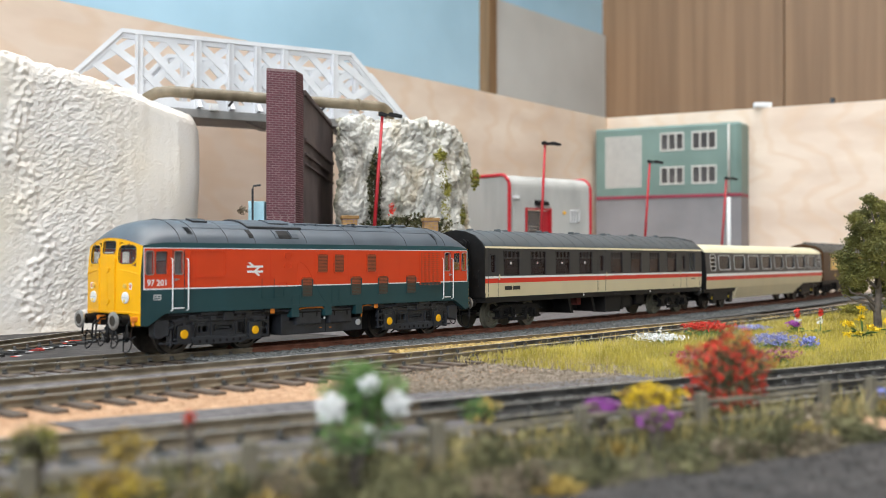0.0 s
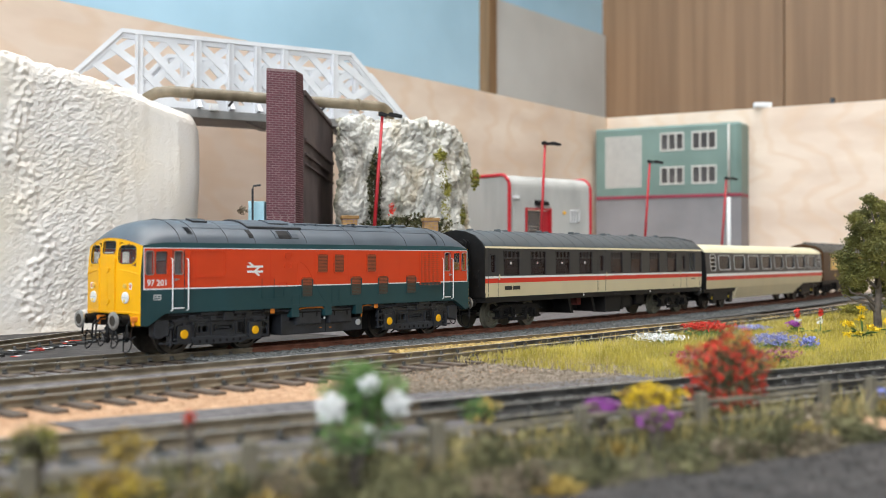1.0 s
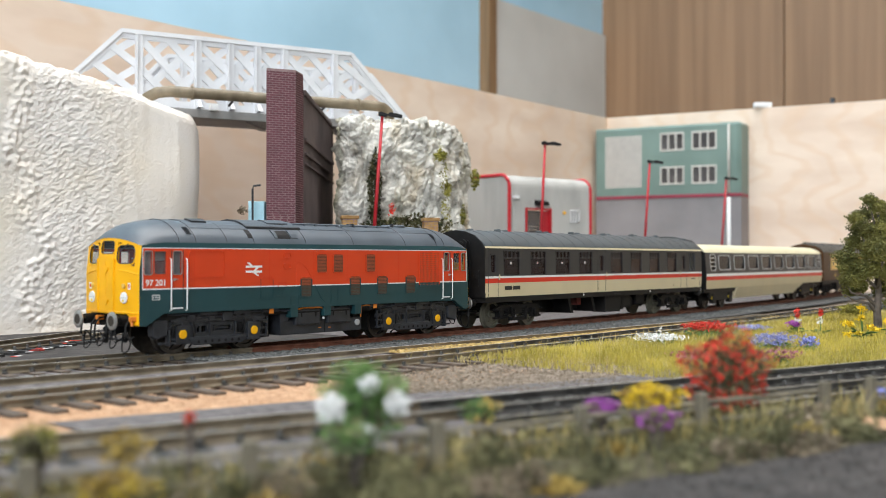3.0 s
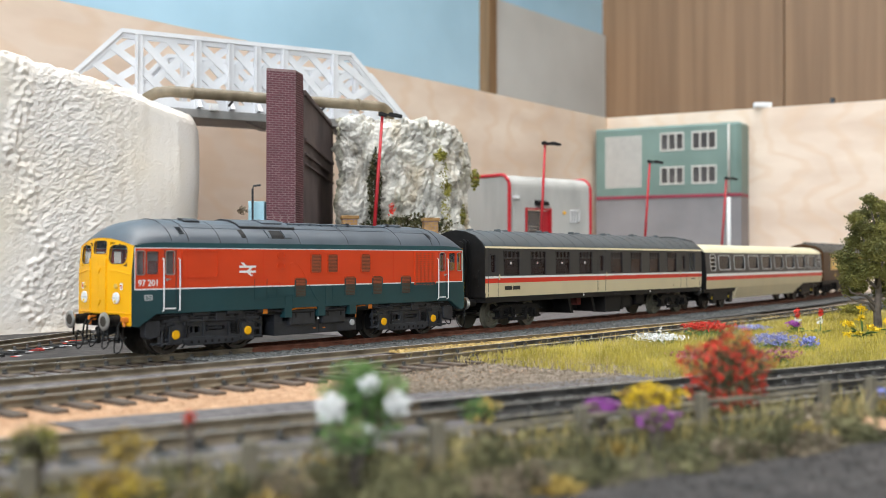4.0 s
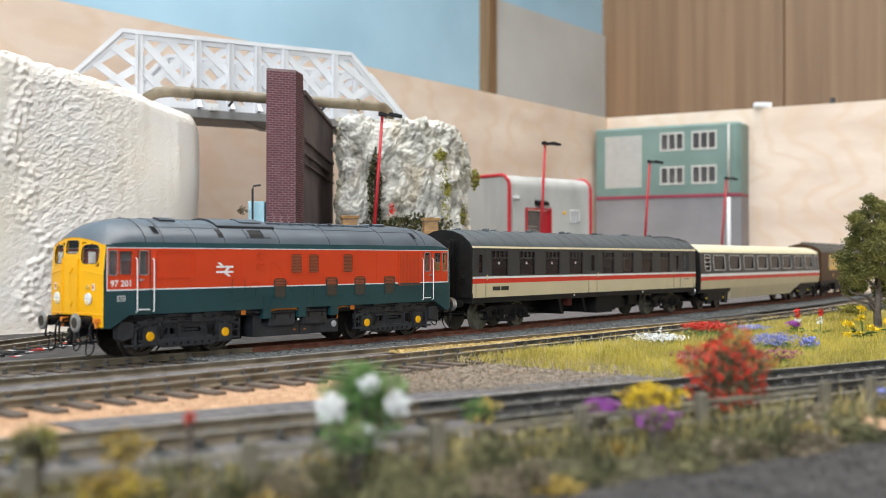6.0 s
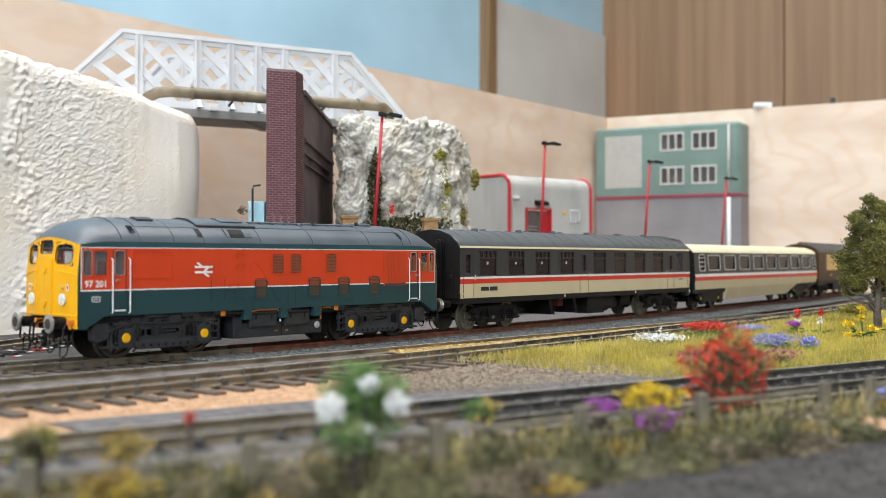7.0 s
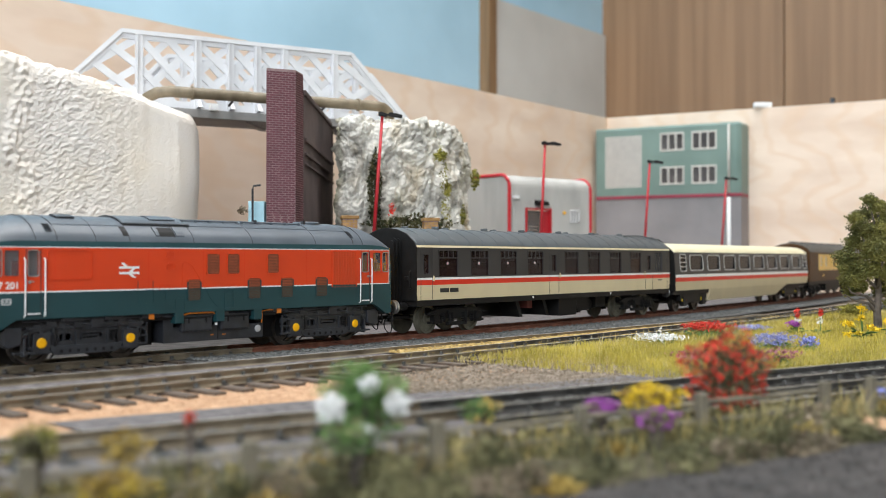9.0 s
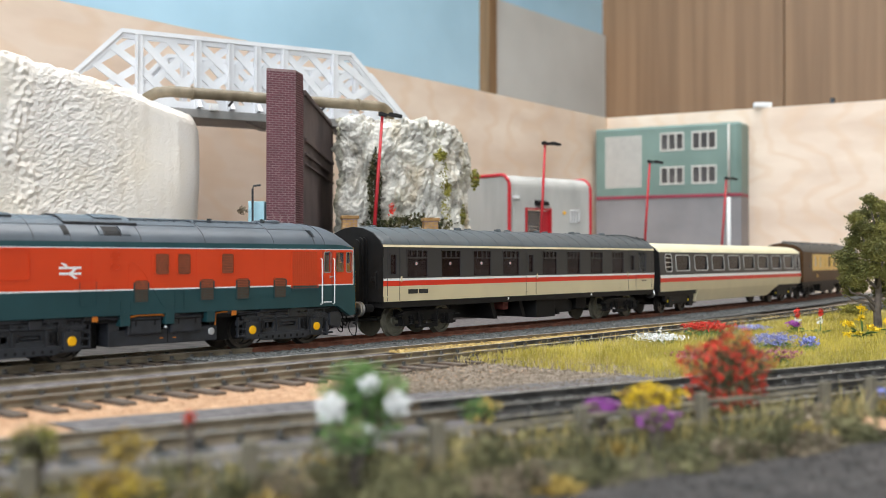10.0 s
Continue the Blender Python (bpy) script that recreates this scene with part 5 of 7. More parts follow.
        box(bm, min(c + e * 20.5, c + e * 26.5), max(c + e * 20.5, c + e * 26.5), *sorted((sd * 13.0, sd * 15.4)), 4.2, 5.0, 0.15)
        part("sandbox", bm, CHASSIS, fr, "dark grey sandbox")
        bm = B()
        for z in (5.0, 8.0, 11.0):
            box(bm, c - e * 24, c - e * 19.6, *sorted((sd * 13.4, sd * 15.6)), z, z + 0.7, 0.1)
        box(bm, c - e * 23.9 - 0.3, c - e * 23.9 + 0.3, *sorted((sd * 14.4, sd * 15.4)), 5, 13)
        box(bm, c - e * 20 - 0.3, c - e * 20 + 0.3, *sorted((sd * 14.4, sd * 15.4)), 5, 13)
        tube(bm, [(c - 20, sd * 15.6, 13.8), (c - 8, sd * 16.0, 13.4), (c + 4, sd * 15.8, 14.0), (c + 20, sd * 15.6, 13.6)], 0.3, 5)
        part("footstep", bm, CHASSIS, fr)
        for a, z0, z1, w, y1 in ((-13.5, 12.9, 15.2, 1.6, 16.0), (-9.0, 12.4, 14.6, 1.1, 15.6), (-3.5, 12.2, 15.6, 2.4, 16.2), (3.8, 12.4, 14.4, 1.4, 16.0), (9.5, 12.6, 15.4, 1.2, 15.6), (13.5, 12.9, 14.9, 1.8, 16.2)):
            bm = B()
            box(bm, c + a - w, c + a + w, *sorted((sd * 13.0, sd * y1)), z0, z1, 0.25)
            part("bracket", bm, CHASSIS, fr)
        for a in (-21.5, -12.2, 12.2, 21.5):
            bm = B()
            tube(bm, [(c + a, sd * 15.3, 12.6), (c + a * 0.98, sd * 15.4, 8.0), (c + a * 0.95, sd * 14.0, 4.0), (c + a * 0.92, sd * 11.0, 2.2)], 0.32, 6)
            part("sand_pipe", bm, BLACK, fr)
        bm = B()
        tube(bm, [(c - 3, sd * 14.2, 14.2), (c + 3, sd * 14.2, 14.2)], 0.9, 12)
        tube(bm, [(c - 15, sd * 14.8, 14.4), (c - 8, sd * 15.0, 14.6)], 0.6, 8)
        part("brake_cylinder", bm, CHASSIS, fr)
        bm = B()
        box(bm, c - 13, c + 13, *sorted((sd * 14.5, sd * 15.2)), 11.5, 11.9, 0.12)
        box(bm, c + 3.6, c + 4.2, *sorted((sd * 14.5, sd * 15.1)), 6.4, 11.6, 0.1)
        box(bm, c - 8.4, c - 7.8, *sorted((sd * 14.5, sd * 15.1)), 6.4, 11.6, 0.1)
        part("stiffener", bm, CHASSIS, fr)
    # tanks between the bogies
    bm = B()
    box(bm, -22.4, 24.6, *sorted((sd * 4, sd * 14.6)), 4.6, 10.4, 0.4)
    box(bm, 20.0, 24.6, *sorted((sd * 6, sd * 14.6)), 10.0, 13.6, 0.4)
    tk = part("fuel_tank", bm, CHASSIS, loco, "dark grey underfloor tank")
    for a, b in ((3.7, 17.7), (-14.1, -0.5)):
        bm = B()
        box(bm, a, b, *sorted((sd * 8, sd * 16.4)), 8.5, 15.0, 0.5)
        bx = part("battery_box", bm, CHASSIS, tk)
        bm = B()
        box(bm, a + 1, b - 1, *sorted((sd * 16.3, sd * 16.7)), 13.6, 14.2, 0.1)
        for x in (a + 3, b - 3):
            box(bm, x - 0.3, x + 0.3, *sorted((sd * 16.3, sd * 16.8)), 11.8, 13.8, 0.1)
        part("latch", bm, BLACK, loco)
    bm = B()
    lathe(bm, [(1.4, sd * 14.6), (1.4, sd * 15.1), (0.9, sd * 15.3)], (-19.5, 0, 8.2), "y", 14)
    part("filler_cap", bm, INTERIOR, tk, "pale filler cap")
    for x0, x1, z0, z1, mt in ((-0.15, 0.15, 4.8, 10.2, BLACK), (2.0, 3.4, 6.6, 7.0, ORANGE), (-3.6, -2.2, 6.5, 6.9, ORANGE)):
        bm = B()
        box(bm, x0, x1, *sorted((sd * 14.58, sd * 14.72)), z0, z1)
        part("tank_seam" if mt == BLACK else "tank_label", bm, mt, tk)
    for a in (3.7, -14.1):
        bm = B()
        box(bm, a + 0.8, a + 13.0, *sorted((sd * 16.38, sd * 16.6)), 9.0, 13.4, 0.15)
        part("box_door", bm, CHASSIS, tk)
    bm = B()
    lathe(bm, [(0.55, sd * 15.6), (0.5, sd * 16.0)], (1.6, 0, 11.0), "y", 10)
    part("drain_cock", bm, WHITE, tk, "small white drain cock")
    bm = B()
    tube(bm, [(2.5, sd * 16.2, 15.0), (4, sd * 16.8, 15.6), (14, sd * 16.8, 15.7), (17.5, sd * 16.2, 15.0)], 0.35, 6)
    tube(bm, [(-20.5, sd * 16.0, 10.5), (-20.5, sd * 16.4, 15.2), (-24, sd * 16.4, 15.6), (-30, sd * 16.2, 15.3)], 0.3, 6)
    part("pipework", bm, ORANGE, tk, "orange-brown pipework")
    bm = B()
    tube(bm, [(-80, sd * 15.6, 15.3), (-28, sd * 15.6, 15.2), (28, sd * 15.6, 15.2), (80, sd * 15.6, 15.3)], 0.4, 6)
    for x in (31, -30, 62, -62, 46, -46, 0):
        box(bm, x - 4, x + 4, *sorted((sd * 13, sd * 16.6)), 14.6, 15.9, 0.2)
    part("solebar", bm, CHASSIS, loco)
    for x in (31, -29):
        bm = B()
        box(bm, x - 1.1, x + 1.1, *sorted((sd * 16.4, sd * 16.9)), 14.0, 16.2, 0.15)
        part("label_plate", bm, ORANGE, loco, "small orange plate")
    for x in (19.5, 0.8, -17.5):
        bm = B()
        box(bm, x - 2.0, x + 2.0, *sorted((sd * 14, sd * 17.6)), 12.0, 16.2, 0.2)
        part("body_bracket", bm, GREEN, loco)
bm = B()
box(bm, -90, 90, -15.5, 15.5, 13.4, 16.2)
box(bm, -46, -23, -9, 9, 4, 13.4)
box(bm, 26, 46, -9, 9, 4, 13.4)
part("underframe", bm, BLACK, loco)
bm = B()
box(bm, -70, 70, -17.0, 17.0, 16.3, 41)
part("engine_room", bm, CHASSIS, loco)
for e in (1, -1):
    bm = B()
    box(bm, min(e * 70.2, e * 91), max(e * 70.2, e * 91), -16.5, 16.5, 16.3, 26.5)
    cabp = part("cab_interior", bm, INTERIOR, loco, "grey cab interior")
    for y in (-8, 8):
        bm = B()
        box(bm, e * 80 - 2.5, e * 80 + 2.5, y - 2.6, y + 2.6, 26.5, 30.5, 0.5)
        box(bm, e * 78 - 0.8, e * 78 + 0.8, y - 2.6, y + 2.6, 30, 35.5, 0.5)
        part("seat", bm, SEAT, cabp, "brown driver's seat")
    bm = B()
    box(bm, *sorted((e * 70.1, e * 70.6)), -17, 17, 26.5, 42)
    part("cab_bulkhead", bm, INTERIOR, cabp, "grey cab bulkhead")

roof_pts = [(17.3, 42.3), (16.6, 44.0), (15.2, 45.9), (12.8, 47.8), (9.6, 49.6), (5.5, 51.0), (0.0, 51.6)]
roof_pts = roof_pts + [(-y, z) for y, z in roof_pts[-2::-1]]


def front_x(y, z):
    return 95.9 - 0.2 * max(0.0, abs(y) - 5.6) - 0.10 * max(0.0, z - 31.0)


stations = [(0, 1.0), (60, 1.0), (70, 1.0), (75, 0.985), (79, 0.94), (82.5, 0.87), (85.5, 0.77), (88, 0.63), (90, 0.46), (91.6, 0.26), (93, 0.0)]


def arch(y):
    return 41.0 + 3.2 * (1 - (y / 17.8) ** 2)



bm = B()
rings_ = []
for sgn in (-1, 1):
    for x, g in (stations[::-1] if sgn < 0 else stations[1:]):
        row = []
        for y, z in roof_pts:
            zz = z * g + (arch(y) - 0.15) * (1 - g) if g < 1 else z
            lim = front_x(y, zz)
            t = max(0, (x - 70) / 23)
            xx = x if x <= 70 else 70 + (lim + 0.2 - 70) * t
            row.append(bm.verts.new((sgn * xx, y, zz)))
        rings_.append(row)
for A, C in zip(rings_, rings_[1:]):
    for k in range(len(roof_pts) - 1):
        bm.faces.new((A[k], A[k + 1], C[k + 1], C[k]))
bmesh.ops.recalc_face_normals(bm, faces=bm.faces)
roof = part("roof", bm, ROOFGREY, loco, "slate-grey domed roof", smooth=True)


def roof_z(y):
    pts = sorted((abs(a), b) for a, b in roof_pts[:7])
    return float(np.interp(abs(y), [p[0] for p in pts], [p[1] for p in pts]))


def roof_panel(x0, x1, y0, y1, h, mt=ROOFGREY, name="roof_panel", lip=0.0):
    bm = B()
    n = 8
    A, C = [], []
    for i in range(n + 1):
        y = y0 + (y1 - y0) * i / n
        z = roof_z(y)
        A.append([bm.verts.new((x, y, z + h)) for x in (x0, x1)])
        C.append([bm.verts.new((x, y, z - 0.3)) for x in (x0, x1)])
    for i in range(n):
        bm.faces.new((A[i][0], A[i][1], A[i + 1][1], A[i + 1][0]))
        bm.faces.new((A[i][0], A[i + 1][0], C[i + 1][0], C[i][0]))
        bm.faces.new((A[i][1], C[i][1], C[i + 1][1], A[i + 1][1]))
    for i in (0, n):
        bm.faces.new((A[i][0], C[i][0], C[i][1], A[i][1]))
    bmesh.ops.recalc_face_normals(bm, faces=bm.faces)
    return part(name, bm, mt, roof)


roof_panel(54, 68, -10, 12.5, 0.22)
roof_panel(40, 53.6, -10, 12.5, 0.22)
roof_panel(13, 40, -11.5, 11.5, 0.85)
for y in (-11.6, 11.6):
    roof_panel(11.5, 40.3, y - 0.35, y + 0.35, 0.95, CHASSIS, "panel_lip")
roof_panel(39.8, 40.5, -11.6, 11.6, 0.95, CHASSIS, "panel_lip")
for x0, x1, y_ in ((41, 66, 12.0), (14, 39, 10.6), (-13, 11.5, 10.8), (-47, -17, 10.8), (-69, -50, 11.2)):
    for sy in (-1, 1):
        bm = B()
        for k in range(int((x1 - x0) / 1.6)):
            lathe(bm, [(0.2, 0), (0.12, 0.14)], (x0 + 1.6 * k, sy * y_, roof_z(y_) + (0.85 if x0 == 14 else 0.24)), "z", 6)
        tagged(part("rivet_row", bm, ROOFGREY, roof), kind="stuff")
roof_panel(17.4, 25.8, 1.0, 9.2, 0.98, CHASSIS, "hatch_rim")
roof_panel(-14, 12.5, -11, 11.5, 0.25)
roof_panel(-48, -16, -11, 11.5, 0.25)
roof_panel(-70, -49, -11, 12, 0.22)
roof_panel(16, 27, 3, 9, 1.3, name="vent_hatch")
roof_panel(57, 64, 3.5, 8, 0.9, CHASSIS, "roof_vent")
# black panels paint the dark of exhaust recesses; no hollow is cut
for y0, y1 in ((12.9, 16.3), (-16.3, -12.9)):
    roof_panel(40.2, 42.6, y0, y1, 0.12, BLACK, "painted_recess")
    roof_panel(20.4, 27.2, y0, y1, 0.10, BLACK, "painted_recess")
    roof_panel(16.6, 20.2, y0, y1 , 0.55)
    roof_panel(27.4, 29.0, y0, y1, 0.55)
for xx in (68.3, 53.8, 40.3, 12.8, -15.0, -48.5, -70.3, 76.0, -76.0):
    bm = B()
    tube(bm, [(xx, y, z + 0.05) for y, z in roof_pts], 0.14, 5)
    part("roof_seam", bm, CHASSIS, roof)
for x0, x1 in ((-14, 12), (-47, -17)):
    bm = B()
    for y in (-7.5, 7.5):
        tube(bm, [(x0, y, roof_z(y) + 0.7), (x1, y, roof_z(y) + 0.7)], 0.3, 6)
        for k in range(5):
            x = x0 + (x1 - x0) * k / 4
            box(bm, x - 0.5, x + 0.5, y - 0.6, y + 0.6, roof_z(y), roof_z(y) + 1.0, 0.1)
    part("roof_rail", bm, ROOFGREY, roof)
bm = B()
lathe(bm, [(6.0, 51.2), (6.0, 52.0), (5.2, 52.4), (4.6, 51.9)], (-58, 0, 0), "z", 28)
part("fan_cowl", bm, ROOFGREY, roof)
for x, y in ((-24, 7), (-34, -6), (-52, 5)):
    bm = B()
    tube(bm, [(x, y, roof_z(y)), (x, y, roof_z(y) + 1.6)], 0.9, 8)
    part("roof_boss", bm, CHASSIS, roof)
for e in (1, -1):
    for k in range(6):
        y = 12.4 + 0.6 * k
        bm = B()
        box(bm, e * 70.5 - 1.2, e * 70.5 + 1.2, y, y + 0.3, roof_z(y), roof_z(y) + 0.25)
        part("step_rib", bm, CHASSIS, roof)

# cab fronts
for e in (1, -1):
    def ff(u, v):
        zt = arch(u)
        z = 12.0 + v * (zt - 12.0)
        return (e * front_x(u, z), u, z)
    bm = B()
    wins = [(-4.6, 4.6, 0.803, 0.968), (5.9, 15.2, 0.712, 0.955), (-15.2, -5.9, 0.712, 0.955)]
    shapes = [(-4.2, 4.2, 38.1, 42.8, 1.3), (6.3, 14.9, 34.5, 41.2, 2.1), (-14.9, -6.3, 34.5, 41.2, 2.1)]
    fz = lambda u, z: (e * (front_x(u, z) + 0.04), u, z)
    sheet(bm, [-17.8, -15, -12, -9, -5.6, 0, 5.6, 9, 12, 15, 17.8], [0.13, 0.3, 0.6, 0.7, 1.0], ff, wins, (-e * 1.0, 0, 0))
    for sd in (1, -1):
        vs = [bm.verts.new(ff(sd * a, b)) for a, b in ((17.8, 0.0), (13.5, 0.0), (12.0, 0.13), (17.8, 0.13))]
        bm.faces.new(vs)
    bm.normal_update()
    front = part("cab_front", bm, YELLOW, loco, "yellow cab front")
    for (a, b, c, d), (a2, b2, c2, d2, rr) in zip(wins, shapes):
        bm = B()
        ring(bm, a2, b2, c2, d2, rr, 0.75, fz, (e * 0.12, 0, 0))
        part("window_surround", bm, YELLOW, front)
        bm = B()
        sheet(bm, [a, b], [c, d], lambda u, v: Vector(ff(u, v)) - Vector((e * 0.7, 0, 0)))
        w = part("windscreen", bm, GLASS, front)
        bm = B()
        q = [fz(*p) for p in rounded(a2, b2, c2, d2, rr)]
        tube(bm, [Vector(p) + Vector((e * 0.1, 0, 0)) for p in q + q[:1]], 0.16, 5)
        part("windscreen_seal", bm, CHASSIS, w)
    bm = B()
    tube(bm, [Vector(ff(u, 0.635)) for u in (-17.6, -12, -7.2)], 0.3, 6)
    tube(bm, [Vector(ff(u, 0.635)) for u in (7.2, 12, 17.6)], 0.3, 6)
    tube(bm, [Vector(ff(u, 0.15)) for u in (-17.6, -12, -5.6, 5.6, 12, 17.6)], 0.35, 6)
    part("beading", bm, YELLOW, front)
    bm = B()
    prism(bm, [(-5.4, 17), (5.4, 17), (5.4, 36.2), (4.2, 37.4), (-4.2, 37.4), (-5.4, 36.2)], "x", e * 95.3, e * 96.1, 0.15)
    dr = part("gangway_door", bm, YELLOW, front)
    bm = B()
    for z in (33.0, 21.2):
        prism(bm, [(1.9 * math.cos(math.pi * k / 10), z - 2.0 * math.sin(math.pi * k / 10)) for k in range(11)], "x", e * 95.9, e * 96.6, 0.1)
    box(bm, *sorted((e * 95.9, e * 96.25)), -5.0, 5.0, 24.3, 24.6)
    for y in (-5.2, 5.2):
        box(bm, *sorted((e * 95.6, e * 96.5)), y - 0.25, y + 0.25, 17.2, 36.4, 0.1)
    box(bm, *sorted((e * 95.9, e * 96.2)), -0.12, 0.12, 17.2, 37)
    part("door_detail", bm, YELLOW, dr)
    for sd in (1, -1):
        x = e * (front_x(10.6, 22) + 0.1)
        bm = B()
        lathe(bm, [(2.15, x), (2.15, x + e * 0.4), (1.9, x + e * 0.6)], (0, sd * 10.6, 22), "x", 24)
        ds = part("headcode_disc", bm, WHITE, front, "white headcode disc")
        bm = B()
        box(bm, *sorted((x + e * 0.55, x + e * 0.7)), sd * 10.6 - 2.1, sd * 10.6 + 2.1, 21.9, 22.1)
        part("disc_hinge", bm, INTERIOR, ds)
        bm = B()
        lathe(bm, [(0.6, x + e * 0.5), (0.5, x + e * 0.75)], (0, sd * 10.6, 20.8), "x", 10)
        part("disc_lamp", bm, PETY, ds)
        bm = B()
        lathe(bm, [(0.9, x), (0.9, x + e * 0.5), (0.6, x + e * 0.6)], (0, sd * 10.4, 26.3), "x", 12)
        part("marker_lamp", bm, PCREAM, front, "brass marker lamp")
        bm = B()
        x2 = e * (front_x(13, 26) + 0.08)
        box(bm, *sorted((x2, x2 + e * 0.1)), sd * 13 - 0.8, sd * 13 + 0.8, 25, 27.4)
        lb = part("warning_label", bm, WHITE, front, "small white and red warning label")
        bm = B()
        box(bm, *sorted((x2 + e * 0.1, x2 + e * 0.16)), sd * 13 - 0.4, sd * 13 + 0.4, 25.5, 26.9)
        part("mark", bm, STRIPE, lb)
        bm = B()
        p = [Vector(ff(sd * a, b)) + Vector((e * 0.5, 0, 0)) for a, b in ((11.5, 0.96), (8.0, 0.85))]
        tube(bm, p, 0.22, 5)
        part("wiper", bm, CHASSIS, front)
        # pipes and cocks on the buffer beam
        for k, (y, drop, mt) in enumerate(((5.5, 7.5, BLACK), (8.0, 6.5, BLACK), (14.8, 6.0, BLACK))):
            bm = B()
            tube(bm, [(e * 92.0, sd * y, 14.5), (e * 95.5, sd * y, 14.2), (e * 97.0, sd * y, 12.0), (e * 97.2, sd * (y + 0.5), 14.2 - drop), (e * 96.0, sd * (y + 1.0), 13.0 - drop), (e * 94.5, sd * (y + 1.4), 14.0 - drop)], 0.36, 7)
            hp = part("brake_hose", bm, mt, loco, "black brake hose")
        for y in (6.5, 15.6):
            bm = B()
            box(bm, *sorted((e * 93, e * 96)), sd * y - 0.9, sd * y + 0.9, 13.4, 15.2, 0.35)
            tube(bm, [(e * 95, sd * y, 14.2), (e * 95.2, sd * (y + 0.3), 11.8)], 0.5, 7)
            part("air_cock", bm, ORANGE if e > 0 else BLACK, loco, "air cock on the buffer beam")
    bm = B()
    box(bm, *sorted((e * 88, e * 92.6)), -15.5, 15.5, 11.2, 16.8, 0.3)
    part("buffer_beam", bm, BLACK, loco)
    bm = B()
    tube(bm, [(e * 93, 0, 13), (e * 95.5, 0, 12.2), (e * 96.0, 0.2, 9), (e * 95.5, 0, 6.5)], 0.7, 7)
    for k in range(3):
        lathe(bm, [(1.0, -0.4), (1.0, 0.4)], (e * 96, 0, 6 + 2.2 * k), "y", 10)
    part("screw_coupling", bm, BLACK, loco, "black screw coupling")
    for y, r in ((-12.6, 3.0), (-3.6, 2.4), (5.0, 2.6), (13.4, 3.2)):
        bm = B()
        tube(bm, [(e * (96.4 + 0.5 * math.cos(k)), y + r * math.sin(k * 0.524) * 0.8, 9.0 - r + r * 1.15 * math.cos(k * 0.524)) for k in range(13)], 0.26, 6)
        part("hose_loop", bm, BLACK, loco, "looped black air hose")
    buffers(loco, e * 101, e)
for x in (73, 39, -39, -73):
    wheelset(loco, x, 7.6, WHEELM, "dark metal wheelset")


# coaches
def coach_roof(name, parent, half, pts, mt, ribs, label, endfall=0.0):
    full = pts + [(-y, z) for y, z in pts[-2::-1]]
    bm = B()
    xs = [-half, -half + 1, -half + 4] + [0] + [half - 4, half - 1, half]
    fall = [endfall, endfall * 0.5, 0, 0, 0, endfall * 0.5, endfall]
    rows = [[bm.verts.new((x, y, pts[0][1] + (z - pts[0][1]) * (1 - f))) for y, z in full] for x, f in zip(xs, fall)]
    for A, C in zip(rows, rows[1:]):
        for k in range(len(full) - 1):
            bm.faces.new((A[k], A[k + 1], C[k + 1], C[k]))
    bm.faces.new(rows[0])
    bm.faces.new(rows[-1][::-1])
    bmesh.ops.recalc_face_normals(bm, faces=bm.faces)
    rf = part("roof", bm, mt, parent, label, smooth=False)
    for p in rf.data.polygons:
        p.use_smooth = abs(p.normal.x) < 0.5
    for x in ribs:
        bm = B()
        tube(bm, [(x, y, z + 0.02) for y, z in full], 0.22, 5)
        part("rib", bm, mt, rf)
    return rf


def bogie_mk(parent, c, black, fancy=True):
    for sd in (1, -1):
        bm = B()
        prism(bm, [(c - 21, 10.5), (c - 16, 12), (c + 16, 12), (c + 21, 10.5), (c + 21, 8.5), (c + 13, 9.0), (c + 9, 7.0), (c - 9, 7.0), (c - 13, 9.0), (c - 21, 8.5)], "y", sd * 12.4, sd * 14.2, 0.15)
        fr = part("bogie_frame", bm, black, parent, "black bogie side frame")
        for a in (-17, 17):
            bm = B()
            prism(bm, rounded(c + a - 2.2, c + a + 2.2, 4.8, 10, 0.8), "y", sd * 12.5, sd * 15)
            lathe(bm, [(1.4, sd * 14.9), (1.2, sd * 15.4)], (c + a, 0, 7.0), "y", 14)
            box(bm, c + a - 4.5, c + a + 4.5, *sorted((sd * 12.5, sd * 14.6)), 5.0, 6.0, 0.15)
            part("axlebox", bm, black, fr)
        bm = B()
        for a in (-11.5, 11.5, -5, 5):
            coil(bm, c + a, sd * 14.2, 5.6, 10.4, 1.2)
        part("spring", bm, black, fr)
        bm = B()
        box(bm, c - 7, c + 7, *sorted((sd * 12.4, sd * 15)), 3.6, 5.4, 0.2)
        for a in (-7.5, 7.5):
            tube(bm, [(c + a, sd * 14.6, 11), (c + a * 0.8, sd * 14.9, 4.5)], 0.6, 6)
        box(bm, c - 22.5, c - 19, *sorted((sd * 12.4, sd * 16.4)), 9.2, 9.9, 0.1)
        box(bm, c + 19, c + 22.5, *sorted((sd * 12.4, sd * 16.4)), 9.2, 9.9, 0.1)
        part("bolster", bm, black, fr)
    bm = B()
    box(bm, c - 18, c + 18, -9, 9, 9, 12.5)
    part("bogie_stretcher", bm, black, parent)


def gangway(parent, x, sgn, mt, w=9.5, z0=12, z1=46):
    bm = B()
    for k in range(4):
        q = 0.0 if k % 2 == 0 else 0.9
        prism(bm, rounded(-w + q, w - q, z0 + q, z1 - q, 2.5), "x", x + sgn * (k * 1.3), x + sgn * (k * 1.3 + 1.0))
    part("gangway", bm, mt, parent, "black gangway bellows")


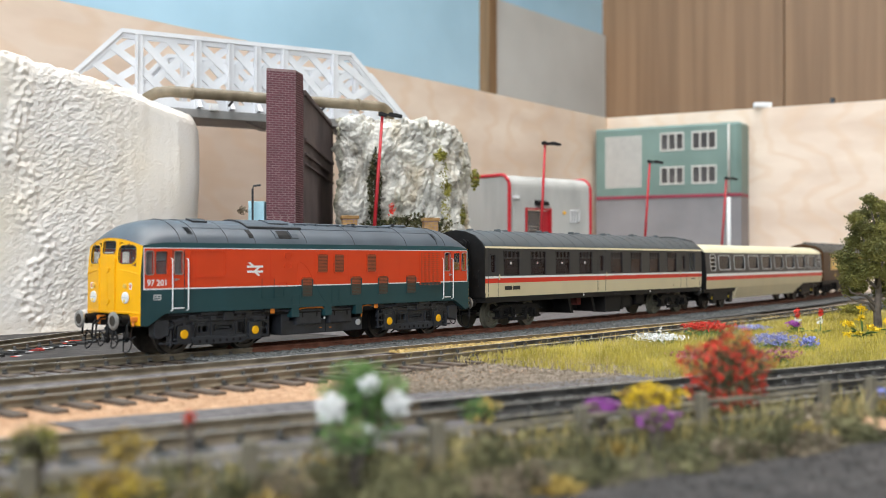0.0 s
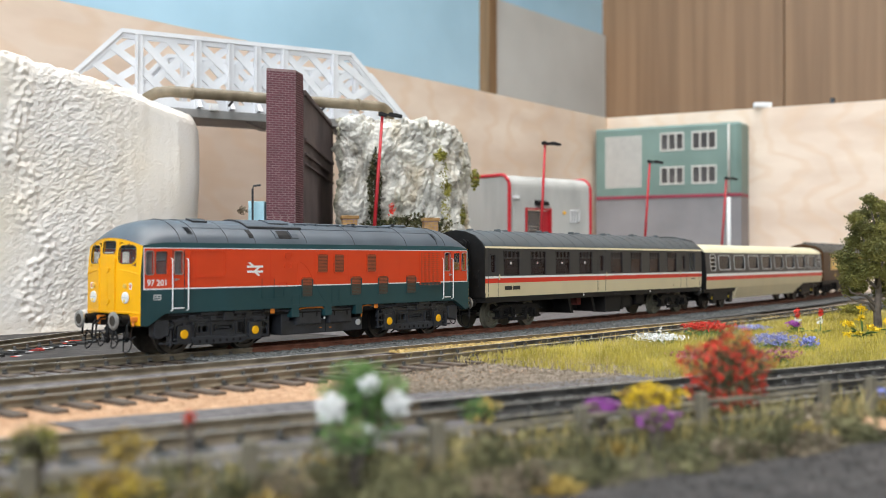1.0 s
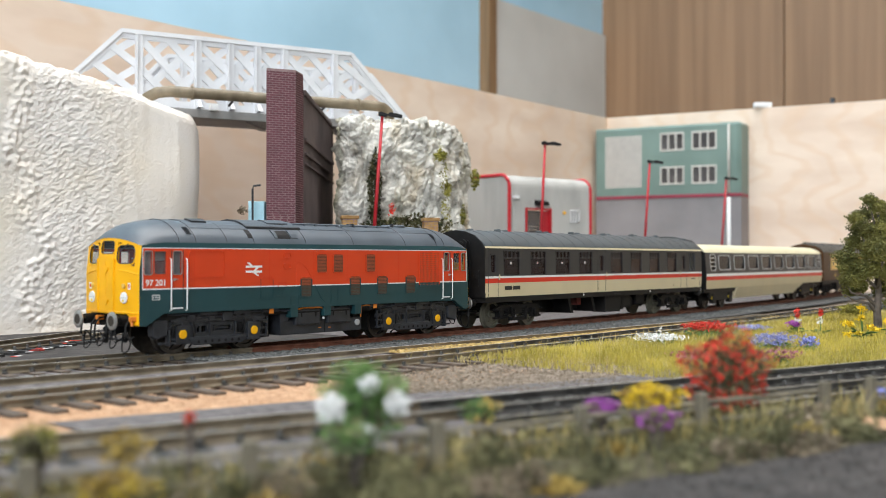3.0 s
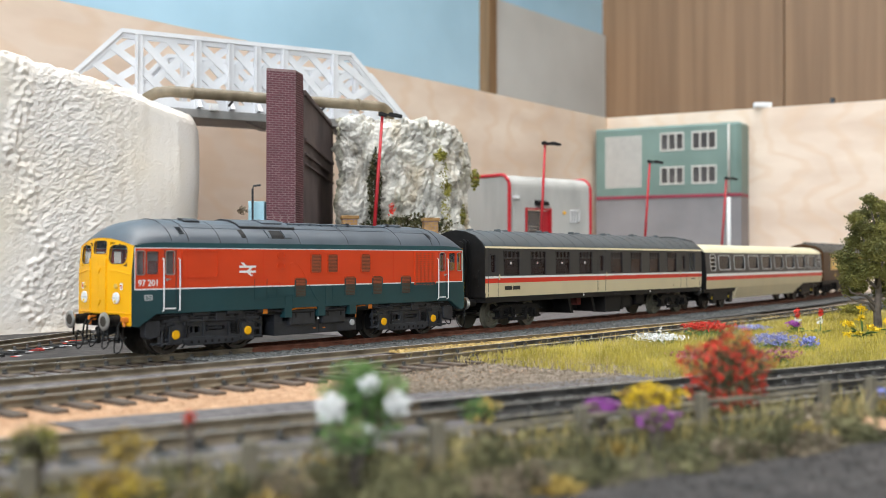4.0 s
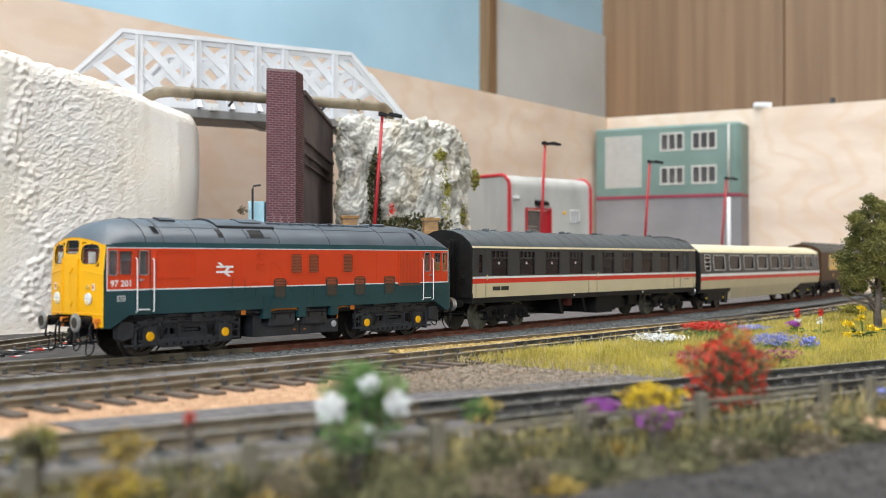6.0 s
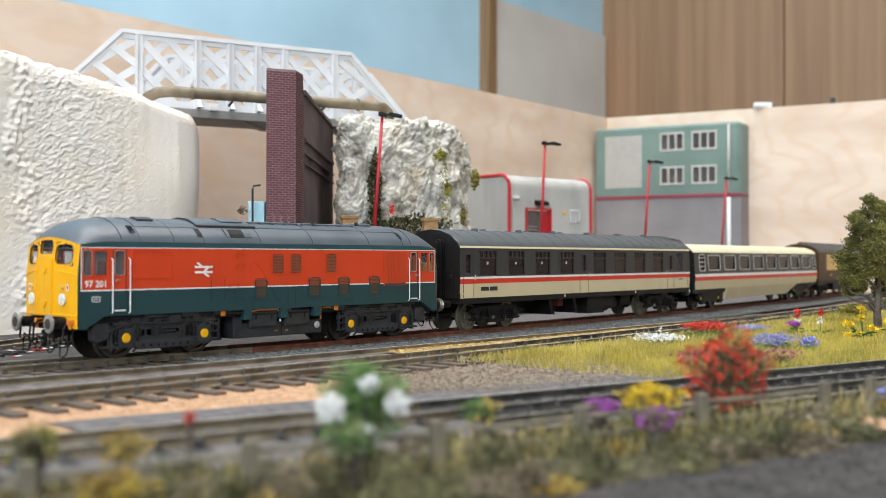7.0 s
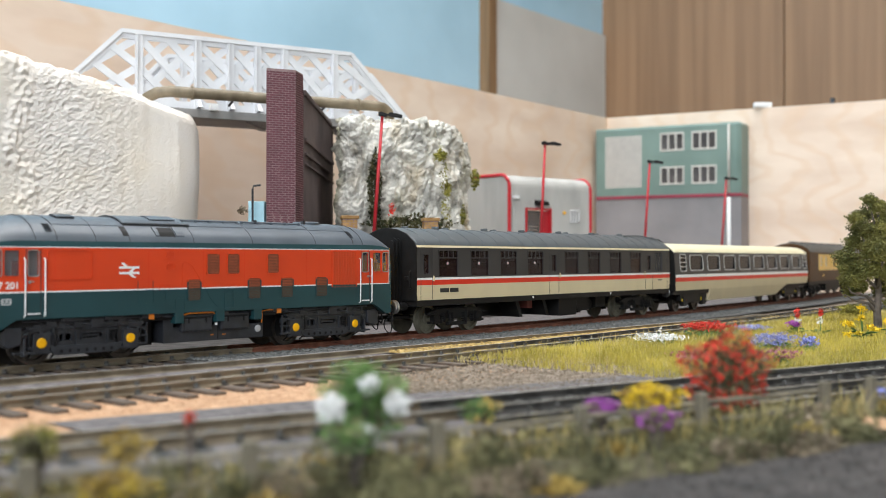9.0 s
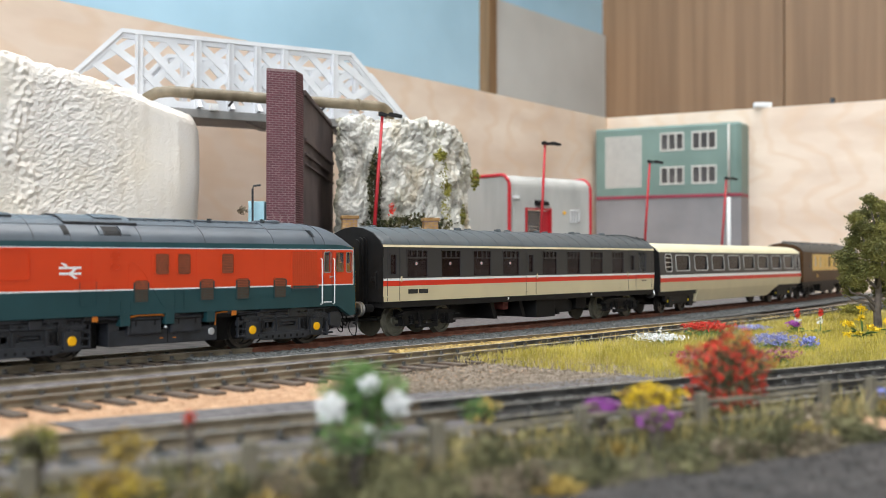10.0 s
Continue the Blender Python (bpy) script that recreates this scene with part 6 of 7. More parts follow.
def seats(parent, half, z, mt, step, top):
    bm = B()
    x = -half
    while x < half:
        for y in (-11.5, 11.5):
            box(bm, x - 2.2, x + 2.2, y - 5, y + 5, z, z + 5.5, 0.5)
            box(bm, x - 0.9, x + 0.9, y - 5, y + 5, z + 5, top, 0.5)
        x += step
    return part("seats", bm, mt, parent, "moulded brown coach seats")


coach = thing("passenger_coach", "grey and beige passenger coach with red and white stripe", "railway coach")
CH = 129.0
cw_ = [(97.5, 112.8), (72.0, 87.4), (46.8, 62.2), (21.6, 37.0), (-15.0, 0.2), (-39.6, -25.0), (-64.8, -50.4), (-89.8, -75.6)]
ch = [(a, b, 27.6, 40.4) for a, b in cw_] + [(119.8, 124.4, 29.0, 38.5), (8.4, 13.6, 29.0, 38.6), (-103, -97.6, 29.0, 38.6), (-118.5, -108.6, 27.9, 40.4)]
for sd in (1, -1):
    bm = B()
    strip(bm, -CH, CH, 27.3, 41.6, sd, 18.5, [(a, b, max(c, 27.6), d) for a, b, c, d in ch], y1=18.2)
    part("upper_side", bm, EXECGREY, coach, "dark grey window band")
    for z0, z1, mt, lb in ((41.6, 42.7, CREAM, "cream cantrail stripe"), (26.2, 27.3, WHITE, "white stripe"), (23.8, 26.2, STRIPE, "red stripe"), (16.7, 23.8, CREAM, "beige lower side")):
        bm = B()
        strip(bm, -CH, CH, z0, z1, sd, 18.5 if z0 > 20 else 18.2, y1=18.5 if z0 < 40 else 18.0)
        part("side_band", bm, mt, coach, lb)
    for i, (a, b, c, d) in enumerate(ch):
        bm = B()
        ring(bm, a + 0.3, b - 0.3, c + 0.3, d - 0.3, 0.5, 0.35, lambda u, v: (u, sd * 18.4, v), (0, sd * 0.15, 0))
        if b - a > 9 and i < 8:
            box(bm, a, b, sd * 18.2 - 0.15, sd * 18.2 + 0.15, 36.4, 36.9)
            for k in (1, 2, 3):
                x = a + (b - a) * k / 4
                box(bm, x - 0.18, x + 0.18, sd * 18.2 - 0.15, sd * 18.2 + 0.15, 36.9, d)
        w = part("window_frame", bm, EXECGREY if i < 8 else CHASSIS, coach)
        bm = B()
        box(bm, a, b, sd * 17.6 - 0.1, sd * 17.6 + 0.1, c, d)
        part("pane", bm, DARKGLASS if i != 11 else GLASS, w)
        if i < 4:
            bm = B()
            x = (a + b) / 2
            lathe(bm, [(0.75, sd * 17.75), (0.7, sd * 17.85)], (x, 0, 34.0), "y", 12)
            st = part("sticker", bm, WHITE, w, "round white window sticker")
            bm = B()
            lathe(bm, [(0.35, sd * 17.86), (0.33, sd * 17.9)], (x, 0, 34.0), "y", 8)
            part("sticker_dot", bm, STRIPE, coach)
    for x in (126.2, 117.8, 15.6, 6.2, -95.6, -105.0, -125.5):
        bm = B()
        box(bm, x - 0.12, x + 0.12, sd * 18.5 - 0.06, sd * 18.5 + 0.06, 17, 41.4)
        part("door_line", bm, CHASSIS, coach)
    for x in (116.8, 5.2, -94.4):
        bm = B()
        box(bm, x - 0.5, x + 0.5, *sorted((sd * 18.5, sd * 18.9)), 25.5, 28.2, 0.2)
        tube(bm, [(x + 9.6, sd * 18.5, 19), (x + 9.6, sd * 18.9, 18.8)], 0.5, 6)
        part("door_handle", bm, CREAM, coach, "brass-coloured door handle")
    # lettering shown as plain dark bars
    for a, b, z0, z1 in ((105.0, 111.8, 20.1, 22.1), (97.4, 104.2, 20.1, 22.1)):
        bm = B()
        strip(bm, a, b, z0, z1, sd, 18.46)
        part("lettering_bar", bm, PRINT, coach, "dark bar of lettering")
    for a, b in ((-118, -112), (-12, -4)):
        bm = B()
        strip(bm, a, b, 22.4 if a < -50 else 15.0, 23.0 if a < -50 else 15.4, sd, 18.62)
        part("small_print", bm, PRINT, coach)
    bm = B()
    box(bm, -CH + 0.5, CH - 0.5, *sorted((sd * 16.2, sd * 18.1)), 13.8, 16.7, 0.2)
    sb = part("solebar", bm, BLACK, coach, "black solebar")
    bm = B()
    for x in (31.5, -52):
        box(bm, x - 0.6, x + 0.6, *sorted((sd * 18.1, sd * 18.25)), 15.0, 16.2, 0.1)
    part("data_plate", bm, WHITE, sb)
bm = B()
for x0, x1 in ((38, 34), (12, 8), (-22, -26)):
    prism(bm, [(x0, 14), (x0 + 3, 14), (x1 + 3, 5), (x1, 5)], "y", -13, 13)
box(bm, -60, 60, -2, 2, 6, 13)
part("truss_frame", bm, BLACK, coach)
for a, b, y0, y1, z0, mt in ((-17.5, 1.5, 6, 15.5, 4.2, BLACK), (-35, -22, 4, 13, 6, BLACK), (17, 22, -2, 8, 9, SEAT), (40, 52, -12, 2, 6.5, BLACK), (-60, -48, -10, 10, 7, BLACK)):
    bm = B()
    box(bm, a, b, y0, y1, z0, 14, 0.4)
    part("underfloor_box", bm, mt, coach)
bm = B()
tube(bm, [(-44, -6, 9), (-44, 8, 9)], 3.4, 16)
part("vacuum_cylinder", bm, BLACK, coach)
bm = B()
box(bm, -CH + 1, CH - 1, -16.5, 16.5, 13.9, 17.5)
part("floor_pan", bm, BLACK, coach)
seats(coach, 110, 17.5, SEAT, 12.6, 31)
for x in (115.5, 17.0, 4.6, -94.0, -106):
    bm = B()
    box(bm, x - 0.4, x + 0.4, -17, 17, 17.5, 44)
    part("partition", bm, INTERIOR if x < -100 else SEAT, coach)
for e in (1, -1):
    bm = B()
    prism(bm, [(-18.3, 16.5), (18.3, 16.5), (18.3, 41.5), (16.6, 44.6), (12, 48.2), (6, 50.3), (0, 51), (-6, 50.3), (-12, 48.2), (-16.6, 44.6), (-18.3, 41.5)], "x", e * (CH - 0.6), e * (CH + 0.5), 0.2)
    en = part("end_wall", bm, BLACK, coach, "black coach end")
    for sd in (1, -1):
        bm = B()
        tube(bm, [(e * (CH + 0.4), sd * 15, 22), (e * (CH + 1.4), sd * 15, 22.5), (e * (CH + 1.4), sd * 15, 30), (e * (CH + 0.4), sd * 15, 30.5)], 0.35, 6)
        part("end_rail", bm, BLACK, en)
        bm = B()
        box(bm, *sorted((e * CH, e * (CH + 2))), sd * 13.5 - 1.2, sd * 13.5 + 1.2, 26, 28, 0.2)
        part("end_bracket", bm, BLACK, en)
    gangway(coach, e * (CH + 0.4), e, BLACK)
    buffers(coach, e * (CH + 8.5), e)
    bm = B()
    box(bm, *sorted((e * 118, e * 131)), -5, 5, 7.5, 9, 0.2)
    tube(bm, [(e * 129, 0, 8.2), (e * 139, 0, 8.2)], 0.9, 6)
    part("coupling", bm, BLACK, coach, "black tension coupling")
rf = coach_roof("roof", coach, CH, [(18.1, 42.7), (17.6, 43.8), (16.2, 45.4), (13.6, 47.3), (10, 49.1), (5, 50.6), (0, 51.2)], COACHROOF, [x * 11.6 - 121.8 for x in range(22)], "ribbed grey coach roof", 0.1)
for i, x in enumerate((112, 96, 80, 55, 38, 20, 2, -18, -36, -55, -72, -90)):
    bm = B()
    y = 3.2 if i % 2 else -3.2
    lathe(bm, [(1.5, 50.4), (1.5, 51.6), (1.1, 52.2)], (x, y, 0), "z", 10)
    box(bm, x + 1.8, x + 2.6, y - 1, y + 1, 50.5, 52.0, 0.2)
    part("roof_vent", bm, COACHROOF, rf)
bm = B()
tube(bm, [(-90, 6, 50.6), (-96, 7, 51.0), (-112, 7, 51.0), (-118, 12, 49), (-127, 12, 49)], 0.4, 6)
part("roof_pipe", bm, COACHROOF, rf)
for c in (93, -93):
    bogie_mk(coach, c, BLACK)
    for a in (-17, 17):
        wheelset(coach, c + a, 7.0, WHEELC, "pale metal wheelset")

# tilting-train style trailer with a deep skirt
trailer = thing("trailer_coach", "smooth cream-roofed trailer coach with deep beige skirt", "railway coach")
TH2 = 149.0
tw = [(98.5, 124.5), (66.0, 92.0), (33.5, 59.5), (1.0, 27.0), (-31.5, -5.5), (-64.0, -38.0), (-96.5, -70.5), (-129, -103)]
th_ = [(a + 1.0, b - 1.0, 28.0, 38.9) for a, b in tw] + [(129.5, 140.5, 27.6, 39.4), (-145.5, -135.5, 27.6, 39.4)]
for sd in (1, -1):
    bm = B()
    strip(bm, -TH2, TH2, 25.6, 40.6, sd, 18.3, th_, y1=17.2)
    part("upper_side", bm, EXECGREY, trailer, "dark grey window band")
    for z0, z1, y0, y1, mt, lb in ((23.6, 25.6, 18.4, 18.3, WHITE, "white stripe"), (20.9, 23.6, 18.4, 18.4, STRIPE, "red stripe"), (14.8, 20.9, 17.6, 18.4, CREAM, "beige lower side")):
        bm = B()
        strip(bm, -TH2, TH2, z0, z1, sd, y0, y1=y1)
        part("side_band", bm, mt, trailer, lb)
    bm = B()
    vs = [bm.verts.new((x, sd * y, z)) for x, y, z in ((84, 17.6, 14.8), (-90, 17.6, 14.8), (-66, 15.4, 6.6), (84, 15.4, 6.6))]
    bm.faces.new(vs)
    vs = [bm.verts.new((x, sd * y, z)) for x, y, z in ((84, 17.6, 14.8), (84, 15.4, 6.6), (84, 10, 6.6), (84, 10, 14.8))]
    bm.faces.new(vs)
    part("skirt", bm, CREAM, trailer, "deep beige skirt")
    for i, (a, b, c, d) in enumerate(th_):
        bm = B()
        ring(bm, a + 0.5, b - 0.5, c + 0.5, d - 0.5, 1.8, 0.7, lambda u, v: (u, sd * (18.3 - 1.1 * (v - 26.4) / 14.2), v), (0, sd * 0.2, 0))
        w = part("window_frame", bm, INTERIOR, trailer, "grey rounded window frame")
        bm = B()
        box(bm, a, b, sd * 16.9 - 0.1, sd * 16.9 + 0.1, c, d)
        part("pane", bm, SMOKEGLASS, w)
        if i >= 8:
            bm = B()
            for k in range(3):
                box(bm, a, b, sd * 17.6 - 0.2, sd * 17.6 + 0.2, c + 3 + 3 * k, c + 3.5 + 3 * k)
            part("window_bar", bm, STEEL, w)
    for c in (110, -110):
        bm = B()
        prism(bm, [(c - 24, 12), (c + 24, 12), (c + 24, 8), (c + 12, 6), (c - 12, 6), (c - 24, 8)], "y", sd * 12.5, sd * 15, 0.3)
        for a in (-17, 17):
            prism(bm, rounded(c + a - 3, c + a + 3, 4, 11, 1), "y", sd * 13, sd * 16)
        fr = part("bogie_frame", bm, BLACK, trailer, "black bogie side frame")
        for a, mt in ((-21, PETR), (13, PETR), (-14, PETY), (20, PETY)):
            bm = B()
            box(bm, c + a - 0.9, c + a + 0.9, *sorted((sd * 14.6, sd * 15.4)), 7.2, 9.0, 0.3)
            part("axle_fitting", bm, mt, fr, "small red or yellow fitting")
bm = B()
box(bm, -TH2 + 1, TH2 - 1, -16, 16, 12, 16)
box(bm, -62, 82, -12, 12, 7, 12)
part("floor_pan", bm, BLACK, trailer)
seats(trailer, 125, 16, SEAT, 13.4, 31)
bm = B()
tube(bm, [(60, -5, 6.8), (60, 5, 6.8)], 2.4, 10)
part("underfloor_tank", bm, BLACK, trailer)
for e in (1, -1):
    bm = B()
    prism(bm, [(-18, 14.8), (18, 14.8), (18, 26), (17, 40.4), (13, 44.2), (6, 46), (-6, 46), (-13, 44.2), (-17, 40.4), (-18, 26)], "x", e * (TH2 - 0.8), e * (TH2 + 0.4), 0.2)
    part("end_wall", bm, BLACK, trailer, "black coach end")
    gangway(trailer, e * (TH2 + 0.3), e, BLACK, z1=43)
coach_roof("roof", trailer, TH2, [(17.2, 40.6), (16.6, 42.0), (15.0, 43.6), (12.2, 45.1), (8, 46.2), (0, 46.8)], PALECREAM, [], "smooth pale cream roof", 0.12)
for c in (110, -110):
    for a in (-17, 17):
        wheelset(trailer, c + a, 6.5, WHEELM, "dark metal wheelset")
bm = B()
tube(bm, [(TH2, 0, 8.2), (TH2 + 4, 0, 8.2)], 0.9, 6)
tube(bm, [(-TH2, 0, 8.2), (-TH2 - 4, 0, 8.2)], 0.9, 6)
part("coupling", bm, BLACK, trailer)

# umber and cream saloon
saloon = thing("saloon_coach", "umber-brown and golden-cream saloon coach", "railway coach")
SH = 124.0
sw = [(72, 81), (52, 61), (36, 41), (12, 26), (-12, 2), (-36, -22), (-60, -46), (-84, -70)]
for sd in (1, -1):
    bm = B()
    strip(bm, -88, 90, 25.4, 40.4, sd, 18.2, [(a, b, 28.4, 38.6) for a, b in sw])
    part("upper_side", bm, PCREAM, saloon, "golden cream window band")
    bm = B()
    strip(bm, -SH, SH, 15.6, 25.4, sd, 18.0, y1=18.25)
    strip(bm, 90, SH, 25.4, 42.4, sd, 18.25)
    strip(bm, -SH, -88, 25.4, 42.4, sd, 18.25)
    strip(bm, -88, 90, 40.4, 42.4, sd, 18.2)
    part("lower_side", bm, UMBER, saloon, "umber brown panelling")
    for a, b in sw:
        bm = B()
        ring(bm, a + 0.4, b - 0.4, 28.8, 38.2, 0.4, 0.5, lambda u, v: (u, sd * 18.2, v), (0, sd * 0.2, 0))
        w = part("window_frame", bm, PCREAM, saloon)
        bm = B()
        box(bm, a, b, sd * 17.4 - 0.1, sd * 17.4 + 0.1, 28.4, 38.6)
        part("pane", bm, GREYPANEL if b - a < 10 else DARKGLASS, w, "pale blind behind glass" if b - a < 10 else "")
    bm = B()
    lathe(bm, [(1.6, sd * 18.2), (1.5, sd * 18.4)], (70, 0, 20.6), "y", 14)
    part("crest", bm, PCREAM, saloon, "small round gilt crest")
    bm = B()
    lathe(bm, [(1.2, sd * 18.2), (1.1, sd * 18.6)], (100, 0, 30), "y", 14)
    part("grab_handle", bm, CHASSIS, saloon)
bm = B()
box(bm, -SH + 1, SH - 1, -17, 17, 12.6, 16.6)
box(bm, -30, 30, -12, 12, 5, 12.6)
part("floor_pan", bm, BLACK, saloon)
seats(saloon, 100, 16.6, SEAT, 14, 30)
for e in (1, -1):
    bm = B()
    prism(bm, [(-18.2, 15.6), (18.2, 15.6), (18.2, 42), (16, 45.4), (11, 48.4), (0, 50.4), (-11, 48.4), (-16, 45.4), (-18.2, 42)], "x", e * (SH - 0.6), e * (SH + 0.5), 0.2)
    part("end_wall", bm, UMBER, saloon)
    gangway(saloon, e * (SH + 0.4), e, BLACK)
    buffers(saloon, e * (SH + 7.5), e)
rf = coach_roof("roof", saloon, SH, [(18.2, 42.4), (17.4, 44.2), (15.4, 46.3), (11.4, 48.6), (6, 50.2), (0, 50.8)], BROWNROOF, [x * 20 - 110 for x in range(12)], "dark grey-brown roof", 0.12)
for x in (108, 92, 70, 44, 20, -10, -40, -70, -100):
    bm = B()
    box(bm, x - 3, x + 3, -4, 1, 50.2, 52.2, 0.5)
    part("roof_vent", bm, BROWNROOF, rf)
for c in (88, -88):
    bogie_mk(saloon, c, BLACK)
    for a in (-17, 17):
        wheelset(saloon, c + a, 7.0, WHEELM, "dark metal wheelset")

# ---- grass bank, flowers and tree ----
random.seed(21)


def at_pixel_ratio(r, off):
    """The point on the line beside the front track (moved by off) that lies in the direction x / y = r from the origin."""
    b = DP + DN * off
    k = (r * b.y - b.x) / (DD.x - r * DD.y)
    return b + DD * k


band("grass_bank", lambda s: 97, lambda s: min(dlat(s, -7), 330), -97, -760, -3.6, GRASSBED, "dry green grass bank between the tracks", rough=6, kind="stuff")
rng = np.random.default_rng(4)


def blades(name, spots, hmin, hmax, width, material, label, lean=0.5):
    n = len(spots)
    p = np.asarray([tuple(q) for q in spots])
    h = rng.uniform(hmin, hmax, (n, 1))
    a = rng.uniform(0, 6.28, n)
    side = np.stack([np.cos(a), np.sin(a), 0 * a], 1) * width / 2
    tip = p + np.concatenate([rng.normal(0, lean, (n, 2)) * h * 0.5, h], 1)
    mid = p * 0.45 + tip * 0.55 + np.array([0, 0, 0.12]) * h
    v = np.stack([p - side, p + side, mid + side * 0.7, mid - side * 0.7, tip], 1).reshape(-1, 3)
    f = []
    for i in range(n):
        o = 5 * i
        f.append((o, o + 1, o + 2, o + 3))
        f.append((o + 3, o + 2, o + 4))
    return tagged(mesh_part(name, v, f, material), label, "grass", kind="stuff")


def grass_spots(n, thin):
    out = []
    while len(out) < n:
        s = -72 - 440 * random.random() ** 1.25
        lat = random.uniform(94, min(dlat(s, -6), 260))
        edge = -90 + 10 * noise.noise((lat * 0.06, 2.2, 0)) - 0.08 * (lat - 97)
        if s > edge and random.random() > 0.2:
            continue
        if noise.noise((s * 0.05, lat * 0.05, thin)) < random.uniform(-0.7, 0.1):
            continue
        out.append(L(s, lat, -3.8))
    return out


blades("grass", grass_spots(60000, 0.0), 2.0, 5.4, 0.24, GRASS, "upright green-yellow static grass")
blades("straw", grass_spots(22000, 3.0), 1.6, 4.6, 0.20, GRASSY, "straw-coloured dry grass", 0.8)
blades("weeds", [L(random.uniform(-220, -60), random.choice((random.gauss(70, 2.5), random.gauss(96, 4))), -3.0) for _ in range(900)], 1.5, 4.0, 0.28, GRASSY, "thin straw weeds along the rails", 0.9)
blades("tall_grass", [L(-100 - 320 * random.random(), random.uniform(98, 140), -3.8) for _ in range(260)], 6.0, 9.5, 0.24, GRASSY, "scattered taller grass stalks", 0.6)


def patch(name, x, y, z, rx, ry, rz, count, size, petal, label, group="", green=FRESH, seed=0):
    f = thing(name, label, "flowers", group)
    tufts("leaves", (x, y, (z - 3.8) / 2 - 0.5), (rx * 0.9, ry * 0.9, max(1.5, (z + 3.8) / 2)), int(count * 0.7), size * 1.1, green, parent=f, seed=seed + 100, shell=0.1)
    tufts("blossom", (x, y, z), (rx, ry, rz), count, size, petal, parent=f, seed=seed + 200, shell=0.2)
    return f


patch("white_flowers", 99, 480, 0.6, 13, 17, 1.6, 620, 0.75, PETW, "low drift of small white flowers in the grass", seed=1)
patch("white_flower_spray", 98, 476, 4.0, 1.2, 1.2, 3.0, 30, 0.6, PETW, "tall spray of white flowers", seed=16)
patch("red_flowers", 129, 514, 3.6, 14, 9, 2.4, 900, 0.7, PETR, "dense low bed of bright red flowers", seed=2)
patch("blue_flowers", 138, 441, 2.8, 11, 8, 3.0, 900, 0.5, PETB, "mound of blue-violet flowers", "blue flower mounds", seed=3)
patch("blue_flowers", 152, 439, 1.8, 4.6, 4, 2.6, 220, 0.7, PETB, "small mound of blue-violet flowers", "blue flower mounds", seed=4)
patch("blue_flowers", 158, 540, 1.4, 10, 6, 1.6, 260, 0.6, PETB, "pale far mound of blue flowers", "blue flower mounds", seed=5)
patch("pink_flowers", 120, 378, 2.2, 8.5, 5, 2.4, 300, 0.6, PETK, "dusky pink heather clump", "heather clumps", seed=6)
patch("pink_flowers", 89, 382, 1.0, 6.5, 4, 2.6, 240, 0.6, PETK, "dusky pink heather clump in the grass", "heather clumps", seed=7)
patch("purple_flowers", 179, 538, 3.2, 4.5, 3.5, 1.8, 130, 0.8, PETP, "purple flowers beneath red spikes", seed=8)
patch("yellow_bush", 272, 702, 3.0, 10, 8, 3.6, 700, 0.8, MOSS, "yellow-green bushy tuft beyond the grass", green=MOSS, seed=9)


def spike(x, y, label, big=1.0):
    f = thing("flower_spike", label, "flowers", "red flower spikes")
    bm = B()
    tube(bm, [(x, y, -4.2), (x + 0.3, y, 1), (x, y, 6)], 0.3, 5)
    part("stem", bm, FRESH, f)
    tufts("blossom", (x, y, 4.6), (1.9, 1.9, 1.8), 50, 0.7, PETW, parent=f, seed=int(x), shell=0.2)
    tufts("red_head", (x + 0.2, y, 8.6), (1.5 * big, 1.5 * big, 3.2 * big), 90, 0.7, PETR, parent=f, seed=int(x) + 1, shell=0.2)
    for k in range(4):
        bm = B()
        a = k * 1.7
        d = Vector((math.cos(a), math.sin(a), 0))
        n = Vector((-d.y, d.x, 0))
        o = Vector((x, y, -3.5))
        q = [o, o + d * 3 + n * 1.2 + Vector((0, 0, 3)), o + d * 6.5 + Vector((0, 0, 3.6)), o + d * 3 - n * 1.2 + Vector((0, 0, 3))]
        bm.faces.new([bm.verts.new(p) for p in q])
        part("leaf", bm, FRESH, f)


spike(180.5, 538, "red and white flower spike among purple flowers", 1.0)
spike(193, 540, "slender red and white flower spike in the grass", 0.75)


def big_flower(x, y, heads, petal, label):
    f = thing("yellow_flowers", label, "flowers", "yellow flowers")
    for i, (dx, z) in enumerate(heads):
        bm = B()
        tube(bm, [(x, y, -4.2), (x + dx * 0.4, y, z * 0.4 - 1), (x + dx, y, z - 0.5)], 0.28, 5)
        part("stem", bm, FRESH, f)
        tufts("blossom", (x + dx, y - 0.5, z), (2.2, 2.0, 1.8), 60, 0.85, petal, parent=f, seed=int(x) + 3 * i, shell=0.1)
    for k in range(6):
        bm = B()
        a = 0.4 + k * 1.05
        d = Vector((math.cos(a), math.sin(a), 0))
        n = Vector((-d.y, d.x, 0))
        o = Vector((x, y, -1.5 + 0.8 * (k % 3)))
        q = [o, o + d * 3.5 + n * 1.5 + Vector((0, 0, 1.6)), o + d * 7.5 + Vector((0, 0, 1.0)), o + d * 3.5 - n * 1.5 + Vector((0, 0, 1.6))]
        bm.faces.new([bm.verts.new(p) for p in q])
        part("leaf", bm, FRESH, f)


big_flower(201, 505, [(-8.5, 5.8), (-6, 4.8), (-1.2, 8.5), (-0.8, 12.6), (3.4, 3.6), (-2.5, 0.5), (5.2, 2.2), (-7.5, 0.2)], PETY, "tall yellow flowers with broad green leaves")
big_flower(223, 520, [(-4.5, 5.5), (0, 3), (2, 6)], PETY, "yellow flowers beside the tree trunk")

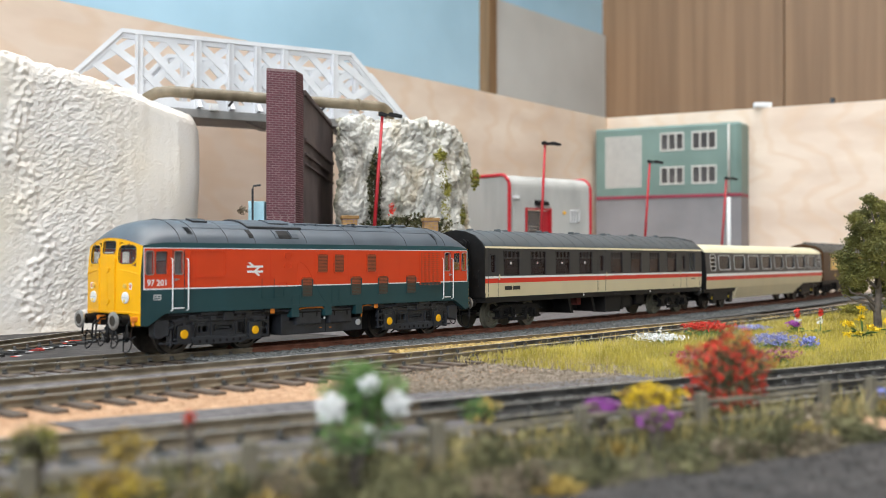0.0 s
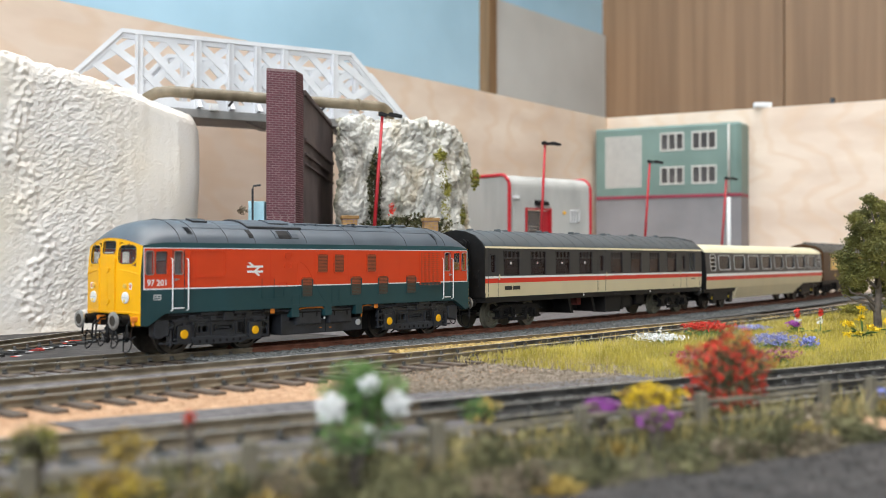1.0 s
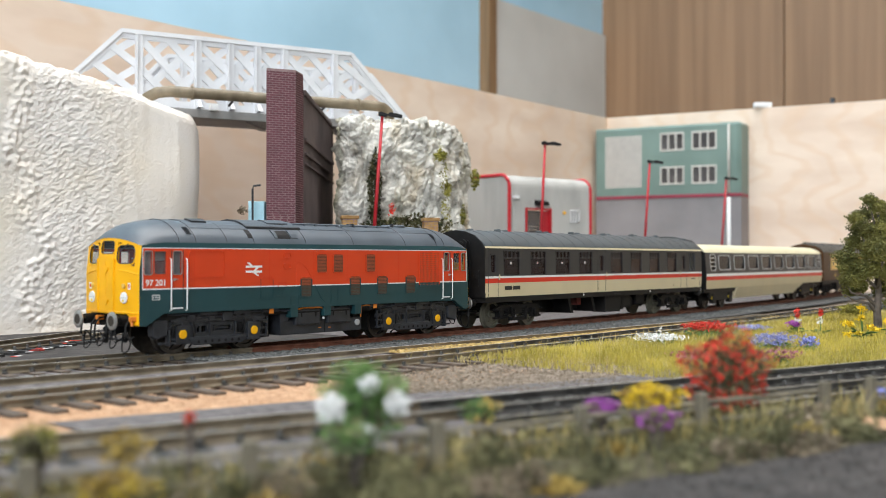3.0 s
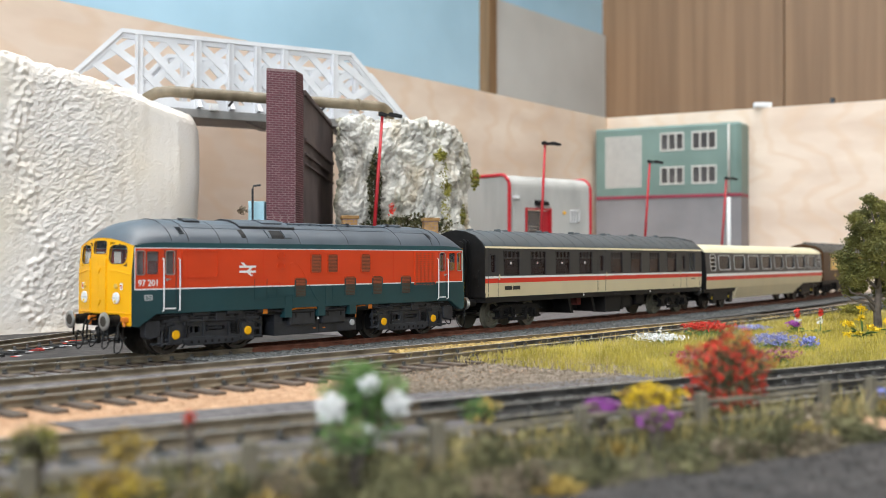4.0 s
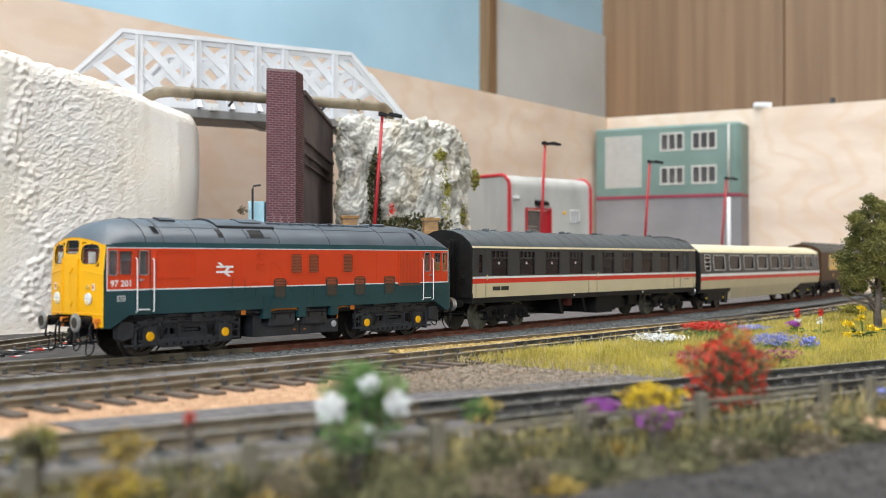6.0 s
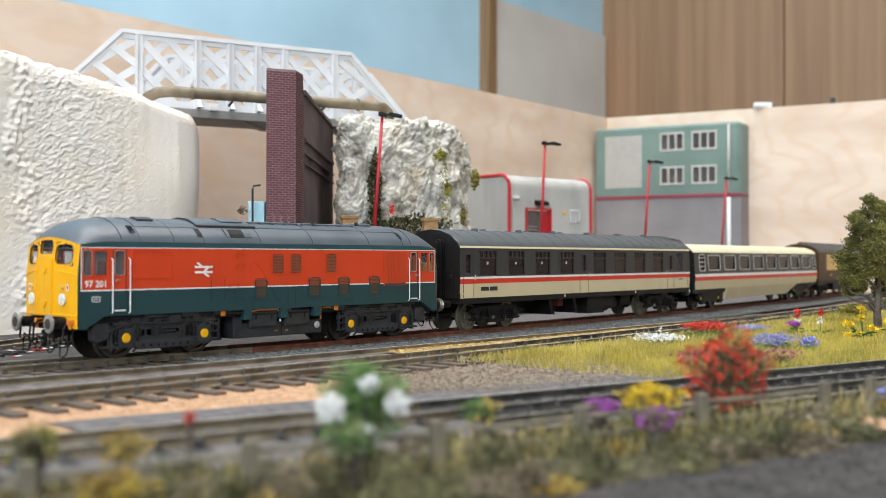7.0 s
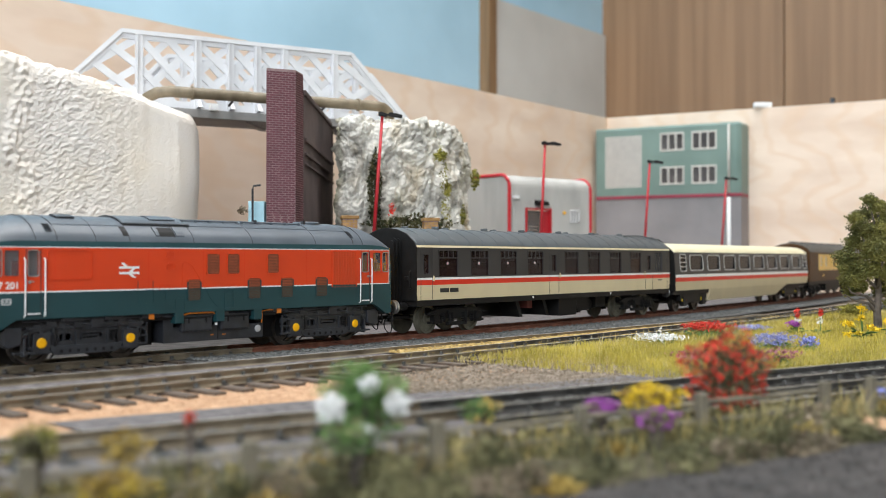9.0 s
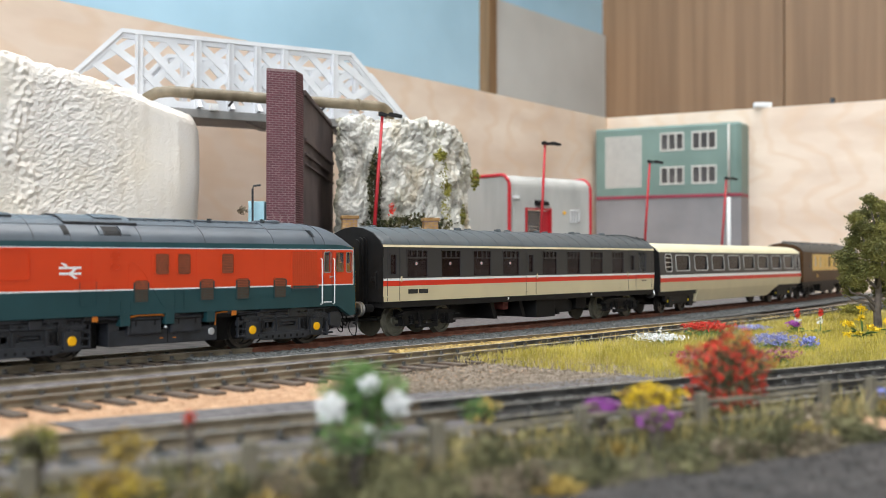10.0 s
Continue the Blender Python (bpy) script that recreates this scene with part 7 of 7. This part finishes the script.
tree = thing("tree", "small olive-leaved model tree with gnarled trunk", "tree")
TX, TY = 234.0, 568.0
bm = B()
tube(bm, [(TX, TY, -4.6), (TX + 0.2, TY, -3), (TX - 0.4, TY, 8), (TX + 0.6, TY, 20), (TX, TY, 34), (TX + 1.5, TY, 48), (TX + 0.5, TY, 60)], 2.7, 12, 0.6)
tube(bm, [(TX, TY, -4.8), (TX, TY, -3.6)], 4.6, 12, 3.2)
part("trunk", bm, BARK, tree, smooth=True)
limbs = [((-6, 0, 16), (-15, -2, 18), (-17, -2, 22)), ((-6, 1, 26), (-13, 2, 32), (-16, 2, 36)), ((6, 1, 20), (13, 2, 27), (17, 2, 31)), ((5, -2, 30), (11, -4, 40), (14, -4, 46)), ((-5, -2, 38), (-9, -3, 47), (-11, -3, 52)), ((1, 6, 28), (2, 12, 36), (3, 14, 42)), ((-1, -5, 26), (-2, -11, 34), (-3, -14, 40)), ((3, 2, 46), (7, 3, 54), (8, 3, 58)), ((-2, -1, 50), (-3, -2, 57), (-4, -2, 62)), ((-5, -1, 12), (-14, -3, 14), (-19, -3, 17))]
for k, l in enumerate(limbs):
    bm = B()
    pts = [(TX, TY, l[0][2] - 6)] + [(TX + a, TY + b, c) for a, b, c in l]
    tube(bm, pts, 1.1, 6, 0.3)
    part("limb", bm, BARK, tree, smooth=True)
cl = [(-15, -2, 25, 6), (-16, 1, 37, 6.5), (-9, -4, 31, 7), (-10, -3, 52, 6.5), (-4, -6, 42, 7.5), (0, 0, 64, 5.5), (7, 2, 58, 6.5), (13, -3, 46, 7), (16, 2, 32, 7), (9, -5, 36, 7), (3, 13, 42, 8), (-3, -13, 40, 7), (2, 0, 52, 8), (-6, 4, 60, 5), (-12, 2, 45, 5), (12, 3, 22, 6), (6, -6, 26, 5.5), (-18, -1, 31, 4), (18, 0, 40, 6), (8, -2, 12, 5), (15, 1, 14, 5), (-9, 2, 22, 5), (4, 4, 20, 6), (12, -3, 6, 5), (-14, 3, 19, 4), (0, -6, 30, 6), (-13, -3, 58, 4), (-4, 0, 68, 4)]
for i, (a, b, c, r) in enumerate(cl):
    tufts("leaf_clump", (TX + a, TY + b, c), (r * 1.1, r * 1.1, r * 0.85), int(60 * r * r), 0.62, LEAF, parent=tree, seed=300 + i, shell=0.25)

# ---- foreground: road, hedge bank, fence and flowering shrubs ----


def dband(name, o0, o1, k0, k1, z, material, label, h=0.0, n=8, step=6.0):
    bm = B()
    m = int((k1 - k0) / step)
    rows = []
    for i in range(m + 1):
        k = k0 + (k1 - k0) * i / m
        rows.append([bm.verts.new(dline(k, o0 + (o1 - o0) * j / n + (2.5 * noise.noise((k * 0.08, j * 2.1, 9)) if j in (0, n) else 0), z + h * (math.sin(math.pi * j / n) * (0.7 + 0.6 * noise.noise((k * 0.05, j * 0.6, 4))) + (0.3 * noise.noise((k * 0.3, j * 1.9, 1)) if 0 < j < n else 0)))) for j in range(n + 1)])
    for A, C in zip(rows, rows[1:]):
        for j in range(n):
            bm.faces.new((A[j], A[j + 1], C[j + 1], C[j]))
    return tagged(part(name, bm, material, smooth=True), label, "ground cover", kind="stuff")


dband("road", 84, 330, -420, 300, GROUND + 0.5, TARMAC, "rough dark grey roadway in the foreground", 0.3, 20)
dband("hedge_bank", 42, 88, -300, -14, GROUND + 0.2, LITTER, "dark leaf-littered bank beside the front track", 3.2)
dband("hedge_bank", 55, 88, -14, 300, GROUND + 0.2, LITTER, "dark leaf-littered earth bank under the hedge", 2.0)
dband("sand_path", 60, 84, 66.5, 79.5, GROUND + 1.6, CORK, "sandy gap through the hedge", 0.6)

dband("cinder_fill", -12, 60, -320, -8, -2.55, CINDER, "grey cinder packed between the front rails", 0.0)
FOFF = 66.0
fence = thing("fence", "weathered wooden post and rail fence among weeds", "fence")
posts = [-154, -119.5, -85, -48.3, -13.6, 21.2, 63.9]
rz = math.degrees(math.atan2(DD.y, DD.x))
for i, k in enumerate(posts + [82.4, 115, 148]):
    p = dline(k, FOFF)
    bm = B()
    box(bm, -1.25, 1.25, -1.1, 1.1, GROUND, 6.6 + 0.5 * noise.noise((k, 0, 0)), 0.25)
    part("post", bm, FENCEW, fence, m=pose(p.x * MM, p.y * MM, 0, 1.5 * noise.noise((k, 1, 0)), 2 * noise.noise((k, 2, 0)), rz))
for a, b in list(zip(posts, posts[1:])) + [(82.4, 115), (115, 148)]:
    for z in (4.4, 0.4):
        p, q = dline(a, FOFF - 1.3, z + 0.4 * noise.noise((a, z, 0))), dline(b, FOFF - 1.3, z + 0.4 * noise.noise((b, z, 3)))
        bm = B()
        tube(bm, [p, p.lerp(q, 0.5) - Vector((0, 0, 0.25)), q], 0.55, 7)
        part("rail", bm, FENCEW, fence)

random.seed(77)
mats = [(BUSHG, "sage-green foam shrub by the fence"), (BUSHG, "dull green foam shrub by the fence"), (BUSHT, "tan dry shrub by the fence"), (BUSHG, "olive foam shrub by the fence"), (BUSHO, "ochre shrub by the fence"), (BUSHG, "grey-green foam shrub by the fence"), (BUSHG, "mossy shrub by the fence"), (BUSHT, "brown weedy clump by the fence")]
for i in range(140):
    k = -165 + 330 * (i + random.uniform(-0.4, 0.4)) / 140
    if 65.5 < k < 80.5:
        continue
    off = random.choice((46, 53, 61, 70, 74, 79, 84) if k < -10 else (61, 70, 77, 81)) + random.uniform(-3, 3)
    mt, lb = random.choice(mats)
    tall = 3.6 + 2.6 * max(0, (-k) / 160) + random.uniform(-1.2, 1.6)
    if off > 74:
        tall *= 0.62
    if off < 58 and k < -10:
        tall *= 0.6
    p = dline(k, off)
    tufts("shrub", (p.x, p.y, GROUND + tall * 0.75), (5.2, 5.2, tall), 360, 0.75, mt, lb, "shrub", seed=400 + i, shell=0.15)
blades("weed_stalks", [dline(random.uniform(-165, 160), random.uniform(57, 70), GROUND) for _ in range(1600)], 5, 11, 0.3, GRASSY, "dry stalks along the fence", 0.5)
blades("green_stalks", [dline(random.uniform(-165, 160), random.uniform(57, 86), GROUND) for _ in range(2600)], 3, 9, 0.35, BUSHG, "green stalks along the fence", 0.7)


def shrub(name, c, r, leaf, n, label, blossoms=(), petals=None, psize=0.8, pn=0, seed=0):
    f = thing(name, label, "shrub")
    bm = B()
    for k in range(5):
        a = k * 1.256
        tube(bm, [(c[0], c[1], GROUND), (c[0] + 0.4 * r[0] * math.cos(a), c[1] + 0.4 * r[1] * math.sin(a), c[2] - 0.3 * r[2]), (c[0] + 0.7 * r[0] * math.cos(a), c[1] + 0.7 * r[1] * math.sin(a), c[2] + 0.4 * r[2])], 0.5, 5, 0.2)
    part("stem", bm, BARK, f)
    tufts("leaves", c, r, int(n * 1.8), 0.6, leaf, parent=f, seed=seed, shell=0.1)
    if pn:
        tufts("blossom", c, (r[0] * 1.02, r[1] * 1.02, r[2] * 1.02), pn, psize, petals, parent=f, seed=seed + 1, shell=0.75)
    for i, (b, br) in enumerate(blossoms):
        tufts("flower_head", b, (br, br, br), 420, 0.48, petals, parent=f, seed=seed + 5 + i, shell=0.35)
    return f


def spot(px, py, off):
    p = at_pixel_ratio((px - 784) / 1867, off)
    return p.x, p.y, CAMH - (py - 458.4) * p.y / 1867


shrub("white_flowered_shrub", spot(640, 700, 62), (8.0, 6.5, 6.6), FRESH, 1300, "fresh green shrub with round white flower heads",
      [(spot(655, 680, 66), 1.7), (spot(585, 722, 68), 2.5), (spot(703, 714, 68), 2.2), (spot(645, 768, 70), 1.7)], PETW, seed=900)
shrub("red_flowered_shrub", spot(1290, 652, 58), (9.4, 8.0, 8.8), BUSHG, 1500, "large shrub covered in red flowers", (), PETR, 0.6, 1350, seed=910)
shrub("yellow_flowered_shrub", spot(1150, 700, 61), (6.5, 4.0, 2.6), BUSHO, 420, "low shrub of bright yellow flowers", (), PETY, 0.45, 620, seed=920)
shrub("purple_flowered_clump", spot(1062, 718, 62), (3.4, 2.5, 1.4), BUSHG, 100, "small clump of purple flowers by the fence", (), PETP, 0.5, 420, seed=930)
shrub("purple_flowered_clump", spot(1160, 740, 72), (4.4, 2.5, 2.2), BUSHG, 160, "purple flowers trailing through the fence", (), PETP, 0.5, 190, seed=940)
shrub("blue_flowered_clump", spot(1556, 705, 62), (2.6, 2.5, 2.2), FRESH, 120, "blue flowers beside the fence post", (), PETB, 0.8, 160, seed=950)
shrub("red_poppy", spot(337, 739, 63), (0.7, 0.7, 0.7), FRESH, 14, "single red poppy on a thin stem", (), PETR, 0.6, 60, seed=960)
shrub("ochre_clump", spot(200, 856, 80), (6, 4, 2.0), BUSHO, 260, "wide ochre-yellow clump before the fence", (), PETY, 0.6, 40, seed=970)
shrub("ochre_clump", spot(225, 790, 61), (4, 3, 2.4), BUSHO, 130, "ochre seed heads behind the fence", (), BUSHO, 0.7, 90, seed=971)
shrub("green_clump", spot(850, 725, 61), (3.5, 3, 2.4), FRESH, 160, "fresh green clump behind the fence", (), BUSHO, 0.8, 60, seed=980)
shrub("green_clump", spot(620, 775, 70), (6, 4, 3.0), FRESH, 260, "green clump under the white-flowered shrub", (), BUSHG, 0.8, 60, seed=981)
shrub("olive_clump", spot(60, 785, 61), (4, 3, 3.0), BUSHG, 200, "olive-yellow clump behind the fence", (), MOSS, 0.8, 60, seed=990)
tufts("orange_petal", (27, 424, -1.6), (0.8, 0.8, 0.8), 14, 0.8, ORANGE, "tiny orange flower beside the rail", "flower", seed=5)
spots = [dline(random.uniform(-160, 160), random.uniform(84, 150), GROUND + 0.9) for _ in range(2500)]
chunks("road_grit", spots, 0.4, TARMAC, "loose grit on the road", "grit")


def glide(rows, t):
    """A smooth reading between the rows (time, travel)."""
    ts, vs = [r[0] for r in rows], [r[1] for r in rows]
    if t <= ts[0]:
        return vs[0]
    for i in range(len(ts) - 1):
        if t <= ts[i + 1]:
            h = ts[i + 1] - ts[i]
            sl = (vs[i + 1] - vs[i]) / h

            def tangent(k):
                if k in (0, len(ts) - 1):
                    return sl
                a, b = (vs[k] - vs[k - 1]) / (ts[k] - ts[k - 1]), (vs[k + 1] - vs[k]) / (ts[k + 1] - ts[k])
                return 0.0 if a * b <= 0 else 2 * a * b / (a + b)
            m0, m1, u = tangent(i), tangent(i + 1), (t - ts[i]) / h
            return (2 * u ** 3 - 3 * u * u + 1) * vs[i] + (u ** 3 - 2 * u * u + u) * h * m0 + (3 * u * u - 2 * u ** 3) * vs[i + 1] + (u ** 3 - u * u) * h * m1
    return vs[-1]


def motions():
    """The locomotive draws away first and takes up the couplings of the coaches one by one."""
    pull = [(0, 0.0), (2.6, 0.0), (3.2, 1.0), (4.0, 3.7), (4.5, 5.5), (5.0, 8.0), (5.5, 10.8), (7.0, 24.5), (7.5, 30.8), (8.0, 38.5), (8.5, 46.7), (9.0, 56.4), (9.5, 66.7), (10.0, 79.1)]
    follow = [(0, 0.0), (4.1, 0.0), (4.5, 1.0), (5.0, 3.5), (5.5, 6.4), (7.0, 20.2), (7.5, 26.5), (8.0, 34.1), (8.5, 42.3), (9.0, 52.0), (9.5, 62.3), (10.0, 74.7)]
    third = [(0, 0.0), (4.5, 0.0), (5.0, 3.0), (5.5, 5.9), (7.0, 19.7), (7.5, 26.0), (8.0, 33.6), (8.5, 41.8), (9.0, 51.5), (9.5, 61.8), (10.0, 74.2)]
    fourth = [(0, 0.0), (4.8, 0.0), (5.5, 4.4), (7.0, 18.2), (7.5, 24.5), (8.0, 32.1), (8.5, 40.3), (9.0, 50.0), (9.5, 60.3), (10.0, 72.7)]
    plan = ((loco, pull, -73.0, 56), (coach, follow, -306.9, 93), (trailer, third, -592.5, 110), (saloon, fourth, -872.0, 88))
    times = [i * 0.25 for i in range(41)]
    for ob, rows, s0, half in plan:
        walk(ob, [(t, vehicle_pose(s0 + glide(rows, t), half)) for t in times])
        for w, parent, x, r in WHEELS:
            if parent == ob:
                walk(w, [(t, pose(x * MM, 0, r * MM, 0, math.degrees(glide(rows, t) / r), 0)) for t in times])


motions()
